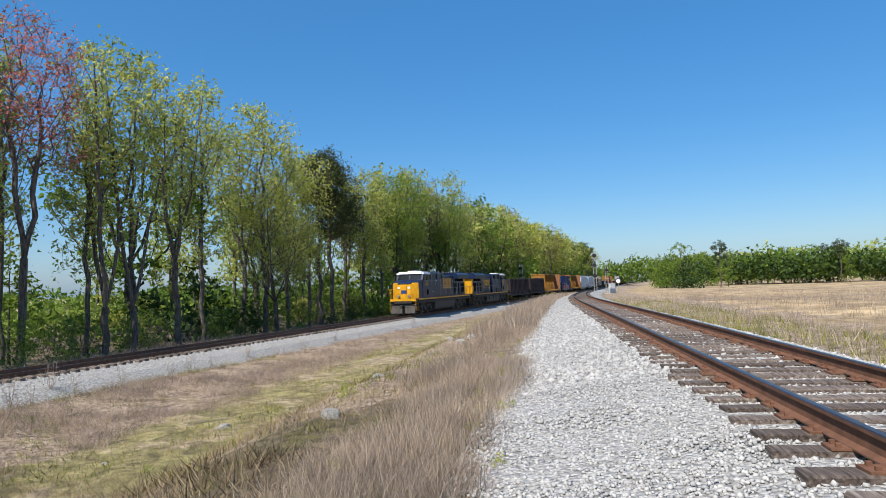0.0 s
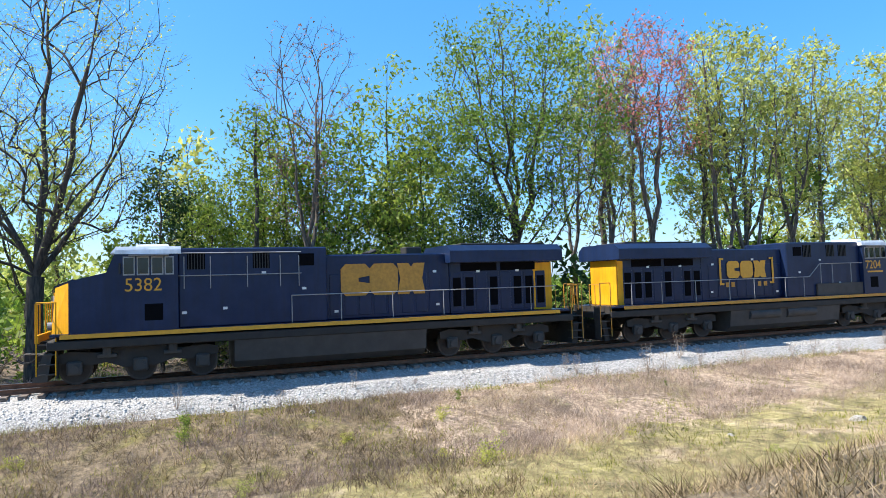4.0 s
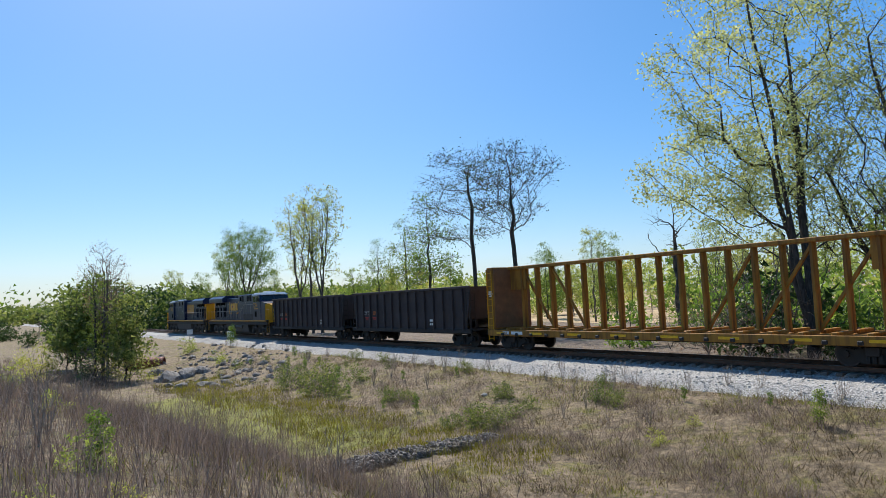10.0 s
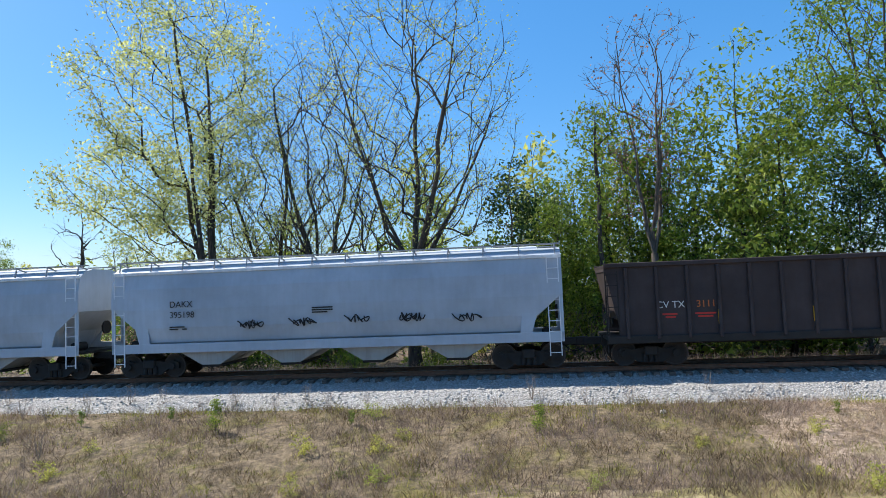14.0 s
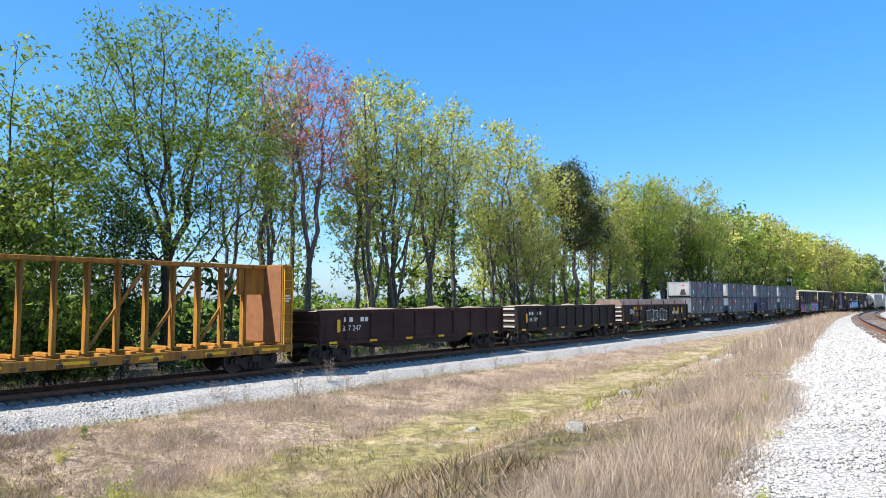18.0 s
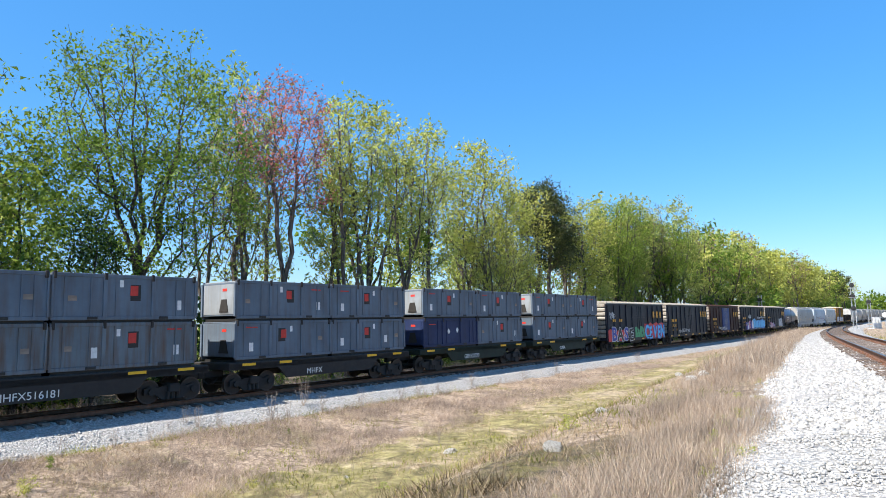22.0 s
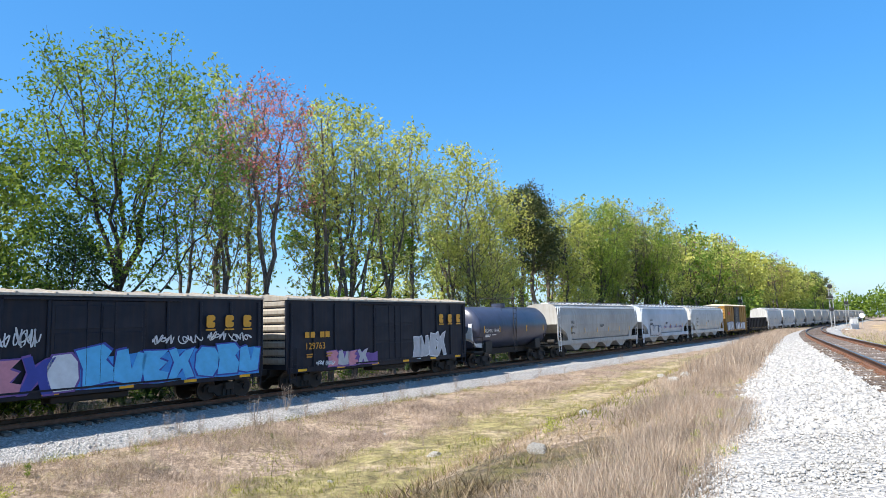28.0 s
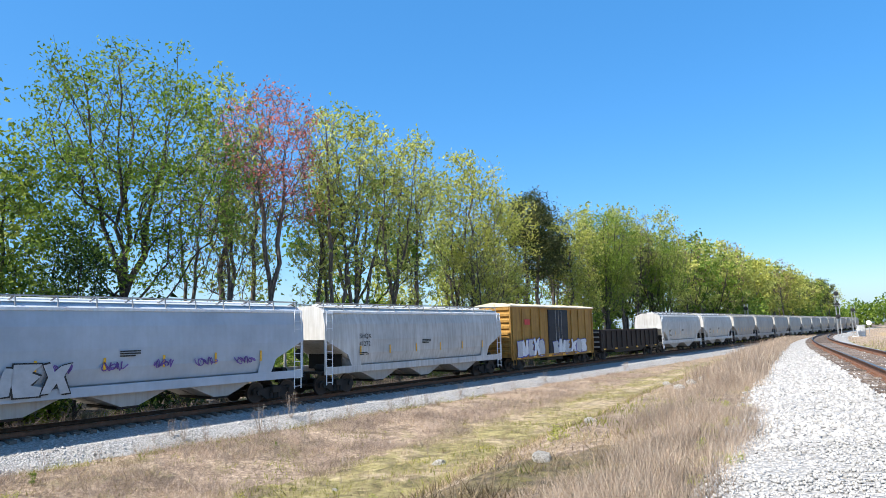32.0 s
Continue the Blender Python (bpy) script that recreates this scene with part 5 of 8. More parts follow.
for _i in range(20):
    rod(_cor, (0, 0.56 * math.cos(2 * math.pi * _i / 20), 0.56 * math.sin(2 * math.pi * _i / 20)), (0, 0.56 * math.cos(2 * math.pi * (_i + 1) / 20), 0.56 * math.sin(2 * math.pi * (_i + 1) / 20)), 0.035, 0.035, 4, False)
_cor = mesh_of("pipe_ring", _cor, M_CULVERT)
for _i in range(6):
    shared_ob = new("pipe_ring", _cor)
    shared_ob.parent = _cul
    shared_ob.location = (-1.55 + _i * 0.62, 0, 0)
# low ridge of grey gravel in the ditch
_pts = []
for _i in range(5200):
    _k = _dr.random()
    _s1, _n1 = on_ground(134.8 - 12.4 * _k, -13.6 + 1.7 * _k) if _i % 40 == 0 else (_s1, _n1)
    if _i % 40 == 0:
        _cs, _cn = _s1, _n1
    _w = _dr.gauss(0, 0.22)
    _pp = world_at(_cs + _dr.uniform(-0.5, 0.5), _cn + _w, 0)
    _pts.append((_pp.x, _pp.y, ground(_cs, _cn) + 0.02 + 0.22 * math.exp(-(_w / 0.25) ** 2) * _dr.random()))
stones("gravel_ridge", _pts, 0.055, M_ROCK, "low ridge of grey gravel across the ditch", 15)

M_STRAWBARK = bark_material("pale_dead_stems", (0.20, 0.155, 0.12), (0.42, 0.34, 0.27))
# shrubs and saplings on the banks
tree_kind("shrub1", M_BARK, M_LEAF_OLIVE, "shrub", "low olive-green shrub among dead stems on the bank", "shrub", seed=91, H=6, r=0.08, env=MOUND, tips=80, stems=4, spread=0.3, fork=0.03, rise=0.7, leaves=10, size=0.24, spray=0.5, twigs=3, side=3, twig_r=0.02)
tree_kind("shrub2", M_BARK_DARK, M_LEAF_YELLOW, "weed_clump", "small bright yellow-green weed clump", "weed", seed=92, H=6, r=0.08, env=MOUND, tips=26, stems=4, spread=0.3, fork=0.03, rise=0.8, leaves=26, size=0.32, spray=0.7, twigs=0, side=3)
tree_kind("weed1", M_STRAWBARK, M_LEAF_RUST, "dead_weed", "thin grey dead weed at the ballast's edge", "weed", seed=93, H=4.5, r=0.09, env=[(0, 0, 0.7, 0.3, 0.3), (0, 0, 0.4, 0.2, 0.3)], tips=24, stems=5, spread=0.22, fork=0.02, rise=1.0, leaves=3, size=0.06, spray=0.25, twigs=3, side=3, twig_r=0.012)
tree_kind("sapling1", M_BARK, M_LEAF_GREEN, "sapling", "thin sapling with a few green leaves on the bank", "sapling", seed=94, H=6, r=0.06, env=[(0, 0, 0.6, 0.18, 0.4)], tips=60, fork=0.15, rise=0.8, leaves=16, size=0.16, spray=0.3, twigs=1, side=3)
for _k, _az, _el, _h in [
        ("sapling1", 97.6, -10.6, 1.1), ("weed1", 66.6, -11.6, 0.9), ("sapling1", 71.0, -12.2, 0.9), ("shrub2", 84.6, -13.2, 0.5), ("shrub2", 84.8, -15.6, 0.45), ("shrub2", 92.0, -15.8, 0.4), ("shrub2", 82.5, -12.2, 0.4), ("shrub1", 88.0, -15.0, 0.3),
        ("shrub1", 137.2, -7.4, 1.7), ("shrub1", 138.8, -6.8, 1.5), ("shrub1", 135.8, -7.4, 1.4), ("shrub1", 139.6, -6.2, 1.3), ("shrub1", 136.6, -6.2, 1.4), ("shrub1", 134.0, -6.6, 1.2), ("weed1", 132.5, -7, 1.3), ("weed1", 131, -6.4, 1.2), ("weed1", 128, -7.5, 1.2), ("weed1", 126.5, -6.2, 1.4), ("weed1", 125, -6.0, 1.3), ("shrub1", 121.8, -8.6, 0.9), ("shrub1", 119.6, -9.6, 0.7), ("shrub1", 126.2, -10.9, 0.8), ("shrub1", 130.4, -8.4, 0.7), ("shrub1", 123.4, -10.8, 1.1), ("shrub1", 122.2, -10.9, 0.9), ("shrub1", 124.6, -10.4, 0.8), ("shrub1", 121.2, -10.2, 0.8),
        ("shrub2", 154.3, -11.5, 0.55), ("shrub2", 151.8, -14.5, 0.3), ("shrub2", 158, -14, 0.3), ("sapling1", 153.6, -11.2, 0.75), ("shrub2", 147.2, -3.4, 1.6), ("shrub2", 144.9, -4.4, 1.2), ("sapling1", 143.9, -3.1, 2.2),
        ("weed1", 40.5, -10.5, 0.7), ("weed1", 35.5, -10.2, 0.7), ("weed1", 29.5, -8.8, 0.8), ("weed1", 30.5, -7.0, 1.3), ("weed1", 33, -7.8, 1.2), ("shrub2", 9.5, -15.2, 0.16), ("shrub2", -4.2, -15.6, 0.2), ("shrub2", 45, -13, 0.25), ("shrub2", 50.2, -14.5, 0.3), ("shrub2", 24, -13.5, 0.25), ("shrub2", 8.5, -9.0, 0.3)]:
    _s1, _n1 = on_ground(_az, _el)
    tree(_k, _s1, _n1, _h, group="small plants on the banks")
for _i in range(110):
    _s1 = _dr.uniform(13, 52)
    tree(_dr.choice(["shrub1", "weed1", "weed1", "sapling1", "weed1"]), _s1, _dr.uniform(3.8, 11.0), _dr.uniform(0.35, 1.0), group="undergrowth on the bank")
for _i in range(26):
    _s1 = _dr.uniform(-22, 16)
    tree(_dr.choice(["sapling1", "shrub2", "weed1"]), _s1, _dr.uniform(4.2, 12.0), _dr.uniform(0.25, 0.6), group="small plants on the banks")
for _i in range(80):
    _s1 = _dr.gauss(0, 32)
    tree("weed1", _s1, 3.15 + _dr.uniform(-0.35, 0.9), _dr.uniform(0.35, 0.95), group="dead weeds along the ballast")
for _i in range(40):
    _s1 = -6 - abs(_dr.gauss(0, 26))
    tree("shrub2", _s1, near_n(_s1) - 3.65 + _dr.uniform(-0.5, 0.25), _dr.uniform(0.08, 0.24), group="small plants at the ballast's edge")
for _i in range(40):
    _s1 = 11 + abs(_dr.gauss(0, 16))
    tree(_dr.choice(["weed1"] * 7 + ["shrub2"]), _s1, near_n(_s1) - _dr.uniform(5, 12), _dr.uniform(0.5, 1.2), group="weeds on the near bank")

# ---- signals at the far junction ----
def signal_mast(az, n, height, heads, label):
    s = at_az(az, n)
    p = world_at(s, n, ground(s, n))
    e = thing("signal_mast", label, "railway signal", "signals at the junction")
    e.matrix_basis = pose(p.x, p.y, p.z, 0, 0, HEAD_MAIN)
    bm = bmesh.new()
    for y in (-0.28, 0.28):
        for x in (-0.28, 0.28):
            rod(bm, (x, y, 0), (x, y, height), 0.05, 0.05, 5)
    for i in range(int(height / 0.8)):
        z = i * 0.8
        rod(bm, (-0.28, -0.28, z), (0.28, -0.28, z + 0.8), 0.03, 0.03, 4)
        rod(bm, (0.28, 0.28, z), (-0.28, 0.28, z + 0.8), 0.03, 0.03, 4)
    part("lattice_mast", bm, M_GALV, e)
    bm = bmesh.new()
    box(bm, -0.6, 0.6, -0.6, 0.6, -0.3, 0.15, 0.03)
    part("footing", bm, M_CASE, e)
    for z in heads:
        bm = bmesh.new()
        rod(bm, (0.34, 0, z), (0.42, 0, z), 0.42, 0.42, 18)
        box(bm, 0.1, 0.36, -0.18, 0.18, z - 0.3, z + 0.3, 0.03)
        h = part("signal_head", bm, M_BLACK_SIGNAL, e, "black round signal head")
        bm = bmesh.new()
        rod(bm, (0.42, 0, z + 0.1), (0.62, 0, z + 0.1), 0.12, 0.13, 10)
        part("visor", bm, M_BLACK_SIGNAL, h)
    for z in (height - 1.2, height - 2.8):
        bm = bmesh.new()
        box(bm, -0.5, 0.5, -0.7, 0.7, z - 0.04, z, 0.0)
        part("service_platform", bm, M_GALV, e)
    ladder_bm = bmesh.new()
    for y in (-0.2, 0.2):
        rod(ladder_bm, (-0.4, y, 0), (-0.4, y, height), 0.025, 0.025, 4)
    for i in range(int(height / 0.4)):
        rod(ladder_bm, (-0.4, -0.2, i * 0.4), (-0.4, 0.2, i * 0.4), 0.02, 0.02, 4)
    part("ladder", ladder_bm, M_GALV, e)


M_BLACK_SIGNAL = plain("black_signal_enamel", (0.02, 0.02, 0.02), 0.5)
signal_mast(-6.6, -4.2, 7.8, (6.9, 5.4), "grey lattice signal mast with black heads behind the train")
signal_mast(-12.75, 11.6, 8.6, (8.0, 6.0, 3.8), "tall grey lattice signal mast beside the siding")
signal_mast(-13.7, 12.2, 6.4, (5.6,), "short grey signal mast beside the siding")
_s1 = at_az(-14.1, 13.0)
_pp = world_at(_s1, 13.0, ground(_s1, 13.0))
_case = thing("signal_case", "silver signal equipment case on legs", "equipment case")
_case.matrix_basis = pose(_pp.x, _pp.y, _pp.z, 0, 0, HEAD_MAIN)
for _nm, _args in (("cabinet", (-1.1, 1.1, -0.7, 0.7, 0.25, 2.3, 0.03)), ("roof", (-1.2, 1.2, -0.8, 0.8, 2.3, 2.42, 0.02)), ("door", (-0.5, 0.5, 0.7, 0.74, 0.35, 2.2, 0.01)), ("base", (-1.1, 1.1, -0.7, 0.7, -0.2, 0.25, 0.0))):
    _bm = bmesh.new()
    box(_bm, *_args)
    part(_nm, _bm, M_CASE, _case)
_s1 = at_az(-14.6, 13.6)
_pp = world_at(_s1, 13.6, ground(_s1, 13.6))
_disc = thing("round_sign", "white round marker disc on a post", "sign")
_disc.matrix_basis = pose(_pp.x, _pp.y, _pp.z, 0, 0, HEAD_MAIN)
_bm = bmesh.new()
rod(_bm, (0, 0, 0), (0, 0, 3.4), 0.06, 0.06, 8)
part("post", _bm, M_GALV, _disc)
_bm = bmesh.new()
rod(_bm, (0.06, 0, 3.0), (0.12, 0, 3.0), 0.55, 0.55, 24)
part("disc", _bm, M_SIGN, _disc)
# small white track signs
for _az in (144.0, 147.1):
    _s1 = at_az(_az, 3.3)
    _pp = world_at(_s1, 3.3, ground(_s1, 3.3))
    _e = thing("track_sign", "small white square sign on a short post", "sign", "track signs")
    _e.matrix_basis = pose(_pp.x, _pp.y, _pp.z, 0, 0, HEAD_MAIN + 180)
    _bm = bmesh.new()
    rod(_bm, (0, 0, -0.1), (0, 0, 1.3), 0.04, 0.04, 6)
    part("post", _bm, M_GALV, _e)
    _bm = bmesh.new()
    box(_bm, 0.04, 0.06, -0.35, 0.35, 0.9, 1.5, 0.0)
    part("plate", _bm, M_SIGN, _e)


# ---- the train: materials ----
M_BLUE = paint("deep_blue_loco_paint", (0.004, 0.015, 0.054), 0.3, (0.012, 0.014, 0.02), 0.4, spec=0.25)
M_YELLOW = paint("golden_yellow_paint", (0.62, 0.30, 0.008), 0.42, (0.2, 0.1, 0.03), 0.35)
M_GOLD = plain("golden_lettering", (0.60, 0.29, 0.018), 0.5, 0, 0.12)
M_LIME = plain("pale_lime_lettering", (0.42, 0.44, 0.16), 0.55, 0, 0.2)
M_GOLD_DIRTY = plain("dirty_golden_lettering", (0.44, 0.21, 0.025), 0.55, 0, 0.25)
M_WHITE = paint("white_roof_paint", (0.72, 0.74, 0.76), 0.45, (0.25, 0.23, 0.2), 0.25)
M_BLACK = plain("grimy_black_steel", (0.016, 0.015, 0.014), 0.65, 0.0, 0.35, 3)
M_GRIME = plain("brown_grime_steel", (0.023, 0.019, 0.016), 0.8, 0.0, 0.35, 3)
M_TANKGREY = plain("dusty_grey_tank_steel", (0.046, 0.040, 0.035), 0.75, 0.0, 0.3, 2)
M_WHEEL = plain("dark_wheel_steel", (0.035, 0.028, 0.024), 0.6, 0.4, 0.3, 5)
M_TREAD = plain("worn_wheel_tread", (0.06, 0.05, 0.045), 0.5, 0.6, 0.2, 5)
M_GLASS = plain("dark_window_glass", (0.012, 0.015, 0.018), 0.06, 0.0, 0.1, 3)
M_VENT = plain("dark_louvre_opening", (0.004, 0.004, 0.005), 0.9)
M_VENT.node_tree.nodes["Principled BSDF"].inputs["Specular IOR Level"].default_value = 0.05
M_STEEL = plain("bare_grey_steel", (0.28, 0.28, 0.28), 0.5, 0.4, 0.15, 6)
M_COAL = paint("sooty_brown_hopper_paint", (0.052, 0.040, 0.040), 0.6, (0.05, 0.035, 0.028), 0.4)
M_TAN = paint("faded_ochre_beam_paint", (0.33, 0.155, 0.025), 0.6, (0.09, 0.045, 0.025), 0.9)
M_CREAM = paint("off_white_roof_paint", (0.60, 0.55, 0.42), 0.6, (0.25, 0.18, 0.10), 0.4)
M_OCHRE = paint("faded_ochre_boxcar_paint", (0.34, 0.19, 0.045), 0.6, (0.13, 0.075, 0.04), 0.6)
M_BOXBLUE = paint("faded_blue_boxcar_paint", (0.022, 0.055, 0.19), 0.5, (0.03, 0.03, 0.035), 0.45)
M_BOXDARK = paint("dark_navy_boxcar_paint", (0.012, 0.016, 0.027), 0.5, (0.05, 0.035, 0.03), 0.4)
M_BOXBROWN = paint("dark_red_brown_boxcar_paint", (0.040, 0.018, 0.016), 0.6, (0.03, 0.025, 0.022), 0.5)
M_ROOF = paint("galvanised_roof_sheet", (0.40, 0.37, 0.32), 0.5, (0.16, 0.09, 0.05), 0.5, 0.3)
M_HOPGREY = paint("pale_grey_hopper_paint", (0.42, 0.465, 0.52), 0.5, (0.26, 0.25, 0.24), 0.16, scale=0.25)
M_HOPDIRT = paint("dirty_grey_hopper_paint", (0.38, 0.37, 0.345), 0.6, (0.20, 0.165, 0.13), 0.4, scale=0.3)
M_HOPWHITE = paint("off_white_hopper_paint", (0.50, 0.50, 0.49), 0.55, (0.22, 0.18, 0.13), 0.5, scale=0.35)
M_BEIGE = paint("weathered_beige_hopper_paint", (0.38, 0.34, 0.26), 0.6, (0.15, 0.12, 0.09), 0.55, scale=0.5)
M_GONRUST = paint("rust_brown_gondola_paint", (0.038, 0.020, 0.017), 0.7, (0.07, 0.03, 0.018), 0.6)
M_GONDARK = paint("black_brown_gondola_paint", (0.022, 0.017, 0.015), 0.65, (0.06, 0.03, 0.02), 0.5)
M_TARP = paint("brown_gondola_cover", (0.20, 0.15, 0.13), 0.75, (0.07, 0.04, 0.03), 0.5)
M_CONT = paint("blue_grey_container_paint", (0.112, 0.146, 0.185), 0.55, (0.10, 0.06, 0.035), 0.45, scale=0.5)
# lighter copy of the container paint, with sunlight on the ends painted in
M_CONTSUNLIT = paint("sunlit_container_end_paint", (0.25, 0.27, 0.285), 0.5, (0.2, 0.15, 0.1), 0.35)
M_CONTRUST = paint("rust_streaked_container_paint", (0.125, 0.152, 0.172), 0.6, (0.12, 0.065, 0.035), 0.85, scale=0.5)
M_CONTBLUE = paint("navy_container_paint", (0.018, 0.03, 0.085), 0.45, (0.03, 0.03, 0.03), 0.3)
M_FLAT = paint("dark_green_flatcar_paint", (0.012, 0.022, 0.015), 0.6, (0.03, 0.025, 0.02), 0.5)
M_TANK = paint("slate_tank_paint", (0.036, 0.045, 0.082), 0.36, (0.03, 0.028, 0.026), 0.4, spec=0.5)
M_TANKWHITE = plain("white_tank_patch", (0.6, 0.6, 0.6), 0.5)
M_WHITEMARK = plain("white_stencil", (0.66, 0.66, 0.64), 0.6, 0, 0.15)
M_BLACKMARK = plain("black_stencil", (0.02, 0.02, 0.02), 0.6)
M_REDMARK = plain("red_stencil", (0.5, 0.03, 0.02), 0.6)
M_ORANGEMARK = plain("orange_stencil", (0.55, 0.14, 0.02), 0.6)
M_REFLECT = plain("amber_reflective_tape", (0.75, 0.40, 0.01), 0.35)
M_SOIL = plain("pale_soil_load", (0.24, 0.19, 0.15), 0.95, 0, 0.35, 3)
M_WOODEND = plain("plywood_bulkhead", (0.20, 0.085, 0.035), 0.7, 0, 0.25, 3)
SPRAY = {k: plain("spray_" + k, c, 0.55, 0, 0.2, 3) for k, c in {
    "white": (0.62, 0.64, 0.66), "silver": (0.42, 0.43, 0.45), "black": (0.01, 0.01, 0.012), "blue": (0.03, 0.25, 0.62), "sky": (0.08, 0.42, 0.72), "navy": (0.03, 0.05, 0.30),
    "red": (0.50, 0.03, 0.03), "pink": (0.55, 0.22, 0.28), "green": (0.04, 0.28, 0.12), "purple": (0.14, 0.07, 0.28)}.items()}


# ---- the train: small builders. x runs forward, y to the camera's side, z up from the rail ----
def bx(name, parent, material, x0, x1, y0, y1, z0, z1, bevel=0.0, label=""):
    bm = bmesh.new()
    box(bm, min(x0, x1), max(x0, x1), min(y0, y1), max(y0, y1), min(z0, z1), max(z0, z1), bevel)
    return part(name, bm, material, parent, label)


def shared(name, me, parent, x=0.0, y=0.0, z=0.0, rz=0.0, label=""):
    ob = new(name, me)
    ob.parent = parent
    ob.matrix_basis = pose(x, y, z, 0, 0, rz)
    if label:
        ob["label"] = label
    return ob


def box_mesh(name, material, w, d, h, bevel=0.0):
    bm = bmesh.new()
    box(bm, -w / 2, w / 2, -d / 2, d / 2, -h / 2, h / 2, bevel)
    return mesh_of(name, bm, material)


_letters = {}


def lettering(name, body, height, material, parent, x, y, z, label=""):
    """Writing on the camera's side; x is its first letter's edge, z its base."""
    key = (body, height, material.name)
    if key not in _letters:
        cu = bpy.data.curves.new(name, "FONT")
        cu.body, cu.size, cu.extrude = body, height * 1.4, 0.002
        ob = bpy.data.objects.new(name, cu)
        me = bpy.data.meshes.new_from_object(ob)
        bpy.data.objects.remove(ob)
        me.materials.clear()
        me.materials.append(material)
        _letters[key] = me
    ob = new(name, _letters[key])
    ob.parent = parent
    ob.matrix_basis = pose(x, y, z, 90, 0, 180)
    if label:
        ob["label"] = label
    return ob


def bars(name, parent, material, x, y, z, rows, height=0.09, label=""):
    """Unreadable writing: rows of plain bars, (x offset towards the rear, width) in each."""
    bm = bmesh.new()
    for i, row in enumerate(rows):
        for off, w in row:
            box(bm, x - off - w, x - off, y, y + 0.004, z - i * height * 1.7, z - i * height * 1.7 + height)
    return part(name, bm, material, parent, label)


def emblem(parent, x, y, z, h, material, gap=0.08, name="emblem", label="golden block emblem of three chunky shapes"):
    """Plain chunky shapes in place of the railway's mark."""
    bm = bmesh.new()
    w = h * 1.0
    c = h * 0.26
    def put(pts, dx):
        prism(bm, [(x - dx - p[0] * w, z + p[1] * h) for p in pts], "y", y, y + 0.006)
    q = 0.16
    block = [(q, 0), (1 - q, 0), (1, q), (1, 1 - q), (1 - q, 1), (q, 1), (0, 1 - q), (0, q)]
    shapes = [block[:3] + [(1, 0.38), (0.6, 0.44), (0.6, 0.56), (1, 0.62)] + block[3:], block,
              [(0, 0), (0.4, 0), (0.5, 0.12), (0.6, 0), (1, 0), (0.9, 0.5), (1, 1), (0.6, 1), (0.5, 0.88), (0.4, 1), (0, 1), (0.1, 0.5)]]
    for i, pts in enumerate(shapes):
        put(pts, i * (w + gap))
    return part(name, bm, material, parent, label)


def spaced_marks(parent, x, y, z, h, material, step):
    """The railway's three initials on the boxcars, as plain underlined blocks."""
    for i in range(3):
        bm = bmesh.new()
        x0 = x - i * step
        pts = [(0.14, 0), (0.66, 0), (0.8, 0.14), (0.8, 0.40), (0.58, 0.46), (0.58, 0.54), (0.8, 0.60), (0.8, 0.86), (0.66, 1), (0.14, 1), (0, 0.86), (0, 0.14)]
        prism(bm, [(x0 - p[0] * h, z + p[1] * h) for p in pts], "y", y, y + 0.006)
        box(bm, x0 - 0.85 * h, x0 + 0.05 * h, y, y + 0.006, z - 0.22 * h, z - 0.10 * h)
        part("emblem_block", bm, material, parent)


# plain swollen blocks for graffiti that cannot be read
BLOCKS = [
    [(0.05, 0), (0.6, 0.02), (0.66, 0.3), (0.52, 0.45), (0.66, 0.62), (0.5, 0.8), (0.0, 0.76), (0.1, 0.4)],
    [(0, 0.05), (0.3, 0), (0.62, 0.06), (0.68, 0.7), (0.45, 0.72), (0.36, 0.35), (0.26, 0.78), (0.02, 0.7)],
    [(0.08, 0), (0.62, 0), (0.68, 0.22), (0.4, 0.3), (0.64, 0.46), (0.42, 0.56), (0.66, 0.78), (0.06, 0.8), (0, 0.4)],
    [(0, 0), (0.22, 0.02), (0.33, 0.3), (0.45, 0), (0.7, 0.03), (0.5, 0.42), (0.68, 0.8), (0.4, 0.72), (0.3, 0.55), (0.2, 0.8), (0, 0.74), (0.15, 0.4)],
    [(0.15, 0), (0.55, 0), (0.68, 0.25), (0.66, 0.6), (0.5, 0.8), (0.14, 0.78), (0, 0.55), (0.02, 0.2)]]


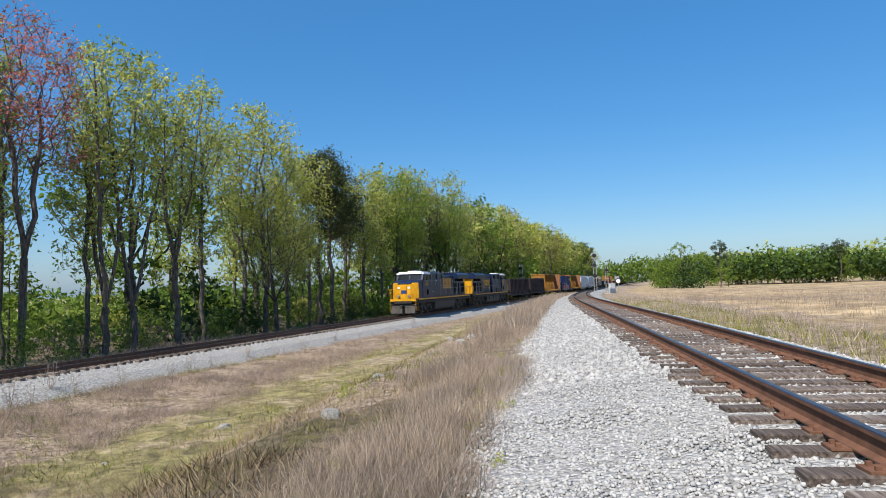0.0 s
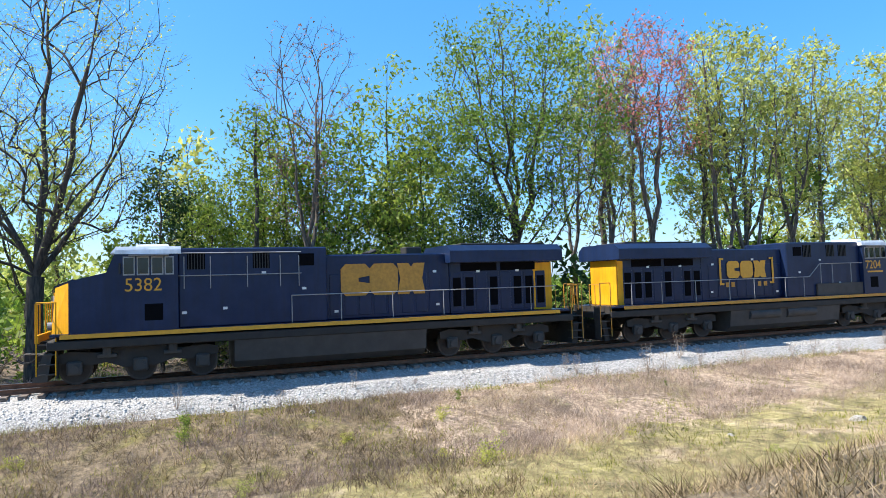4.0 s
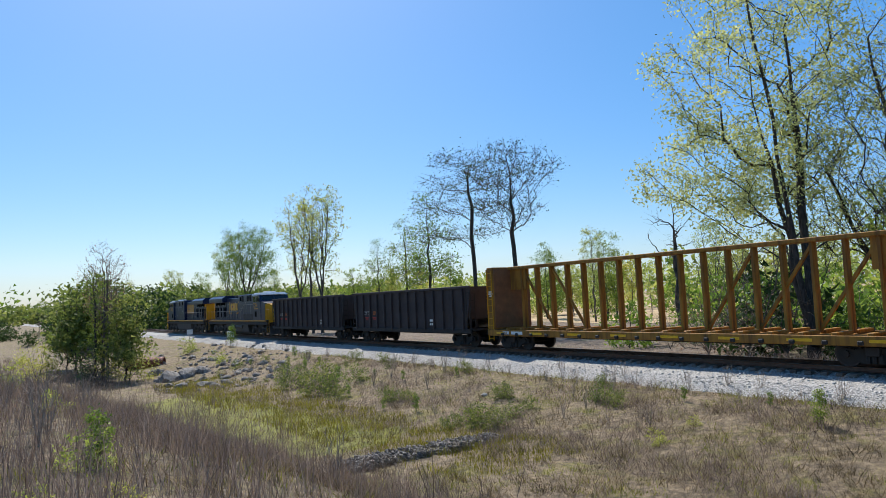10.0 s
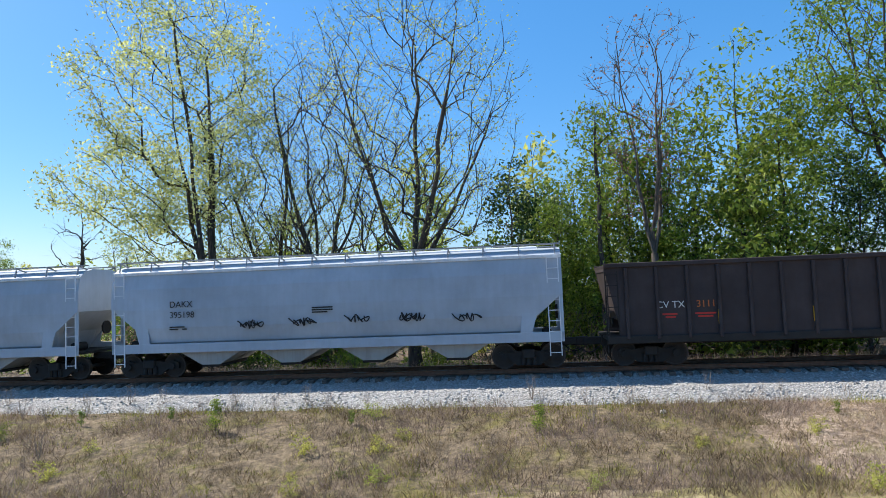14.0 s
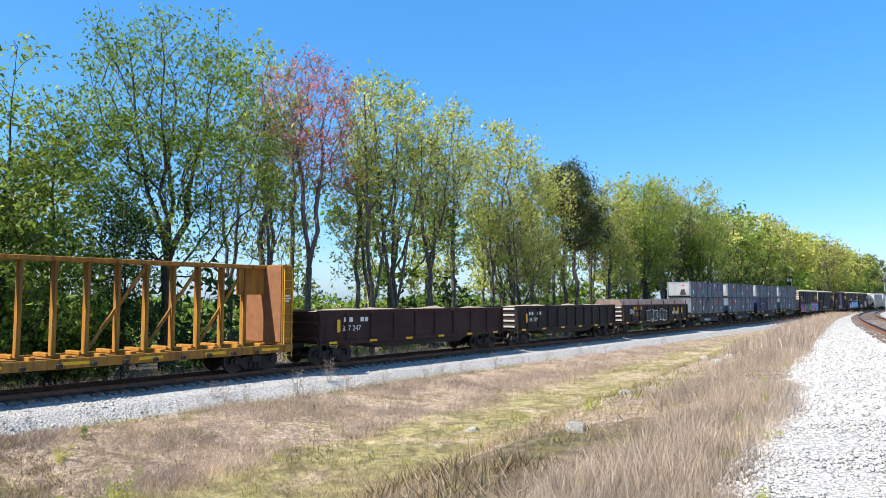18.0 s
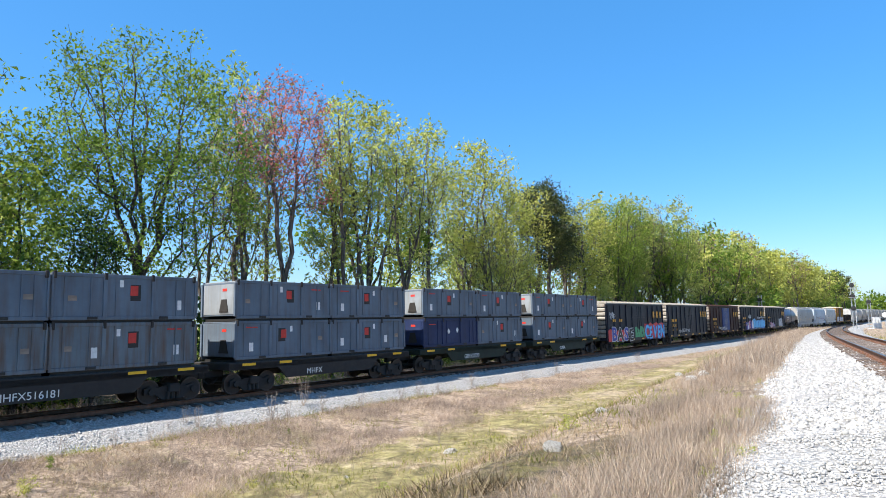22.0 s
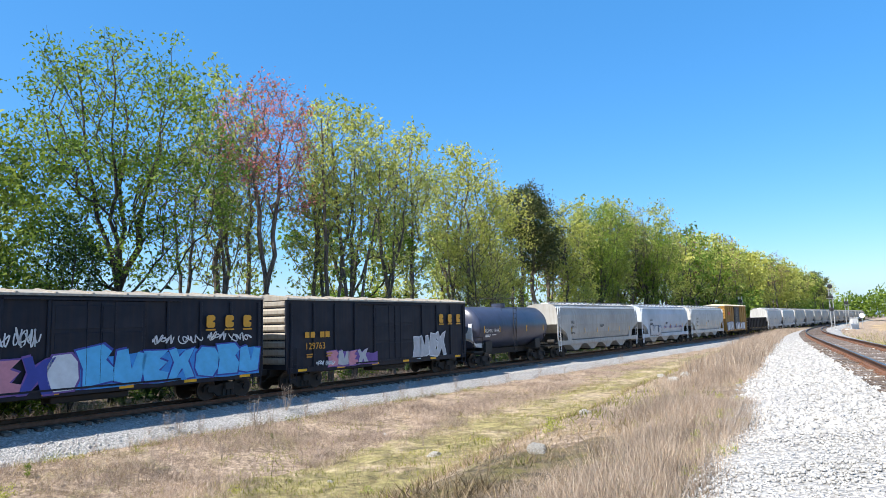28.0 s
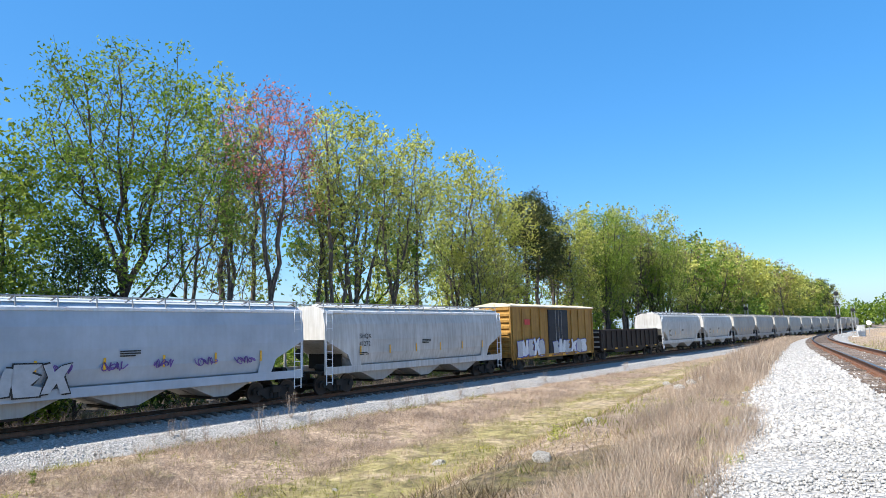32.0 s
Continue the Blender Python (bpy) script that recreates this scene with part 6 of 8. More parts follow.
def graffiti(parent, x0, x1, y, z0, z1, fills, edge, seed, word="", back=None):
    """Spray-painted swollen letters with an outline, each letter its own part; x0 is the front edge."""
    rng = random.Random(seed)
    h, n = z1 - z0, len(word)
    w = (x0 - x1) / n
    if back:
        bm = bmesh.new()
        pts = []
        for i in range(24):
            t = 2 * math.pi * i / 24
            k = 1 / max(abs(math.cos(t)), abs(math.sin(t))) ** 0.8 * rng.uniform(0.92, 1.12)
            pts.append(((x0 + x1) / 2 + math.cos(t) * (x0 - x1) * 0.5 * k, (z0 + z1) / 2 + math.sin(t) * h * 0.56 * k))
        prism(bm, pts, "y", y, y + 0.003)
        part("graffiti_cloud", bm, SPRAY[back], parent, "spray-painted " + back + " cloud behind the graffiti")
    for i, ch in enumerate(word):
        tilt, sc = rng.uniform(-9, 9), rng.uniform(0.92, 1.12)
        base = None
        for layer, (off, colour) in enumerate(((0.075, edge), (0.030, fills[i % len(fills)]))):
            if ch == "#":
                bm = bmesh.new()
                pts = BLOCKS[i % len(BLOCKS)]
                o = off * 0.9
                cxy = (sum(p[0] for p in pts) / len(pts), sum(p[1] for p in pts) / len(pts))
                prism(bm, [(p[0] - 0.33 + o * (1 if p[0] > cxy[0] else -1), p[1] + o * (1 if p[1] > cxy[1] else -1)) for p in pts], "z", -0.002, 0.002)
                me = mesh_of("graffiti_letter", bm, None)
            else:
                cu = bpy.data.curves.new("graffiti_letter", "FONT")
            if ch != "#":
                cu.body, cu.size, cu.offset, cu.extrude, cu.align_x, cu.resolution_u = ch, 1.0, off, 0.002, "CENTER", 3
                tmp = bpy.data.objects.new("graffiti_letter", cu)
                me = bpy.data.meshes.new_from_object(tmp)
                bpy.data.objects.remove(tmp)
            me.materials.clear()
            me.materials.append(SPRAY[colour])
            ob = new("graffiti_letter" if layer == 0 else "letter_fill", me)
            if layer == 0:
                ob.parent = parent
                ob.matrix_basis = pose(x0 - (i + 0.5) * w, y + 0.005, z0 + rng.uniform(-0.04, 0.06) * h, 90, 0, 180) @ pose(0, 0, 0, 0, 0, tilt) @ Matrix.Diagonal((w * 1.45 * sc, h * 1.32 * sc, 1, 1))
                ob["label"] = "spray-painted " + fills[i % len(fills)] + " graffiti letter outlined in " + edge
                base = ob
            else:
                ob.parent = base
                ob.location = (0, 0, 0.004)


def tag_scrawl(parent, x0, x1, y, z0, z1, colour, seed, n=5):
    """Thin looping spray-paint tags."""
    rng = random.Random(seed)
    w, hz = (x0 - x1) / n, (z1 - z0) * 0.5
    for i in range(n):
        bm = bmesh.new()
        ph, strokes = rng.uniform(0, 6.28), rng.choice((4, 5, 6))
        half, mid = min(w * 0.40, hz * 1.5), (z0 + z1) / 2 + rng.uniform(-0.2, 0.2) * hz
        cx, last = x0 - (i + 0.5) * w, None
        way = []
        for k in range(12 * strokes):
            t, a = k / (12 * strokes - 1), 6.28 * k / 12
            way.append((cx + half * (1 - 2 * t) + half * 0.42 * math.sin(a + ph) * (0.6 + 0.4 * math.sin(t * 7 + ph)), mid + hz * (0.42 + 0.2 * math.sin(t * 11 + ph)) * math.cos(a * (1 + 0.5 * (k // 12 % 2)))))
        for a, b in zip(way, way[1:]):
            d = math.hypot(b[0] - a[0], b[1] - a[1]) or 1
            u, v = 0.024 * (a[1] - b[1]) / d, 0.024 * (b[0] - a[0]) / d
            pair = [bm.verts.new((b[0] + g * u, y + 0.004, b[1] + g * v)) for g in (1, -1)]
            if last:
                bm.faces.new((last[0], last[1], pair[1], pair[0]))
            last = pair
        part("spray_tag", bm, SPRAY[colour], parent)


def make_truck():
    """Three-piece freight truck: frame mesh, wheel mesh."""
    bm = bmesh.new()
    for y in (-1.02, 0.90):
        out = [(-1.15, 0.36), (-1.15, 0.58), (-0.92, 0.68), (-0.62, 0.60), (-0.30, 0.66), (0.30, 0.66), (0.62, 0.60), (0.92, 0.68), (1.15, 0.58), (1.15, 0.36), (0.72, 0.36), (0.42, 0.14), (-0.42, 0.14), (-0.72, 0.36)]
        prism(bm, out, "y", y, y + 0.12)
    box(bm, -0.22, 0.22, -1.2, 1.2, 0.40, 0.72, 0.03)
    for y in (-1.05, 1.05):
        for x in (-0.2, 0, 0.2):
            rod(bm, (x, y, 0.16), (x, y, 0.45), 0.085, 0.085, 7)
        for x in (-0.89, 0.89):
            disc_y(bm, x, 0.457, y - 0.07, y + 0.07, 0.13, 8)
    frame_me = mesh_of("truck_frame", bm, M_GRIME)
    bm = bmesh.new()
    for y0, y1 in ((0.70, 0.84), (-0.84, -0.70)):
        disc_y(bm, 0, 0, y0, y1, 0.457, 20, 1)
        disc_y(bm, 0, 0, y0 - 0.012, y1 + 0.012, 0.40, 18, 0)
    rod(bm, (0, -0.9, 0), (0, 0.9, 0), 0.08, 0.08, 8)
    wheel_me = mesh_of("wheelset", bm, [M_WHEEL, M_TREAD])
    bm = bmesh.new()
    box(bm, -0.35, 0.55, -0.13, 0.13, -0.14, 0.14, 0.03)
    box(bm, 0.45, 0.72, -0.17, 0.12, -0.16, 0.16, 0.04)
    coup = mesh_of("coupler", bm, M_GRIME)
    bm = bmesh.new()
    p = Vector((0, 0.35, 0.0))
    for i in range(6):
        q = Vector((i * 0.11 + 0.11, 0.35, -0.24 * math.sin(math.pi * (i + 1) / 7)))
        rod(bm, p, q, 0.022, 0.022, 5)
        p = q
    hose = mesh_of("air_hose", bm, M_BLACK)
    return frame_me, wheel_me, coup, hose


TRUCK_ME, WHEEL_ME, COUPLER_ME, HOSE_ME = make_truck()


def running_gear(car, L, inset):
    """Two trucks, couplers and hoses. inset: from the coupler face to the truck's centre."""
    for sx in (1, -1):
        x = sx * (L / 2 - inset)
        tr = shared("truck", TRUCK_ME, car, x)
        for ax in (-0.89, 0.89):
            shared("wheelset", WHEEL_ME, tr, ax, 0, 0.457)
        shared("coupler", COUPLER_ME, car, sx * (L / 2 - 0.68), 0, 0.88, 0 if sx > 0 else 180)
        shared("air_hose", HOSE_ME, car, sx * (L / 2 - 0.62), 0, 0.72, 0 if sx > 0 else 180)


def ladder(parent, x, y, z0, z1, w=0.42, material=None, along_y=False, name="ladder"):
    bm = bmesh.new()
    n = max(2, int((z1 - z0) / 0.38))
    def P(a, z):
        return (x, y + a, z) if along_y else (x + a, y, z)
    rod(bm, P(-w / 2, z0), P(-w / 2, z1), 0.025, 0.025, 4)
    rod(bm, P(w / 2, z0), P(w / 2, z1), 0.025, 0.025, 4)
    for i in range(n + 1):
        z = z0 + (z1 - z0) * (i + 0.3) / (n + 0.6)
        rod(bm, P(-w / 2, z), P(w / 2, z), 0.02, 0.02, 4)
    return part(name, bm, material or M_GRIME, parent)


def tapes(car, L, y, z, xs, w=0.5):
    me = box_mesh("reflective_tape", M_REFLECT, w, 0.006, 0.11)
    for x in xs:
        shared("reflective_tape", me, car, x, y + 0.004, z)


GROUP = "cars of the freight train"


def freight(name, label, category="railcar"):
    return thing(name, label, category, GROUP)


# ---- locomotives ----
def locomotive(L, cab_first, number, bracketed):
    sg = 1 if cab_first else -1
    half = L / 2

    def X(v):
        return sg * (half - v)

    car = thing("locomotive", "deep blue diesel locomotive with golden stripe and " + ("yellow nose" if cab_first else "white cab roof"), "locomotive", GROUP)
    bx("underframe", car, M_GRIME, X(0.9), X(L - 1.0), -1.5, 1.5, 1.18, 1.46, 0.03)
    for y in (-1.53, 1.50):
        bx("sill_stripe", car, M_GOLD if cab_first else M_GOLD_DIRTY, X(1.3), X(L - 1.7), y, y + 0.03, 1.52, 1.66, 0, "golden stripe along the sill")
    bx("walkway", car, M_BLUE, X(1.0), X(L - 1.2), -1.5, 1.5, 1.60, 1.68)
    # nose and cab
    bm = bmesh.new()
    prism(bm, [(X(1.55), 1.66), (X(1.55), 3.36), (X(2.75), 3.62), (X(2.75), 1.66)], "y", -1.46, 1.46)
    part("nose", bm, M_BLUE, car)
    bm = bmesh.new()
    lo = [bm.verts.new(q) for q in ((X(0.95), -0.8, 1.66), (X(0.95), 0.8, 1.66), (X(1.55), 1.45, 1.66), (X(1.55), -1.45, 1.66))]
    hi = [bm.verts.new(q) for q in ((X(1.05), -0.72, 3.16), (X(1.05), 0.72, 3.16), (X(1.55), 1.4, 3.3), (X(1.55), -1.4, 3.3))]
    for q in [lo[::-1], hi] + [(lo[i], lo[(i + 1) % 4], hi[(i + 1) % 4], hi[i]) for i in range(4)]:
        bm.faces.new(q)
    bmesh.ops.recalc_face_normals(bm, faces=bm.faces)
    nose_face = part("nose_face", bm, M_YELLOW, car, "golden yellow nose with chamfered sides")
    bm = bmesh.new()
    prism(bm, [(X(1.02), 3.165), (X(1.02), 3.23), (X(1.6), 3.44), (X(1.6), 3.31)], "y", -0.72, 0.72)
    part("nose_top", bm, M_BLUE, car)
    for y in (-0.5, 0.5):
        bx("number_board", car, M_WHITEMARK, X(0.97), X(1.03), y * 1.1 - 0.14, y * 1.1 + 0.14, 2.7, 2.9)
        bm = bmesh.new()
        rod(bm, (X(0.8), y * 1.2, 1.92), (X(0.95), y * 1.2, 1.92), 0.13, 0.13, 12)
        part("ditch_light", bm, M_STEEL, car)
    bx("nose_door", car, M_YELLOW, X(0.935), X(1.03), -0.3, 0.3, 1.75, 3.0, 0.02)
    bx("nose_emblem", car, M_BOXBLUE, X(0.92), X(0.936), -0.3, 0.3, 2.2, 2.55, 0, "plain blue emblem on the nose")
    bm = bmesh.new()
    prism(bm, [(X(2.700), 1.66), (X(2.700), 3.6), (X(3.000), 4.32), (X(5.000), 4.32), (X(5.000), 1.66)], "y", -1.5, 1.5)
    part("cab", bm, M_BLUE, car)
    bm = bmesh.new()
    prism(bm, [(X(2.800), 4.24), (X(3.000), 4.46), (X(5.100), 4.46), (X(5.100), 4.3)], "y", -1.3, 1.3)
    prism(bm, [(X(2.950), 4.2), (X(3.000), 4.34), (X(5.100), 4.34), (X(5.100), 4.2)], "y", -1.54, 1.54)
    part("cab_roof", bm, M_WHITE, car, "white painted cab roof")
    bx("air_conditioner", car, M_WHITE, X(3.600), X(4.700), -0.5, 0.5, 4.46, 4.58, 0.03)
    for y in (-1.3, 0.06):
        bm = bmesh.new()
        ex = 0.012
        prism(bm, [(X(2.705 - ex), 3.66), (X(2.960 - ex), 4.2), (X(3.020 - ex), 4.2), (X(2.765 - ex), 3.66)], "y", y, y + 1.24)
        part("windshield", bm, M_GLASS, car, "dark cab windshield")
    for x0, x1 in ((3.22, 3.6), (3.66, 4.06), (4.12, 4.52), (4.56, 4.86)):
        w = bx("side_window", car, M_STEEL, X(x0), X(x1), 1.5, 1.515, 3.5, 4.12)
        bx("pane", w, M_GLASS, X(x0 + 0.04), X(x1 - 0.04), 1.514, 1.522, 3.55, 4.07)
    bx("sun_visor", car, M_STEEL, X(3.400), X(4.700), 1.5, 1.78, 4.14, 4.17)
    bx("mirror", car, M_BLACK, X(3.100), X(3.160), 1.52, 1.72, 3.55, 3.9)
    bx("side_vent", car, M_VENT, X(3.900), X(4.500), 1.5, 1.506, 2.0, 2.55)
    lettering("number", number, 0.44, M_GOLD, car, 0, 1.508, 2.98).location.x = (X(3.250) if sg > 0 else X(4.850))
    if not cab_first:
        bx("lightning_stripe", car, M_GOLD, X(3.500), X(4.700), 1.502, 1.507, 2.78, 2.86)
    # long hood
    bx("hood_front", car, M_BLUE, X(5.0), X(10.4), -1.0 if sg > 0 else -1.3, 1.3, 1.68, 4.4, 0.05)
    bx("engine_hood", car, M_BLUE, X(10.4), X(15.7), -0.95, 0.98, 1.68, 4.12, 0.05)
    bx("radiator_body", car, M_BLUE, X(15.7), X(20.6), -1.0, 1.0, 1.68, 4.0, 0.03)
    bm = bmesh.new()
    prism(bm, [(-1.55, 3.72), (-1.55, 4.18), (-1.2, 4.42), (1.2, 4.42), (1.55, 4.18), (1.55, 3.72)], "x", *sorted((X(15.5), X(20.9))))
    part("radiator_wing", bm, M_BLUE, car, "overhanging radiator housing")
    bx("radiator_top", car, M_BLACK, X(16.2), X(20.2), -1.1, 1.1, 4.42, 4.5, 0.02)
    bx("exhaust_stack", car, M_BLACK, X(14.0), X(14.7), -0.35, 0.35, 4.12, 4.42, 0.03)
    bm = bmesh.new()
    for i in range(3):
        rod(bm, (X(12.2 + i * 0.12), -0.1 + i * 0.1, 4.18), (X(12.75), -0.1 + i * 0.1, 4.30), 0.03, 0.07, 8)
    part("air_horn", bm, M_BLACK, car)
    bx("rear_face", car, M_YELLOW, X(20.6), X(20.66), -0.98, 0.98, 1.7, 3.7, 0, "golden yellow rear end panel")
    bx("rear_side_panel", car, M_YELLOW, X(19.7 if cab_first else 20.3), X(20.6), 1.0, 1.006, 1.7, 3.66, 0, "golden panel at the hood's end")
    louv = box_mesh("louvre", M_BLACK, 0.035, 0.02, 0.6)
    for x0 in (6.0, 6.9, 8.6) if not cab_first else (5.3, 7.6):
        v = bx("intake_grille", car, M_VENT, X(x0), X(x0 + 0.62), 1.3, 1.306, 3.66, 4.26)
        for i in range(6):
            shared("louvre", louv, v, X(x0 + 0.06 + i * 0.1), 1.315, 3.96)
    bx("side_hatch", car, M_VENT, X(9.3), X(9.9), 1.3, 1.306, 3.72, 4.16)
    door = box_mesh("hood_door", M_BLUE, 0.5, 0.03, 1.55, 0.012)
    dvent = box_mesh("door_vent", M_VENT, 0.36, 0.016, 1.15)
    for i in range(8):
        x = X(16.0 + i * 0.58)
        d = shared("hood_door", door, car, x, 1.005, 2.55)
        if i in (0, 1, 3, 5, 6, 7):
            shared("door_vent", dvent, d, 0, 0.02, 0)
    for i in range(8):
        shared("hood_door", door, car, X(10.8 + i * 0.6), 0.985, 2.6)
    for x0 in (16.2, 18.1):
        bx("radiator_screen", car, M_VENT, X(x0), X(x0 + 1.7), 1.0, 1.03, 3.38, 3.7)
    # brand shapes
    ex = X(11.0) if sg > 0 else X(14.1)
    if bracketed:
        emblem(car, ex, 1.03, 2.72, 0.82, M_GOLD, 0.06)
        for x, dr in ((ex + 0.42, -1), (ex - 3.05, 1)):
            bm = bmesh.new()
            box(bm, x - 0.06, x + 0.06, 1.03, 1.036, 2.4, 3.7)
            for z in (2.4, 3.6):
                box(bm, x + dr * 0.0, x + dr * 0.22, 1.03, 1.036, z, z + 0.1) if dr > 0 else box(bm, x - 0.22, x, 1.03, 1.036, z, z + 0.1)
            part("bracket_mark", bm, M_GOLD, car)
        bars("dot_marks", car, M_GOLD_DIRTY, ex + 0.1, 1.03, 2.3, [[(0, 0.22), (0.35, 0.22), (2.1, 0.22), (2.5, 0.22)]], 0.22)
    else:
        emblem(car, ex, 1.03, 2.55, 1.2, M_GOLD_DIRTY, -0.02)
    lab = box_mesh("warning_label", M_WHITEMARK, 0.16, 0.004, 0.09)
    for v, z in ((5.2, 2.2), (6.6, 2.3), (9.5, 2.9), (10.8, 2.0), (12.4, 3.6), (15.0, 3.4), (15.1, 2.1), (17.0, 3.36), (18.9, 3.36), (8.0, 3.5)):
        shared("warning_label", lab, car, X(v), 1.31 if v < 10.4 else 1.03, z)
    bx("cab_plate", car, M_WHITEMARK, X(1.75 if sg < 0 else 1.9), X(2.05 if sg < 0 else 2.2), 1.052, 1.058, 1.8, 2.05)
    # handrails: each post and the rail
    post = bmesh.new()
    rod(post, (0, 0, 0), (0, 0, 1.0), 0.02, 0.02, 5)
    post_me = mesh_of("handrail_post", post, M_STEEL)
    for v in ([9.0, 10.9, 13.0, 15.2, 17.3, 19.3] if cab_first else [9.4, 10.7, 12.8, 14.4, 16.5, 18.5, 20.2]):
        shared("handrail_post", post_me, car, X(v), 1.44, 1.66)
    bm = bmesh.new()
    rod(bm, (X(9.0), 1.44, 2.66), (X(20.6), 1.44, 2.66), 0.02, 0.02, 5)
    part("handrail", bm, M_STEEL, car)
    if not cab_first:
        bm = bmesh.new()
        rod(bm, (X(9.0), 1.44, 2.66), (X(8.2), 1.44, 3.3), 0.02, 0.02, 5)
        rod(bm, (X(8.2), 1.44, 3.3), (X(4.5), 1.44, 3.3), 0.02, 0.02, 5)
        part("upper_handrail", bm, M_STEEL, car)
        for v in (8.15, 7.3, 5.9):
            shared("handrail_post", post_me, car, X(v), 1.44, 2.3)
        bx("side_box", car, M_TANKGREY, X(4.5), X(8.4), 1.3, 1.42, 1.68, 2.3, 0.02)
    else:
        bm = bmesh.new()
        for z in (3.45, 4.22):
            rod(bm, (X(4.6), 1.36, z), (X(9.4), 1.36, z), 0.018, 0.018, 5)
        part("upper_handrail", bm, M_STEEL, car)
        pm = bmesh.new()
        rod(pm, (0, 0, 0), (0, 0, 1.1), 0.018, 0.018, 5)
        pm = mesh_of("upper_post", pm, M_STEEL)
        for v in (5.2, 6.1, 7.4, 8.6, 9.3):
            shared("upper_post", pm, car, X(v), 1.36, 3.0)
    # end platforms: steps, pilot, rails, hoses
    for e, (v0, yc) in enumerate(((0.55, M_YELLOW), (L - 1.1, M_GOLD_DIRTY))):
        for y in (-1.36, 1.0):
            st = bx("step_well", car, M_GRIME, X(v0 + 0.62), X(v0 + 0.66), y, y + 0.42, 0.3, 1.66)
            for i in range(4):
                bx("step", st, M_TANKGREY, X(v0 + 0.1), X(v0 + 0.62), y, y + 0.42, 0.42 + i * 0.31, 0.45 + i * 0.31)
        for y in (-1.42, 1.42):
            bm = bmesh.new()
            for v in (v0 + 0.05, v0 + 0.62):
                rod(bm, (X(v), y, 0.4), (X(v), y, 2.7), 0.022, 0.022, 5)
            rod(bm, (X(v0 + 0.05), y, 2.7), (X(v0 + 0.62), y, 2.7), 0.022, 0.022, 5)
            part("grab_rail", bm, yc, car, "golden grab rail at the steps")
        xe = X(v0 + (0.0 if e == 0 else 0.5))
        for y0, y1 in ((-1.3, -0.5), (0.5, 1.3)):
            bm = bmesh.new()
            for y in (y0, (y0 + y1) / 2, y1):
                rod(bm, (xe, y, 1.6), (xe, y, 2.65), 0.02, 0.02, 5)
            rod(bm, (xe, y0, 2.65), (xe, y1, 2.65), 0.02, 0.02, 5)
            part("end_rail", bm, yc, car, "golden end railing")
        bx("end_sill", car, M_GRIME if e else M_YELLOW, X(v0), X(v0 + 0.1), -1.4, 1.4, 1.42, 1.68)
        bx("platform", car, M_GRIME, X(v0), X(v0 + 0.7), -0.98, 0.98, 1.2, 1.45)
        bm = bmesh.new()
        sgn = 1 if e == 0 else -1
        prism(bm, [(X(v0 + 0.25), 1.1), (X(v0 - 0.1 * sgn), 0.2), (X(v0 + 0.35), 0.2), (X(v0 + 0.5), 1.1)], "y", -1.3, 1.3)
        part("pilot_plow", bm, M_GRIME if e else M_TANKGREY, car, "worn steel snow plow")
        for y in (-0.7, -0.45, 0.45, 0.7):
            shared("air_hose", HOSE_ME, car, X(v0), y - 0.35, 1.0, 0 if sg * sgn > 0 else 180)
        shared("coupler", COUPLER_ME, car, X(0.7 if e == 0 else L - 0.7), 0, 0.88, 0 if X(0.7 if e == 0 else L - 0.7) > 0 else 180)
    # fuel tank and air tanks
    bm = bmesh.new()
    prism(bm, [(-1.35, 0.45), (-1.45, 1.18), (1.45, 1.18), (1.35, 0.45), (1.0, 0.2), (-1.0, 0.2)], "x", *sorted((X(6.9), X(14.4))))
    part("fuel_tank", bm, M_TANKGREY, car, "dusty grey fuel tank")
    if not cab_first:
        for v in (8.7, 11.2):
            bm = bmesh.new()
            rod(bm, (X(v), 1.32, 0.95), (X(v + 2.0), 1.32, 0.95), 0.24, 0.24, 14)
            part("air_tank", bm, M_TANKGREY, car)
    # six-wheel trucks
    for vc in (3.75, 17.7):
        bm = bmesh.new()
        for y in (-1.16, 1.02):
            o = []
            for dx, z in ((-2.6, 0.75), (-2.6, 1.0), (-2.2, 1.1), (-1.3, 1.02), (-0.7, 1.15), (0.7, 1.15), (1.3, 1.02), (2.2, 1.1), (2.6, 1.0), (2.6, 0.75), (1.6, 0.62), (1.1, 0.7), (0.5, 0.5), (-0.5, 0.5), (-1.1, 0.7), (-1.6, 0.62)):
                o.append((X(vc) + dx, z))
            prism(bm, o, "y", y, y + 0.14)
        tr = part("truck", bm, M_GRIME, car)
        for dx in (-2.06, 0, 2.06):
            bm = bmesh.new()
            for y0, y1 in ((0.70, 0.84), (-0.84, -0.70)):
                disc_y(bm, 0, 0, y0, y1, 0.53, 22, 1)
                disc_y(bm, 0, 0, y0 - 0.012, y1 + 0.012, 0.46, 18, 0)
            rod(bm, (0, -0.9, 0), (0, 0.9, 0), 0.1, 0.1, 8)
            w = part("wheelset", bm, [M_WHEEL, M_TREAD], tr)
            w.location = (X(vc) + dx, 0, 0.53)
            bm = bmesh.new()
            box(bm, -0.24, 0.24, 1.06, 1.28, 0.34, 0.78, 0.05)
            disc_y(bm, 0, 0.53, 1.1, 1.34, 0.15, 10)
            jb = part("journal_box", bm, M_TANKGREY, tr)
            jb.location = (X(vc) + dx, 0, 0)
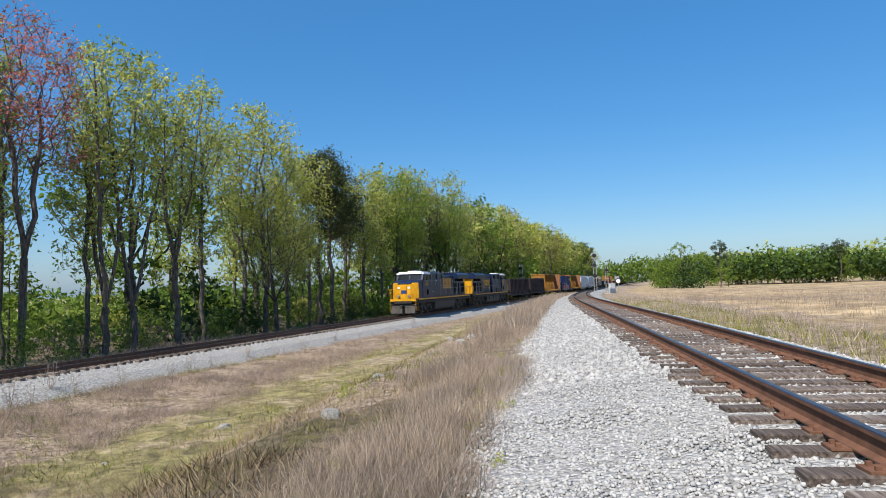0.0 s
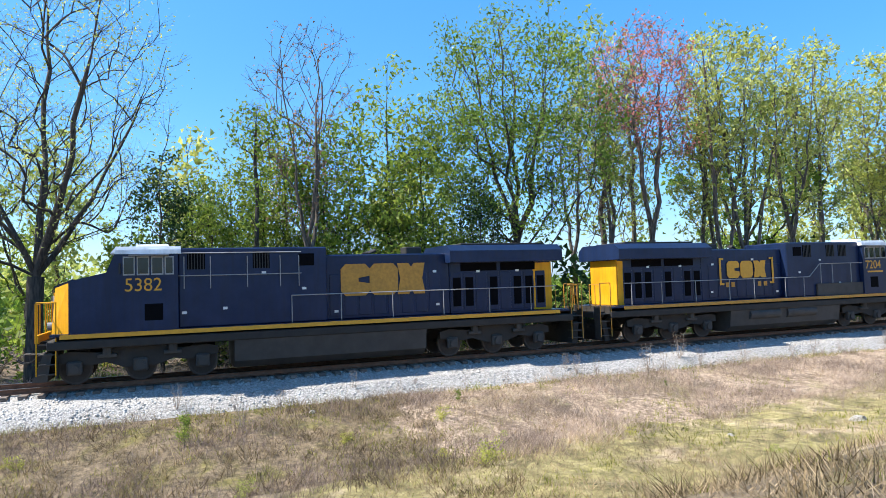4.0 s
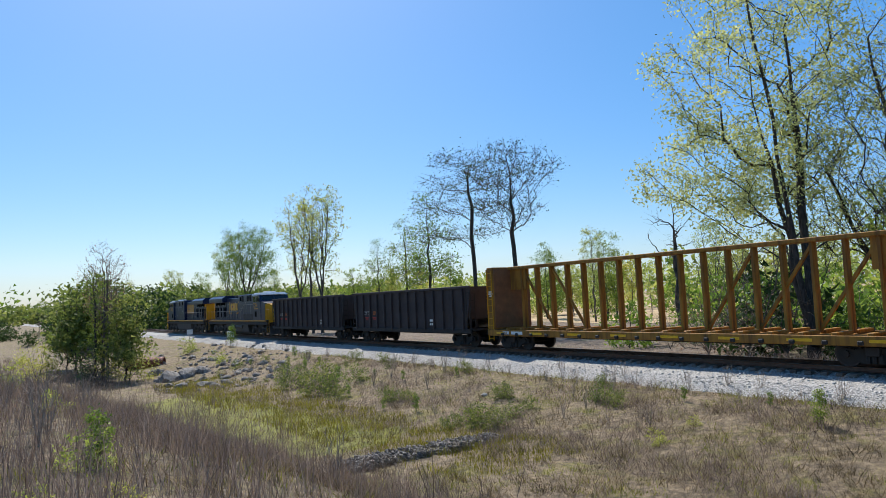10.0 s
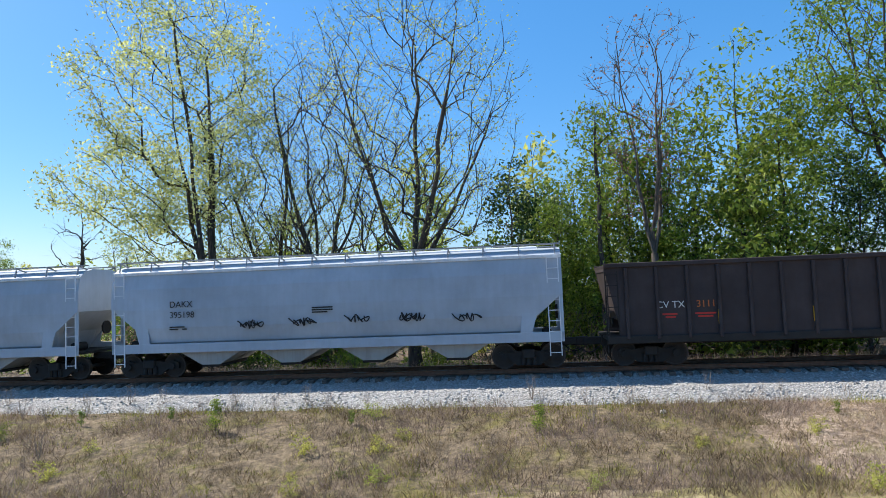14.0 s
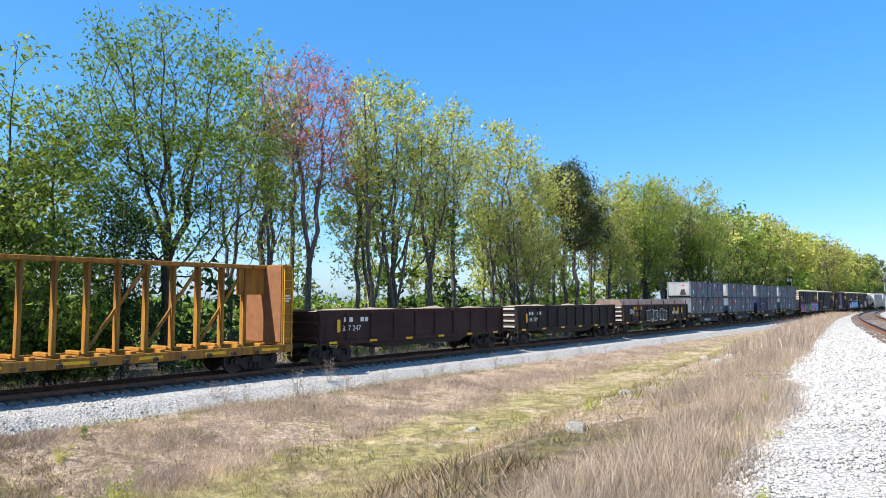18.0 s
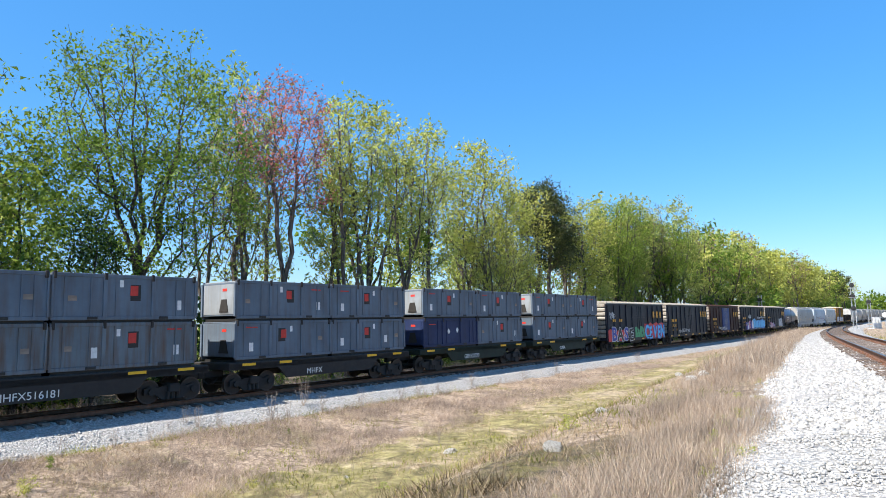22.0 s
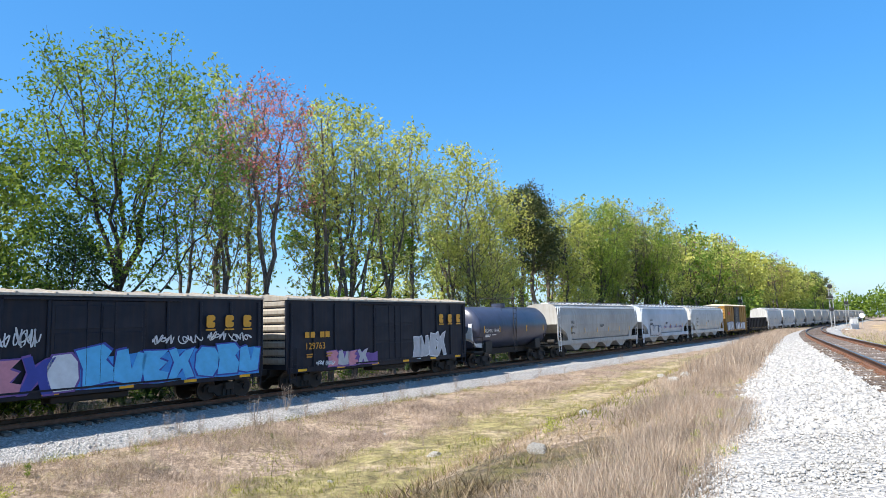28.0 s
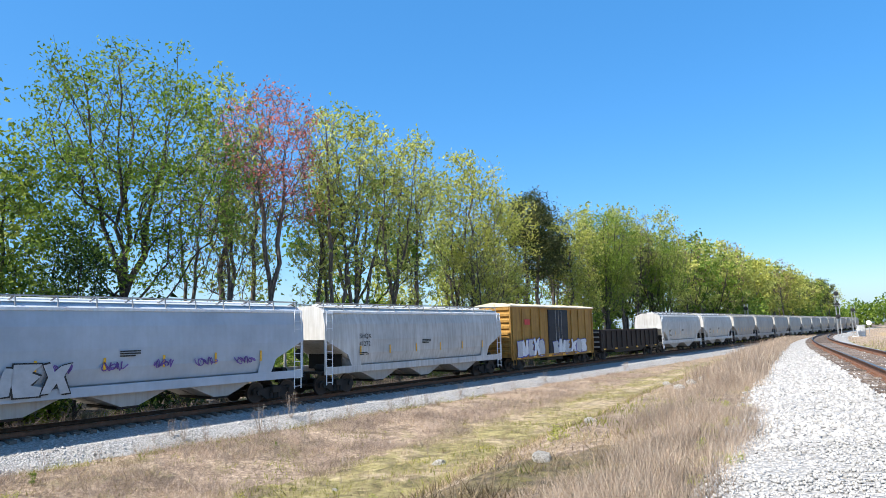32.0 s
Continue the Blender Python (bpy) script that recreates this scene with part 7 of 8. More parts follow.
        for dx in (-1.05, 1.05):
            bm = bmesh.new()
            rod(bm, (X(vc) + dx, 1.2, 0.95), (X(vc) + dx, 1.2, 1.2), 0.16, 0.16, 8)
            box(bm, X(vc) + dx - 0.3, X(vc) + dx + 0.3, 1.1, 1.3, 0.85, 0.97, 0.02)
            part("brake_cylinder", bm, M_TANKGREY, tr)
    return car


# ---- freight cars ----
def coal_car(L, i):
    car = freight("coal_hopper", "sooty black-brown open coal hopper with ribbed sides")
    h = L / 2 - 0.75
    bm = bmesh.new()
    prism(bm, [(-h, 3.6), (-h + 0.42, 1.7), (-h + 1.9, 1.05), (h - 1.9, 1.05), (h - 0.42, 1.7), (h, 3.6), (h - 0.12, 3.6), (h - 0.55, 1.8), (h - 1.95, 1.2), (-h + 1.95, 1.2), (-h + 0.55, 1.8), (-h + 0.12, 3.6)], "y", -1.48, 1.48)
    part("slope_sheet", bm, M_COAL, car)
    for y in (-1.5, 1.44):
        bm = bmesh.new()
        prism(bm, [(-h, 3.6), (-h + 0.45, 1.5), (-h + 0.5, 1.0), (h - 0.5, 1.0), (h - 0.45, 1.5), (h, 3.6)], "y", y, y + 0.06)
        part("side_sheet", bm, M_COAL, car)
    bx("coal_load", car, M_BLACK, -h + 0.6, h - 0.6, -1.4, 1.4, 2.9, 3.3, 0.1)
    rib = box_mesh("side_rib", M_COAL, 0.11, 0.16, 2.5, 0.02)
    for k in range(14):
        x = (-h + 0.75) + (2 * h - 1.5) * k / 13
        for y in (-1.55, 1.55):
            shared("side_rib", rib, car, x, y, 2.25)
    for y in (-1.53, 1.53):
        bx("top_chord", car, M_COAL, -h, h, y - 0.07, y + 0.07, 3.52, 3.68, 0.02)
        bx("side_sill", car, M_GRIME, -L / 2 + 0.8, L / 2 - 0.8, y - 0.05, y + 0.05, 0.85, 1.12, 0.02)
    bx("centre_sill", car, M_GRIME, -L / 2 + 0.7, L / 2 - 0.7, -0.3, 0.3, 0.7, 1.1)
    for sx in (1, -1):
        bx("end_platform", car, M_GRIME, sx * (h - 1.5), sx * (L / 2 - 0.75), -1.45, 1.45, 1.0, 1.1)
        ladder(car, sx * (h - 0.25), 1.5, 0.5, 3.4)
        ladder(car, sx * (h - 0.1), 1.35, 1.1, 3.3, 0.4, None, True)
        bx("corner_post", car, M_COAL, sx * (h - 0.1), sx * (h - 0.02), -1.45, 1.45, 3.4, 3.62)
        bm = bmesh.new()
        rod(bm, (sx * (h - 0.7), 0.6, 1.1), (sx * (h - 0.7), 0.6, 2.2), 0.1, 0.1, 8)
        rod(bm, (sx * (h - 0.5), -0.4, 1.6), (sx * (h - 0.42), -0.4, 1.6), 0.28, 0.28, 12)
        part("brake_gear", bm, M_GRIME, car)
    y = 1.505
    x0 = h - 1.75
    lettering("reporting_mark", "CV TX", 0.24, M_WHITEMARK, car, x0, y, 2.05)
    lettering("reporting_number", ["3240", "3211", "3111"][i % 3], 0.24, M_ORANGEMARK, car, x0 - 1.35, y, 2.05)
    bars("load_data", car, M_REDMARK, x0 - 0.2, y, 1.8, [[(0, 0.5), (1.1, 0.7)], [(0.1, 0.35), (1.2, 0.5)]], 0.06)
    tape = box_mesh("reflective_tape", M_REFLECT, 0.1, 0.006, 0.5)
    for k in range(5):
        shared("reflective_tape", tape, car, h - 0.75 - k * (2 * h - 2.6) / 4, y + 0.05, 1.7)
    bars("consolidated_stencil", car, M_WHITEMARK, -h + 4.4, y, 1.55, [[(0, 0.36)], [(0, 0.14), (0.2, 0.16)]], 0.14)
    running_gear(car, L, 2.3)
    return car


def beam_car(L, i):
    lit = M_TAN
    car = freight("centerbeam_flatcar", "empty ochre centre-beam flatcar with tall end bulkheads and lattice posts")
    h = L / 2 - 0.7
    dz = 1.1
    bx("deck_frame", car, lit, -h, h, -1.42, 1.42, dz - 0.3, dz - 0.06, 0.02)
    for y in (-1.48, 1.40):
        bx("side_sill", car, lit, -h, h, y, y + 0.08, dz - 0.34, dz, 0.015, "rust-stained ochre side sill")
    for sx in (1, -1):
        b = bx("bulkhead", car, lit, sx * (h - 0.55), sx * h, -1.4, 1.4, dz, 4.62, 0.03)
        face = box_mesh("bulkhead_rib", lit, 0.07, 2.8, 0.1)
        for k in range(6):
            shared("bulkhead_rib", face, b, sx * (h + 0.03), 0, dz + 0.35 + k * 0.6)
        bx("bulkhead_board", b, M_WOODEND, sx * (h - 0.59), sx * (h - 0.55), -1.35, 1.35, dz + 0.1, 4.55)
        bx("bulkhead_gusset", b, M_TAN, sx * (h - 1.9), sx * (h - 0.57), -0.1, 0.1, dz + 2.2, 4.5, 0.0)
        ladder(car, sx * (h - 0.25), 1.44, 0.5, 4.4, 0.42, M_YELLOW)
        bars("bulkhead_stencil", b, M_WHITEMARK, sx * (h - 0.28) + 0.2, 1.405, 3.2, [[(0.05, 0.28)], [(0.0, 0.4)], [(0.1, 0.2)]], 0.07)
    for y in (-0.16, 0.08):
        bx("top_chord", car, lit, -h, h, y - 0.12, y + 0.2, 4.45, 4.62, 0.02)
    n = 17
    post = box_mesh("beam_post", lit, 0.12, 0.36, 4.45 - dz, 0.015)
    for k in range(n):
        x = -h + 1.6 + (2 * h - 3.2) * k / (n - 1)
        p = shared("beam_post", post, car, x, 0, (4.45 + dz) / 2)
    def brace(x0, x1):
        bm = bmesh.new()
        rod(bm, (x0, 0, dz + 0.05), (x1, 0, 4.4), 0.08, 0.08, 4)
        return part("diagonal_brace", bm, lit, car)
    st = (2 * h - 3.2) / (n - 1)
    for k in (0, 2, 4, 12, 14):
        x0 = -h + 1.6 + st * k
        if k < 8:
            brace(x0 + 2 * st, x0)
        else:
            brace(x0, x0 + 2 * st)
    riser = box_mesh("deck_riser", lit, 0.22, 1.2, 0.14, 0.02)
    winch = box_mesh("strap_winch", M_GRIME, 0.2, 0.12, 0.16, 0.03)
    for k in range(n):
        x = -h + 1.6 + st * k
        for y in (-0.82, 0.82):
            shared("deck_riser", riser, car, x, y, dz + 0.03)
        shared("strap_winch", winch, car, x + 0.3, 1.5, dz - 0.24)
    bm = bmesh.new()
    prism(bm, [(-h + 3.4, dz - 0.3), (-h + 5, 0.62), (h - 5, 0.62), (h - 3.4, dz - 0.3)], "y", -0.3, 0.3)
    part("centre_sill", bm, M_GRIME, car)
    tapes(car, L, 1.48, dz - 0.17, [-h + 1.2 + k * (2 * h - 2.4) / 7 for k in range(8)], 0.9)
    if i == 1:
        bx("mark_panel", car, M_BLACK, h - 1.2, h - 3.8, 1.481, 1.485, dz - 0.32, dz - 0.02)
        lettering("reporting_mark", "TTZX 84914", 0.18, M_WHITEMARK, car, h - 1.35, 1.487, dz - 0.26)
    else:
        bars("reporting_bars", car, M_WHITEMARK, h - 1.3, 1.483, dz - 0.24, [[(0, 0.5), (0.7, 0.9)]], 0.16)
    running_gear(car, L, 2.4)
    return car


def box_car(L, H, body, roof_m, label, marks, ends_dark=True, door_m=None, plug=True, ribs=11):
    car = freight("boxcar", label)
    h = L / 2 - 0.75
    bx("body", car, body, -h, h, -1.46, 1.46, 1.0, H - 0.12, 0.02)
    bm = bmesh.new()
    prism(bm, [(-1.54, H - 0.14), (-1.54, H - 0.06), (0, H + 0.14), (1.54, H - 0.06), (1.54, H - 0.14)], "x", -h - 0.1, h + 0.1)
    roof = part("roof", bm, roof_m, car, "weathered sheet-metal roof")
    seam = bmesh.new()
    prism(seam, [(-1.54, -0.06), (-1.54, -0.01), (0, 0.19), (1.54, -0.01), (1.54, -0.06)], "x", -0.04, 0.04)
    seam = mesh_of("roof_seam", seam, roof_m)
    k = int(2 * h / 1.25)
    for i in range(k + 1):
        shared("roof_seam", seam, roof, -h + 2 * h * i / k, 0, H)
    rib = box_mesh("side_rib", body, 0.11, 0.09, H - 1.35, 0.02)
    dw = 1.7 if plug else 1.3
    for i in range(ribs):
        x = -h + 0.2 + (2 * h - 0.4) * i / (ribs - 1)
        if abs(x + 0.3) < dw + 0.05:
            continue
        for y in (-1.5, 1.5):
            shared("side_rib", rib, car, x, y, (1.0 + H - 0.2) / 2)
    for y in (-1.5, 1.42):
        bx("side_sill", car, body, -h, h, y, y + 0.08, 0.82, 1.06, 0.01)
    d = bx("door", car, door_m or body, -0.3 - dw, -0.3 + dw, 1.46, 1.53, 1.06, H - 0.3, 0.02)
    bar = bmesh.new()
    rod(bar, (0, 0, 0), (0, 0, H - 1.5), 0.025, 0.025, 6)
    bar = mesh_of("door_rod", bar, M_STEEL if door_m else body)
    for x in ((-0.5, 0.0, 0.5) if plug else (-0.3,)):
        shared("door_rod", bar, d, -0.3 + x, 1.55, 1.15)
    for z in (1.02, H - 0.28):
        bx("door_track", car, body, -0.3 - dw - 1.5, -0.3 + dw + 1.5, 1.48, 1.58, z, z + 0.07)
    panel = box_mesh("door_panel", door_m or body, dw * 0.9, 0.03, (H - 1.6) / 3 - 0.1, 0.012)
    for i in range(3):
        for sx in (-1, 1):
            shared("door_panel", panel, d, -0.3 + sx * dw * 0.48, 1.535, 1.1 + (H - 1.5) * (i + 0.5) / 3)
    corr = bmesh.new()
    prism(corr, [(0, -0.16), (0.09, -0.08), (0.09, 0.08), (0, 0.16)], "y", -1.36, 1.36)
    corr = mesh_of("end_corrugation", corr, M_ROOF if not ends_dark else body)
    for sx in (1, -1):
        for i in range(8):
            shared("end_corrugation", corr, car, sx * h, 0, 1.4 + (H - 1.7) * i / 7, 0 if sx > 0 else 180)
        ladder(car, sx * (h - 0.3), 1.53, 0.45, 2.0, 0.4, body)
        bx("corner_post", car, body, sx * h, sx * (h + 0.08), 1.38, 1.48, 1.0, H - 0.1)
    bx("centre_sill", car, M_GRIME, -L / 2 + 0.7, L / 2 - 0.7, -0.3, 0.3, 0.68, 1.0)
    bx("brake_rigging", car, M_GRIME, -1.6, 1.2, 0.5, 1.2, 0.55, 0.8, 0.05)
    tapes(car, L, 1.5, 0.94, [-h + 0.9 + k * (2 * h - 1.8) / 5 for k in range(6)], 0.55)
    running_gear(car, L, 2.2)
    marks(car, h, H)
    return car


def hopper_car(L, body, label, bays=3, sign=None, ribs=0, rim=None, cut=1.0):
    car = freight("covered_hopper", label)
    h = L / 2 - 0.7
    top, bot, sh = 4.42, 1.15, 2.35
    # rounded side walls
    prof = [(0.95, bot - 0.05), (1.36, bot + 0.25), (1.5, bot + 0.8), (1.54, bot + 1.5), (1.5, bot + 2.3), (1.36, top - 0.36), (1.1, top - 0.16), (0.6, top - 0.03)]
    ring = prof + [(-y, z) for y, z in prof[::-1]]
    bm = bmesh.new()
    xs = [h, h - 0.02, h - 1.55 * cut, h - 2.2 * cut, -(h - 2.2 * cut), -(h - 1.55 * cut), -(h - 0.02), -h]
    rows = []
    for j, x in enumerate(xs):
        end = j in (0, 1, 6, 7)
        rows.append([bm.verts.new((x, y, max(z, sh + 0.35) if end else (max(z, bot + 0.75) if j in (2, 5) else z))) for y, z in ring])
    n = len(ring)
    for a, b in zip(rows, rows[1:]):
        for k in range(n):
            bm.faces.new((a[k], a[(k + 1) % n], b[(k + 1) % n], b[k]))
    bm.faces.new(rows[0])
    bm.faces.new(rows[-1][::-1])
    bmesh.ops.remove_doubles(bm, verts=bm.verts, dist=0.001)
    bmesh.ops.recalc_face_normals(bm, faces=bm.faces)
    part("body", bm, body, car)
    # end sheets with a dark opening, sill
    for y in (-1.5, 1.46):
        bx("side_sill", car, body, -h, h, y, y + 0.05, bot - 0.15, bot + 0.2, 0.01)
        for sx in (1, -1):
            bm = bmesh.new()
            prism(bm, [(sx * h, bot), (sx * h, bot + 2.0), (sx * (h - 0.14), bot + 2.0), (sx * (h - 0.14), bot)], "y", y, y + 0.05)
            prism(bm, [(sx * (h - 1.9 * cut), bot + 0.15), (sx * (h - 1.5 * cut), bot + 1.0), (sx * (h - 1.1 * cut), bot + 1.55), (sx * (h - 2.3 * cut), bot + 1.6), (sx * (h - 2.6 * cut), bot + 0.15)], "y", y, y + 0.045)
            part("end_frame", bm, body, car)
    for sx in (1, -1):
        ladder(car, sx * (h - 0.32), 1.5, 0.5, 4.1, 0.4, rim or M_STEEL)
        bx("end_platform", car, M_GRIME, sx * (h - 1.6), sx * h, -1.4, 1.4, bot - 0.12, bot - 0.02)
        bm = bmesh.new()
        rod(bm, (sx * (h - 0.6), 0.3, 1.3), (sx * (h - 0.6), 0.9, 1.3), 0.18, 0.18, 12)
        rod(bm, (sx * (h - 0.2), -0.5, 2.0), (sx * (h - 0.12), -0.5, 2.0), 0.28, 0.28, 12)
        part("brake_gear", bm, M_GRIME, car)
        bx("slope_sheet", car, M_GRIME, sx * (h - 1.5), sx * (h - 1.44), -1.2, 1.2, 1.2, 2.7)
    # roof walk on brackets, hatches
    br = bmesh.new()
    rod(br, (0, 0.55, 4.34), (0, 1.18, 4.5), 0.03, 0.03, 4)
    rod(br, (0, 1.18, 4.5), (0, 1.28, 4.12), 0.03, 0.03, 4)
    br = mesh_of("walk_bracket", br, M_STEEL)
    k = int(2 * h / 1.3)
    for i in range(k + 1):
        x = -h + 0.2 + (2 * h - 0.4) * i / k
        shared("walk_bracket", br, car, x)
        shared("walk_bracket", br, car, x, 0, 0, 180)
    for y in (-1.12, 0.82):
        bx("roof_walk", car, M_STEEL, -h, h, y, y + 0.32, 4.5, 4.54)
    bx("hatch_trough", car, rim or body, -h + 0.8, h - 0.8, -0.32, 0.32, 4.36, 4.5, 0.04)
    for y in (-1.42, 1.36):
        bx("eave_rail", car, rim or body, -h, h, y, y + 0.06, top - 0.42, top - 0.3, 0.01)
    # bays
    span = (2 * h - 4.6) / bays
    for i in range(bays):
        cx = -h + 2.3 + span * (i + 0.5)
        bm = bmesh.new()
        for y0, y1 in ((-1.25, -0.1), (0.1, 1.25)):
            prism(bm, [(cx - span * 0.47, bot), (cx - 0.35, 0.5), (cx + 0.35, 0.5), (cx + span * 0.47, bot)], "y", y0, y1)
        part("discharge_bay", bm, M_HOPDIRT if body is not M_BEIGE else M_GRIME, car)
        bx("outlet_gate", car, M_GRIME, cx - 0.42, cx + 0.42, -1.15, 1.15, 0.4, 0.52, 0.02)
    if ribs:
        rb = box_mesh("side_rib", body, 0.1, 0.12, 2.3, 0.02)
        for i in range(ribs):
            x = -h + 1.9 + (2 * h - 3.8) * i / (ribs - 1)
            shared("side_rib", rb, car, x, 1.55, bot + 1.55)
    tp = box_mesh("reflective_tape", M_REFLECT, 0.09, 0.006, 0.45)
    for i in range(0 if cut < 1 else 6):
        shared("reflective_tape", tp, car, h - 2.5 - i * (2 * h - 5) / 5, 1.56, bot + 0.95)
    running_gear(car, L, 2.0)
    if sign:
        sign(car, h)
    return car


def gondola(L, body, label, H=2.75, load=None, ribs=12, sign=None):
    car = freight("gondola", label)
    h = L / 2 - 0.75
    for y in (-1.46, 1.40):
        bx("side_sheet", car, body, -h, h, y, y + 0.06, 1.0, H)
        bx("top_chord", car, body, -h, h, y - 0.05, y + 0.11, H - 0.1, H + 0.06, 0.02)
        bx("side_sill", car, body, -h, h, y - 0.03, y + 0.09, 0.92, 1.12, 0.01)
    bx("floor", car, M_GRIME, -h, h, -1.4, 1.4, 1.0, 1.1)
    rib = box_mesh("side_rib", body, 0.13, 0.1, H - 1.1, 0.025)
    for i in range(ribs):
        x = -h + 0.12 + (2 * h - 0.24) * i / (ribs - 1)
        for y in (-1.5, 1.5):
            shared("side_rib", rib, car, x, y, (H + 1.05) / 2)
    for sx in (1, -1):
        e = bx("end_sheet", car, body, sx * (h - 0.06), sx * h, -1.44, 1.44, 1.0, H)
        er = box_mesh("end_rib", M_HOPDIRT if body is M_GONDARK else body, 0.09, 2.8, 0.13, 0.02)
        for i in range(4):
            shared("end_rib", er, e, sx * (h + 0.04), 0, 1.25 + (H - 1.4) * i / 3)
        ladder(car, sx * (h - 0.3), 1.53, 0.5, H - 0.3, 0.4)
    bm = bmesh.new()
    prism(bm, [(-h + 3.2, 1.0), (-h + 4.2, 0.62), (h - 4.2, 0.62), (h - 3.2, 1.0)], "y", -1.2, 1.2)
    part("centre_sill", bm, M_GRIME, car)
    if load == "soil":
        bm = bmesh.new()
        g = [[bm.verts.new((-h + 0.3 + (2 * h - 0.6) * i / 24, -1.38 + 2.76 * j / 6, H - 0.08 + 0.28 * math.sin(math.pi * j / 6) * (0.6 + 0.7 * noise.noise(Vector((i * 0.4, j * 0.5, L)))))) for j in range(7)] for i in range(25)]
        for i in range(24):
            for j in range(6):
                bm.faces.new((g[i][j], g[i + 1][j], g[i + 1][j + 1], g[i][j + 1]))
        part("soil_load", bm, M_SOIL, car, "heaped pale soil load", True)
    if load == "cover":
        for i in range(4):
            x0, x1 = -h + 0.2 + (2 * h - 0.4) * i / 4, -h + 0.2 + (2 * h - 0.4) * (i + 0.97) / 4
            bm = bmesh.new()
            prism(bm, [(-1.3, H), (-1.0, H + 0.55), (1.0, H + 0.55), (1.3, H)], "x", x0, x1)
            part("load_cover", bm, M_TARP, car, "brown rigid load cover")
        st = bmesh.new()
        rod(st, (0, 1.42, H), (0, 1.42, H + 0.42), 0.05, 0.05, 5)
        st = mesh_of("cover_stake", st, M_GRIME)
        for i in range(6):
            shared("cover_stake", st, car, -h + 0.4 + (2 * h - 0.8) * i / 5)
    tapes(car, L, 1.5, 1.02, [-h + 0.9 + k * (2 * h - 1.8) / 5 for k in range(6)], 0.5)
    if sign:
        sign(car, h, H)
    running_gear(car, L, 2.1)
    return car


def container(me_parts, label):
    e = thing("container", label, "container", "waste containers on flatcars")
    for name, me in me_parts:
        shared(name, me, e)
    return e


def container_meshes(main, endm):
    w, hh = 5.5, 1.65
    out = []
    bm = bmesh.new()
    box(bm, -w / 2, w / 2, -1.22, 1.22, 0.12, hh - 0.08, 0.02)
    out.append(("shell", mesh_of("shell", bm, main)))
    for sx in (1, -1):
        bm = bmesh.new()
        box(bm, sx * w / 2 - 0.02, sx * w / 2 + 0.02, -1.1, 1.1, 0.2, hh - 0.15)
        out.append(("end_panel", mesh_of("end_panel", bm, endm)))
    for y in (-1.25, 1.17):
        for z in (0.0, hh - 0.12):
            bm = bmesh.new()
            box(bm, -w / 2, w / 2, y, y + 0.08, z, z + 0.13, 0.01)
            out.append(("rail_beam", mesh_of("rail_beam", bm, main)))
        for x in (-w / 2, -w / 6, w / 6, w / 2):
            bm = bmesh.new()
            box(bm, x - 0.07, x + 0.07, y - 0.02, y + 0.1, 0.1, hh - 0.1, 0.01)
            out.append(("side_post", mesh_of("side_post", bm, main)))
    for x in (-2.3, -1.9, 0.5, 1.4, 2.3):
        bm = bmesh.new()
        box(bm, x - 0.035, x + 0.035, 1.22, 1.245, 0.13, hh - 0.12, 0.0)
        out.append(("side_stiffener", mesh_of("side_stiffener", bm, main)))
    bm = bmesh.new()
    box(bm, -w / 2 + 0.05, w / 2 - 0.05, -1.2, 1.2, hh - 0.08, hh - 0.02, 0.015)
    out.append(("lid", mesh_of("lid", bm, endm)))
    for x in (-2.65, -0.9, 0.9, 2.65):
        bm = bmesh.new()
        box(bm, x - 0.05, x + 0.05, 1.2, 1.29, hh - 0.2, hh + 0.05, 0.01)
        out.append(("lid_clamp", mesh_of("lid_clamp", bm, M_GRIME)))
    for x in (-1.35, 1.35):
        bm = bmesh.new()
        box(bm, x - 0.18, x + 0.18, 1.23, 1.262, 0.02, 0.12)
        out.append(("fork_pocket", mesh_of("fork_pocket", bm, M_BLACK)))
    # added black slab that stands for the shadow in the gap under the container
    bm = bmesh.new()
    box(bm, -w / 2 + 0.1, w / 2 - 0.1, -1.15, 1.15, -0.11, 0.0)
    out.append(("skid", mesh_of("skid", bm, M_BLACK)))
    bm = bmesh.new()
    prism(bm, [(0.1, 0.28), (0.25, 0.85), (0.6, 0.85), (0.75, 0.28)], "x", w / 2 + 0.02, w / 2 + 0.05)
    out.append(("door_guard", mesh_of("door_guard", bm, M_GRIME)))
    bm = bmesh.new()
    box(bm, w / 2 + 0.021, w / 2 + 0.027, 0.3, 0.62, 1.2, 1.32)
    out.append(("end_sign", mesh_of("end_sign", bm, M_REDMARK)))
    return out


def container_sign(name, material, hw, hz):
    bm = bmesh.new()
    box(bm, -hw, hw, 0, 0.006, -hz, hz)
    return name, mesh_of(name, bm, material)


def diamond_sign(name, material, r):
    bm = bmesh.new()
    prism(bm, [(-r, 0), (0, -r * 1.25), (r, 0), (0, r * 1.25)], "y", 0, 0.006)
    return name, mesh_of(name, bm, material)


SIGN_PLACARD, SIGN_RED, SIGN_TAG = container_sign("placard", M_BLACK, 0.2, 0.3), container_sign("placard_mark", M_REDMARK, 0.15, 0.19), container_sign("paper_tag", M_WHITEMARK, 0.07, 0.13)
SIGN_LOW, SIGN_YELLOW, SIGN_STRIP = container_sign("label_plate", M_WHITEMARK, 0.11, 0.19), container_sign("faded_label", M_SOIL, 0.15, 0.09), container_sign("red_strip", M_REDMARK, 0.3, 0.025)
SIGN_DIAMOND = diamond_sign("hazard_diamond", M_WHITEMARK, 0.14)


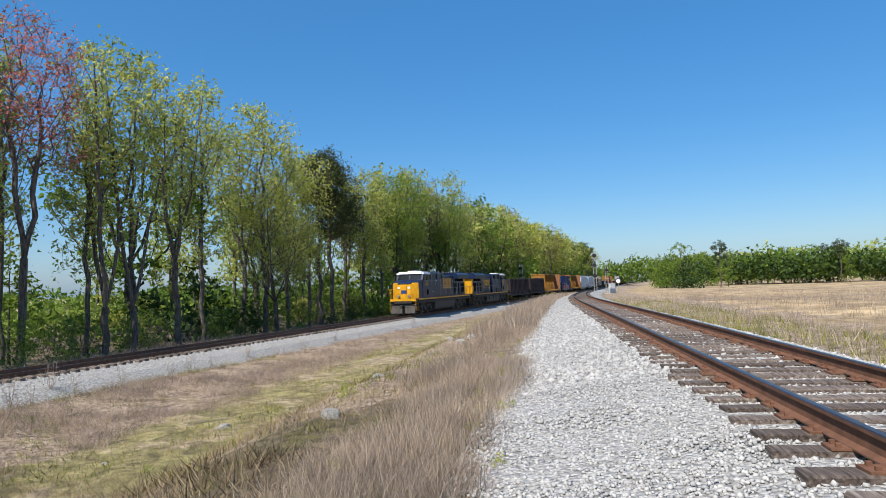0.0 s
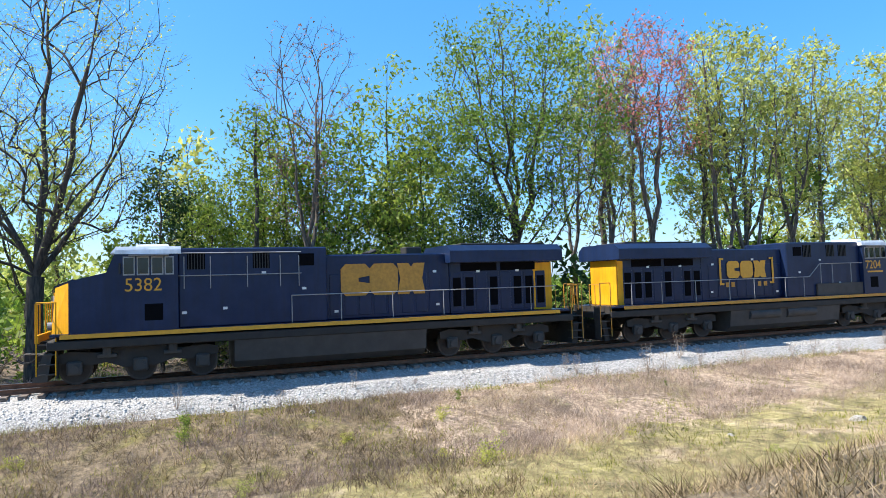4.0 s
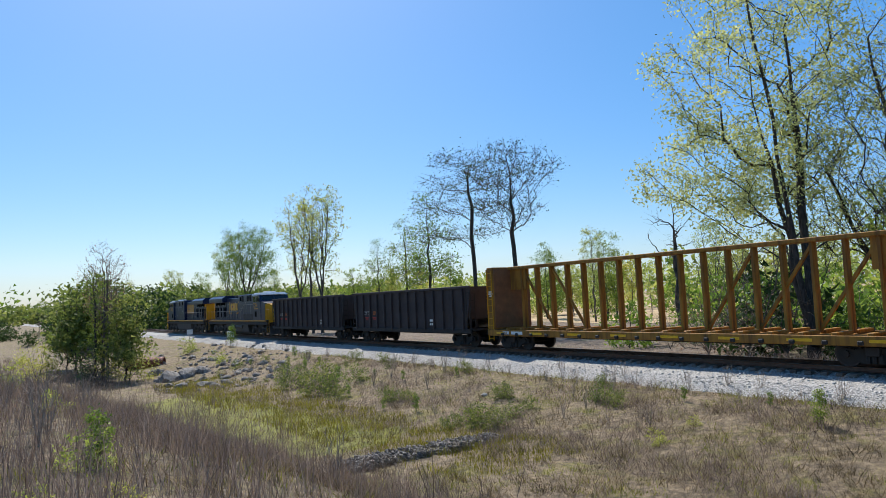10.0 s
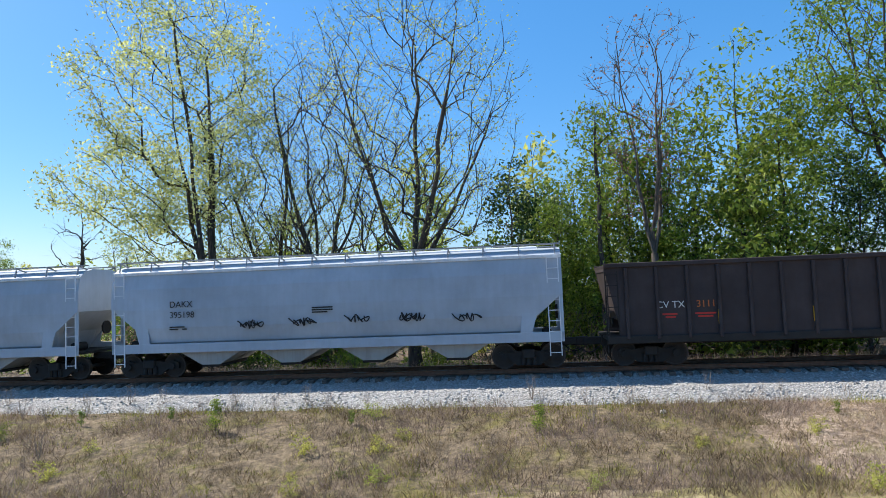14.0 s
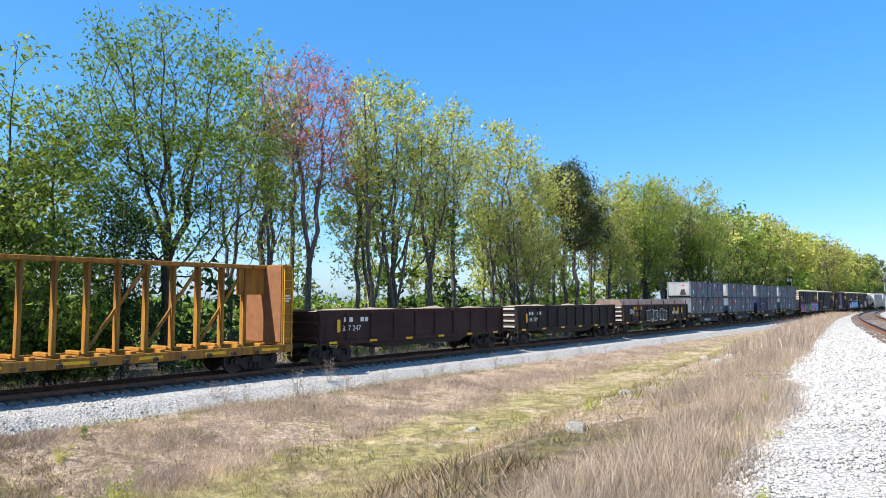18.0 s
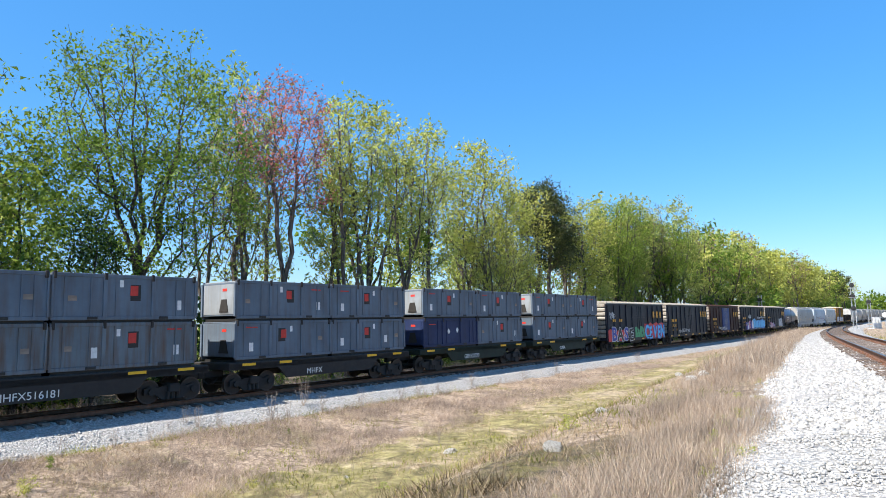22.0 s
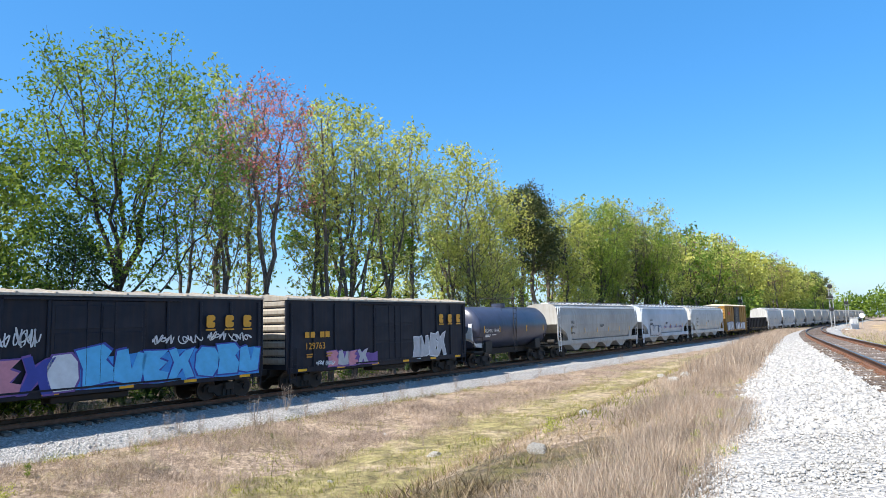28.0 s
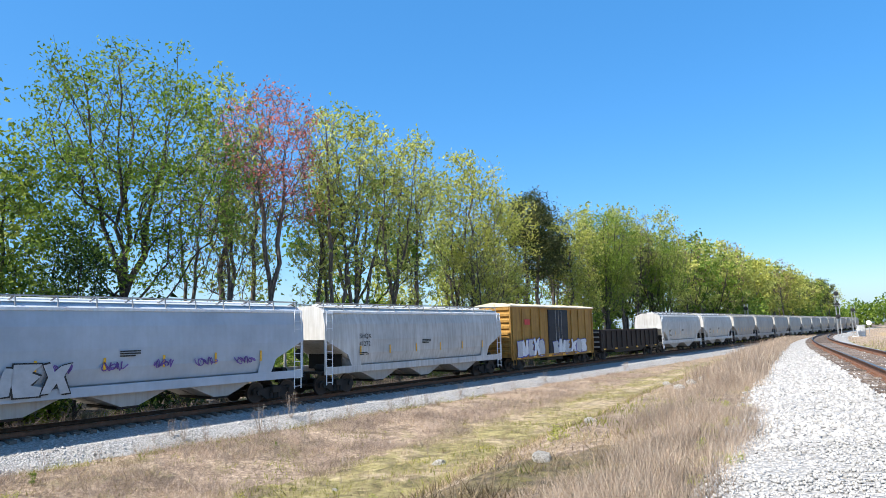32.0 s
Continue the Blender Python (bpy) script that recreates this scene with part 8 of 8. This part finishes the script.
def container_signs(e, rng, blue):
    """Placard, tags and labels; half of the containers carry them mirrored."""
    flip = rng.choice((1, 1, -1))
    if blue:
        rows = [(SIGN_DIAMOND, 0.35, 0.85), (SIGN_DIAMOND, -0.55, 0.95), (SIGN_STRIP, 1.9, 1.3)]
    else:
        rows = [(SIGN_PLACARD, 0.2, 1.0), (SIGN_RED, 0.2, 1.06), (SIGN_TAG, -0.32, 1.3), (SIGN_LOW, 1.95, 0.55), (SIGN_YELLOW, -2.1, 0.78)]
        if rng.random() < 0.6:
            rows.append((SIGN_STRIP, 1.85, 1.36))
        if rng.random() < 0.35:
            rows.append((SIGN_LOW, -1.2, 0.6))
    for (name, me), x, z in rows:
        shared(name, me, e, flip * x + rng.uniform(-0.06, 0.06), 1.222 + (0.008 if me.name.startswith("placard_mark") else 0), z + rng.uniform(-0.03, 0.03))


CONT_GREY = container_meshes(M_CONT, M_CONT)
# ends and lids take the lighter tone that paints in the sunlight
CONT_SUNLIT = container_meshes(M_CONT, M_CONTSUNLIT)
CONT_RUSTY = container_meshes(M_CONTRUST, M_CONT)
CONT_BLUE = container_meshes(M_CONTBLUE, M_CONTBLUE)


def flat_car(L, i):
    car = freight("container_flatcar", "low dark flatcar carrying two stacked rows of waste containers")
    h = L / 2 - 0.5
    m = M_FLAT if i >= 2 else M_GRIME
    bx("deck", car, m, -h, h, -1.3, 1.3, 1.05, 1.36, 0.03)
    for y in (-1.3, 1.22):
        bm = bmesh.new()
        prism(bm, [(-h, 1.05), (-h + 2.6, 1.05), (-h + 3.1, 0.55), (h - 3.1, 0.55), (h - 2.6, 1.05), (h, 1.05), (h, 1.3), (-h, 1.3)], "y", y, y + 0.08)
        part("side_beam", bm, m, car)
    tapes(car, L, 1.3, 1.26, [-h + 1.0, -h + 3.0, h - 3.0, h - 1.0], 0.7)
    lettering("reporting_mark", ["MHFX516181", "MHFX", "GIMX7020", "GIMX"][i], 0.26, M_WHITEMARK, car, 1.6, 1.302, 0.64)
    running_gear(car, L, 1.9)
    return car


def tank_car(L):
    car = freight("tank_car", "slate-grey tank car with a white front end patch")
    h = L / 2 - 0.6
    R, zc = 1.48, 2.62
    def shell(bm, x0, x1, domes, mi=0):
        xs, rs = [], []
        if domes:
            for a in range(0, 7):
                t = math.pi / 2 * a / 6
                xs.append(-h + 0.55 * (1 - math.sin(t)) if a else -h + 0.55)
            xs = [-h + 0.55 * (1 - math.sin(math.pi / 2 * a / 6)) for a in range(6, -1, -1)]
            rs = [R * math.cos(math.pi / 2 * a / 6) for a in range(6, -1, -1)]
            xs2 = [-x for x in xs[::-1]]
            xs, rs = xs + xs2, rs + rs[::-1]
        else:
            xs, rs = [x0, x1], [R + 0.012] * 2
        seg = 28
        rings = [[bm.verts.new((x, max(r, 0.01) * math.cos(2 * math.pi * i / seg), zc + max(r, 0.01) * math.sin(2 * math.pi * i / seg))) for i in range(seg)] for x, r in zip(xs, rs)]
        for a, b in zip(rings, rings[1:]):
            for i in range(seg):
                bm.faces.new((a[i], a[(i + 1) % seg], b[(i + 1) % seg], b[i]))
        if not domes:
            return
        bm.faces.new(rings[0])
        bm.faces.new(rings[-1][::-1])
        bmesh.ops.recalc_face_normals(bm, faces=bm.faces)
    bm = bmesh.new()
    shell(bm, 0, 0, True)
    part("tank", bm, M_TANK, car, "", True)
    for x in (-h + 0.6, -h / 3, h / 3, h - 0.6):
        bm = bmesh.new()
        shell(bm, x - 0.03, x + 0.03, False)
        part("tank_band", bm, M_TANK, car)
    bm = bmesh.new()
    prism(bm, [(h - 0.55 + 0.5, 1.9), (h - 0.62, 1.35), (h - 1.6, 1.25), (h - 1.2, 2.3), (h - 0.6, 3.0), (h - 0.1, 2.9)], "y", 0.2, 1.05)
    part("end_patch", bm, M_TANKWHITE, car, "white patch at the tank's end")
    bx("centre_sill", car, M_GRIME, -L / 2 + 0.7, L / 2 - 0.7, -0.35, 0.35, 0.75, 1.15)
    for sx in (1, -1):
        bm = bmesh.new()
        prism(bm, [(-1.3, 1.0), (-1.3, 1.7), (-0.9, 1.35), (0.9, 1.35), (1.3, 1.7), (1.3, 1.0)], "x", *sorted((sx * (h - 2.2), sx * (h - 1.4))))
        part("saddle", bm, M_BLACK, car)
        bx("end_platform", car, M_BLACK, sx * (h - 0.9), sx * (h + 0.2), -1.4, 1.4, 1.0, 1.08)
        bm = bmesh.new()
        for y in (-1.35, 1.35):
            rod(bm, (sx * (h - 0.9), y, 1.05), (sx * (h - 0.9), y, 2.0), 0.025, 0.025, 5)
            rod(bm, (sx * (h + 0.15), y, 1.05), (sx * (h + 0.15), y, 2.0), 0.025, 0.025, 5)
            rod(bm, (sx * (h - 0.9), y, 2.0), (sx * (h + 0.15), y, 2.0), 0.025, 0.025, 5)
        part("safety_railing", bm, M_GRIME, car)
    ladder(car, 0.25, 1.52, 0.9, 4.05, 0.42, M_BLACK)
    bm = bmesh.new()
    rod(bm, (0, 0, 4.05), (0, 0, 4.35), 0.5, 0.5, 16)
    part("manway_dome", bm, M_TANK, car)
    bm = bmesh.new()
    for x in (-1.1, 1.1):
        for y in (-0.9, 0.9):
            rod(bm, (x, y, 3.8), (x, y, 4.72), 0.02, 0.02, 5)
    for y in (-0.9, 0.9):
        rod(bm, (-1.1, y, 4.72), (1.1, y, 4.72), 0.02, 0.02, 5)
    for x in (-1.1, 1.1):
        rod(bm, (x, -0.9, 4.72), (x, 0.9, 4.72), 0.02, 0.02, 5)
    part("top_railing", bm, M_GRIME, car)
    lettering("reporting_mark", "ADMX 16443", 0.26, M_WHITEMARK, car, h - 1.0, 1.49, 2.3)
    bars("load_data", car, M_WHITEMARK, h - 1.1, 1.485, 2.1, [[(0, 0.7), (0.9, 0.5)], [(0, 0.6)]], 0.06)
    tp = box_mesh("reflective_tape", M_REFLECT, 0.08, 0.006, 0.45)
    for x in (h - 1.0, h - 3.0, -1.5, -h + 1.2):
        shared("reflective_tape", tp, car, x, 1.50, 2.5)
    running_gear(car, L, 1.9)
    return car


# ---- markings of single cars ----
def patch(car, x0, x1, y, z0, z1, colour, seed):
    """An uneven sprayed or painted field behind lettering."""
    rng = random.Random(seed)
    up = [(x0 + (x1 - x0) * i / 10, z1 + rng.uniform(-0.12, 0.12)) for i in range(11)]
    low = [(x0 + (x1 - x0) * i / 10, z0 + rng.uniform(-0.03, 0.03)) for i in range(10, -1, -1)]
    bm = bmesh.new()
    prism(bm, up + low, "y", y, y + 0.003)
    return part("sprayed_field", bm, SPRAY[colour], car, "sprayed " + colour + " field behind the graffiti")


def marks_blue(car, h, H):
    spaced_marks(car, h - 12.2, 1.57, 3.15, 0.55, M_LIME, 0.78)
    bars("reporting_bars", car, M_GOLD, h - 1.2, 1.57, 2.36, [[(0, 0.26), (0.34, 0.26), (0.9, 0.26), (1.2, 0.26)]], 0.22)
    lettering("reporting_number", "130095", 0.24, M_WHITEMARK, car, h - 1.25, 1.57, 1.95)
    bx("repainted_panel", car, M_BOXDARK, h - 5.9, h - 9.2, 1.556, 1.56, 2.6, 4.0, 0, "dark repainted panel")
    patch(car, h - 2.6, h - 11.9, 1.552, 1.04, 1.95, "red", 4)
    graffiti(car, h - 3.4, h - 9.2, 1.56, 1.12, 2.5, ["black"], "white", 3, "CRES")
    tag_scrawl(car, h - 8.9, h - 10.2, 1.57, 1.6, 2.1, "silver", 5, 2)
    tag_scrawl(car, h - 10.0, h - 11.3, 1.57, 1.35, 1.95, "white", 6, 2)
    tag_scrawl(car, h - 12.9, h - 13.7, 1.57, 2.0, 2.35, "white", 7, 1)


def marks_base(car, h, H):
    spaced_marks(car, h - 11.2, 1.57, 3.0, 0.55, M_GOLD, 0.98)
    bars("reporting_bars", car, M_GOLD, h - 1.1, 1.57, 2.62, [[(0, 0.26), (0.4, 0.26), (1.5, 0.26), (1.9, 0.26)]], 0.24)
    patch(car, h - 0.1, h - 4.6, 1.552, 0.9, 1.9, "red", 8)
    patch(car, h - 8.8, -h + 0.02, 1.552, 0.95, 2.38, "red", 9)
    graffiti(car, h - 0.7, h - 6.1, 1.56, 0.92, 2.1, ["navy", "black", "navy", "black"], "silver", 11, "BASE")
    graffiti(car, h - 6.3, h - 8.8, 1.56, 1.1, 1.95, ["green"], "black", 12, "####")
    graffiti(car, h - 8.9, -h + 0.05, 1.56, 0.95, 2.2, ["sky"], "navy", 13, "CEVEN")
    tag_scrawl(car, h - 0.5, h - 1.7, 1.57, 2.6, 3.7, "white", 14, 1)


def marks_plainbox(car, h, H, number="138 248", seed=3, tag="silver"):
    spaced_marks(car, -h + 2.9, 1.57, H - 1.35, 0.52, M_GOLD, 0.92)
    bars("reporting_bars", car, M_GOLD, h - 1.0, 1.57, 2.45, [[(0, 0.28), (0.36, 0.28), (0.98, 0.28), (1.34, 0.28)]], 0.28)
    lettering("reporting_number", number, 0.32, M_GOLD, car, h - 1.0, 1.57, 1.9)
    bars("load_data", car, M_GOLD_DIRTY, h - 1.1, 1.57, 1.62, [[(0, 0.4), (1.3, 0.4)], [(0, 0.36), (1.3, 0.3)]], 0.07)
    if tag:
        tag_scrawl(car, h - 3.3, h - 7.2, 1.57, 1.05, 1.85, tag, seed, 4)


def marks_dique(car, h, H):
    marks_plainbox(car, h, H, "150 076", 21, None)
    graffiti(car, h - 2.6, h - 7.0, 1.56, 1.0, 2.0, ["navy", "white", "pink"], "purple", 22, "#####")
    patch(car, h - 6.9, -h + 0.2, 1.552, 0.98, 2.15, "blue", 26)
    graffiti(car, h - 7.2, -h + 0.2, 1.56, 1.1, 2.2, ["sky"], "navy", 23, "#######")
    tag_scrawl(car, h - 9.6, -h + 0.6, 1.57, 2.35, 2.95, "white", 24, 4)
    tag_scrawl(car, h - 4.0, h - 5.8, 1.57, 2.3, 3.4, "white", 25, 2)


def marks_763(car, h, H):
    marks_plainbox(car, h, H, "129763", 31, None)
    graffiti(car, h - 9.2, h - 12.4, 1.56, 1.1, 2.2, ["silver"], "white", 32, "####")
    patch(car, h - 2.6, h - 6.2, 1.552, 0.95, 1.6, "purple", 34)
    graffiti(car, h - 2.5, h - 5.4, 1.56, 1.0, 1.65, ["pink", "silver"], "purple", 33, "####")
    tag_scrawl(car, h - 1.6, h - 3.0, 1.57, 1.0, 1.4, "white", 35, 2)


def marks_yellow(car, h, H):
    graffiti(car, h - 0.6, h - 4.8, 1.56, 1.05, 2.1, ["silver", "white"], "navy", 41, "#####")
    graffiti(car, h - 6.2, h - 12.4, 1.56, 1.05, 2.0, ["silver", "white"], "navy", 42, "######")
    bx("brand_patch", car, SPRAY["red"], h - 1.8, h - 2.6, 1.56, 1.566, 3.3, 3.7)


def sign_grey(text, mark=""):
    def sign(car, h):
        if mark:
            lettering("reporting_mark", mark, 0.24, M_BLACKMARK, car, h - 2.4, 1.565, 2.72)
        lettering("reporting_number", text, 0.24, M_BLACKMARK, car, h - 2.4, 1.565, 2.32)
        bars("load_data", car, M_BLACKMARK, h - 2.4, 1.565, 1.95, [[(0, 0.6)], [(0, 0.35), (0.5, 0.2)]], 0.05)
        bars("load_data", car, M_BLACKMARK, 0.6, 1.565, 2.5, [[(0, 0.8)], [(0, 0.8)], [(0, 0.6)]], 0.05)
    return sign


def sign_scrawl(text, seed, colour="purple", mark=""):
    base = sign_grey(text, mark)
    def sign(car, h):
        base(car, h)
        tag_scrawl(car, h - 4.6, -h + 2.4, 1.57, 1.75, 2.3, colour, seed, 5)
        if seed == 61:
            graffiti(car, h - 2.3, h - 5.9, 1.565, 1.2, 2.15, ["silver"], "black", seed, "####")
    return sign


def sign_beige(car, h):
    graffiti(car, h - 3.9, h - 8.5, 1.62, 1.3, 2.1, ["sky", "sky", "white", "sky", "white"], "blue", 51, "BAYOU")
    bars("reporting_bars", car, M_BLACKMARK, h - 2.3, 1.57, 2.4, [[(0, 0.2), (0.3, 0.2), (0.75, 0.2), (1.05, 0.2)]], 0.2)
    bars("reporting_bars", car, M_BLACKMARK, h - 2.3, 1.57, 1.95, [[(0, 0.9)]], 0.2)


def sign_gon(text, seed=None, panel=True):
    def sign(car, h, H):
        bars("reporting_bars", car, M_WHITEMARK, h - 1.6, 1.47, 1.98, [[(0, 0.22), (0.36, 0.22), (1.1, 0.22), (1.4, 0.22)]], 0.22)
        lettering("reporting_number", text, 0.27, M_WHITEMARK, car, h - 1.5, 1.465, 1.55)
        if panel:
            bx("amber_panel", car, M_REFLECT, h - 1.1, h - 1.3, 1.551, 1.557, 1.5, 2.1)
        if seed:
            graffiti(car, -1.0, -6.2, 1.56, 1.25, 2.4, ["silver"], "black", seed, "#####")
    return sign


def sign_475(car, h, H):
    bars("reporting_bars", car, M_GOLD, h - 2.3, 1.47, 2.08, [[(0, 0.26), (0.42, 0.26), (1.1, 0.26), (1.5, 0.26)]], 0.3)
    lettering("reporting_number", "47 52 40", 0.34, M_GOLD, car, h - 2.2, 1.465, 1.55)
    spaced_marks(car, -h + 4.2, 1.56, 1.72, 0.5, M_GOLD, 1.05)
    graffiti(car, h - 4.9, -h + 6.0, 1.56, 1.15, 1.95, ["black"], "white", 71, "######")
    tag_scrawl(car, -h + 4.6, -h + 2.9, 1.56, 1.4, 2.1, "white", 73, 2)
    tag_scrawl(car, h - 1.3, h - 2.2, 1.56, 1.5, 2.4, "silver", 72, 2)


# ---- the consist, front to rear: builder and length over the couplers ----
CONSIST = [
    (lambda L: locomotive(22.4, True, "5382", False), 21.12), (lambda L: locomotive(22.4, False, "7204", True), 21.70),
    (lambda L: coal_car(L, 0), 16.73), (lambda L: coal_car(L, 1), 16.42), (lambda L: beam_car(L, 0), 22.90),
    (lambda L: box_car(L, 4.34, M_BOXBLUE, M_GONRUST, "faded blue boxcar with black and white graffiti", marks_blue), 16.81),
    (lambda L: beam_car(L, 1), 22.91),
    (lambda L: hopper_car(L, M_HOPGREY, "pale grey covered hopper with smooth rounded sides", 4, sign_grey("581076", "NAHX"), rim=M_WHITE, cut=0.6), 19.22),
    (lambda L: hopper_car(L, M_HOPGREY, "pale grey covered hopper with small black scrawls", 4, sign_scrawl("395198", 60, "black", "DAKX"), rim=M_WHITE, cut=0.6), 18.62),
    (lambda L: coal_car(L, 2), 16.50),
    (lambda L: hopper_car(L, M_BEIGE, "weathered beige two-bay covered hopper with blue graffiti", 2, sign_beige, 9), 12.66),
    (lambda L: gondola(L, M_GONRUST, "rust-brown gondola with silver graffiti", 2.7, "soil", 12, sign_gon("702858", 81)), 17.08),
    (lambda L: gondola(L, M_GONDARK, "dark gondola with ribbed sides and faded golden marks", 2.6, "soil", 14, sign_gon("4075", 83)), 16.59),
    (lambda L: beam_car(L, 2), 22.35),
    (lambda L: gondola(L, M_GONRUST, "brown gondola loaded with pale soil", 2.5, "soil", 10, sign_gon("357 247")), 16.73),
    (lambda L: gondola(L, M_GONDARK, "dark gondola with heaped soil and white numbers", 2.55, "soil", 12, sign_gon("356 299")), 16.54),
    (lambda L: gondola(L, M_GONDARK, "dark gondola under a brown rigid cover", 2.5, "cover", 10, sign_475), 17.24),
    (lambda L: flat_car(L, 0), 13.25), (lambda L: flat_car(L, 1), 12.70), (lambda L: flat_car(L, 2), 12.93), (lambda L: flat_car(L, 3), 12.58),
    (lambda L: box_car(L, 4.38, M_BOXDARK, M_ROOF, "dark navy boxcar with large multicoloured graffiti", marks_base, False), 15.92),
    (lambda L: box_car(L, 4.38, M_BOXDARK, M_ROOF, "dark navy boxcar with golden marks and a small silver tag", lambda c, h, H: marks_plainbox(c, h, H), False), 15.79),
    (lambda L: box_car(L, 4.34, M_BOXBROWN, M_GONRUST, "dark red-brown boxcar with silver graffiti", lambda c, h, H: marks_plainbox(c, h, H, "138 751", 7, "silver"), False, M_BOXBLUE), 15.39),
    (lambda L: box_car(L, 4.38, M_BOXDARK, M_ROOF, "dark navy boxcar with bright blue graffiti", marks_dique, False), 16.55),
    (lambda L: box_car(L, 4.38, M_BOXDARK, M_ROOF, "dark navy boxcar with golden marks and pale graffiti", marks_763, False), 16.26),
    (lambda L: tank_car(L), 11.89),
    (lambda L: hopper_car(L, M_HOPDIRT, "dirty grey long covered hopper", 4, sign_grey("650171", "TILX"), rim=M_WHITE), 19.72),
    (lambda L: hopper_car(L, M_HOPGREY, "pale grey covered hopper with dark graffiti scrawls", 3, sign_scrawl("565041", 61, "purple", "SOXX"), rim=M_WHITE), 17.92),
    (lambda L: hopper_car(L, M_HOPWHITE, "off-white covered hopper with black number", 3, sign_grey("41272", "SHQX"), rim=M_WHITE), 17.98),
    (lambda L: box_car(L, 4.75, M_OCHRE, M_CREAM, "ochre yellow boxcar with dark blue doors and graffiti", marks_yellow, True, M_BOXDARK), 15.54),
    (lambda L: gondola(L, M_GONDARK, "black gondola with ribbed sides", 2.7, None, 13), 16.91)]
CONSIST += [(lambda L: hopper_car(L, M_HOPWHITE, "off-white two-bay covered hopper", 2, sign_grey("6107"), rim=M_WHITE), 16.60)] + [(lambda L: hopper_car(L, M_HOPWHITE, "off-white two-bay covered hopper", 2, sign_grey("6107"), rim=M_WHITE), 16.36)]
CONSIST += [(lambda L: hopper_car(L, M_HOPDIRT, "dusty grey two-bay covered hopper", 2), 16.0)] + [None] * 12


def front(t):
    """Where the front coupler is along the main line at t seconds."""
    return -63.026 + 16.8391 * t + 0.019565 * t * t - 0.000773 * t ** 3


MOVING = []
_u = 0.0
_last = None
_nflat = 0
_cr = random.Random(77)
for _item in CONSIST:
    if _item:
        _L = _item[1]
        _car = _item[0](_L)
        if _L == 16.0 and _car.name.startswith("covered"):
            _last = (_car, _L)
    else:
        _L = _last[1]
        _car = copy_thing(_last[0], Matrix())
    if _car.name.startswith("locomotive"):
        _car.scale.x = _L / 22.4
    MOVING.append((_car, _u + _L / 2, 0.0, 0.0))
    if _car.name.startswith("container_flatcar"):
        for _dx in (2.78, -2.78):
            for _lev in (0, 1):
                _me = CONT_BLUE if (_nflat == 2 and _lev == 0 and _dx > 0) else (CONT_RUSTY if _nflat == 0 and _lev == 0 else (CONT_SUNLIT if _dx > 0 and _lev else CONT_GREY))
                _c = container(_me, "navy blue steel waste container on a flatcar" if _me is CONT_BLUE else ("rust-streaked" if _me is CONT_RUSTY else "blue-grey") + " steel waste container on a flatcar, " + ("stacked above another" if _lev else "lower of a stack"))
                container_signs(_c, _cr, _me is CONT_BLUE)
                MOVING.append((_c, _u + _L / 2 - _dx, 1.47 + _lev * 1.76, 0.0))
        _nflat += 1
    _u += _L


def motions():
    for ob, mid, z, y in MOVING:
        rows = []
        for t in range(33):
            p = world_at(front(t) - mid, 0, z)
            rows.append((t + 0.0, pose(p.x, p.y, p.z, 0, 0, HEAD_MAIN)))
        walk(ob, rows)


motions()
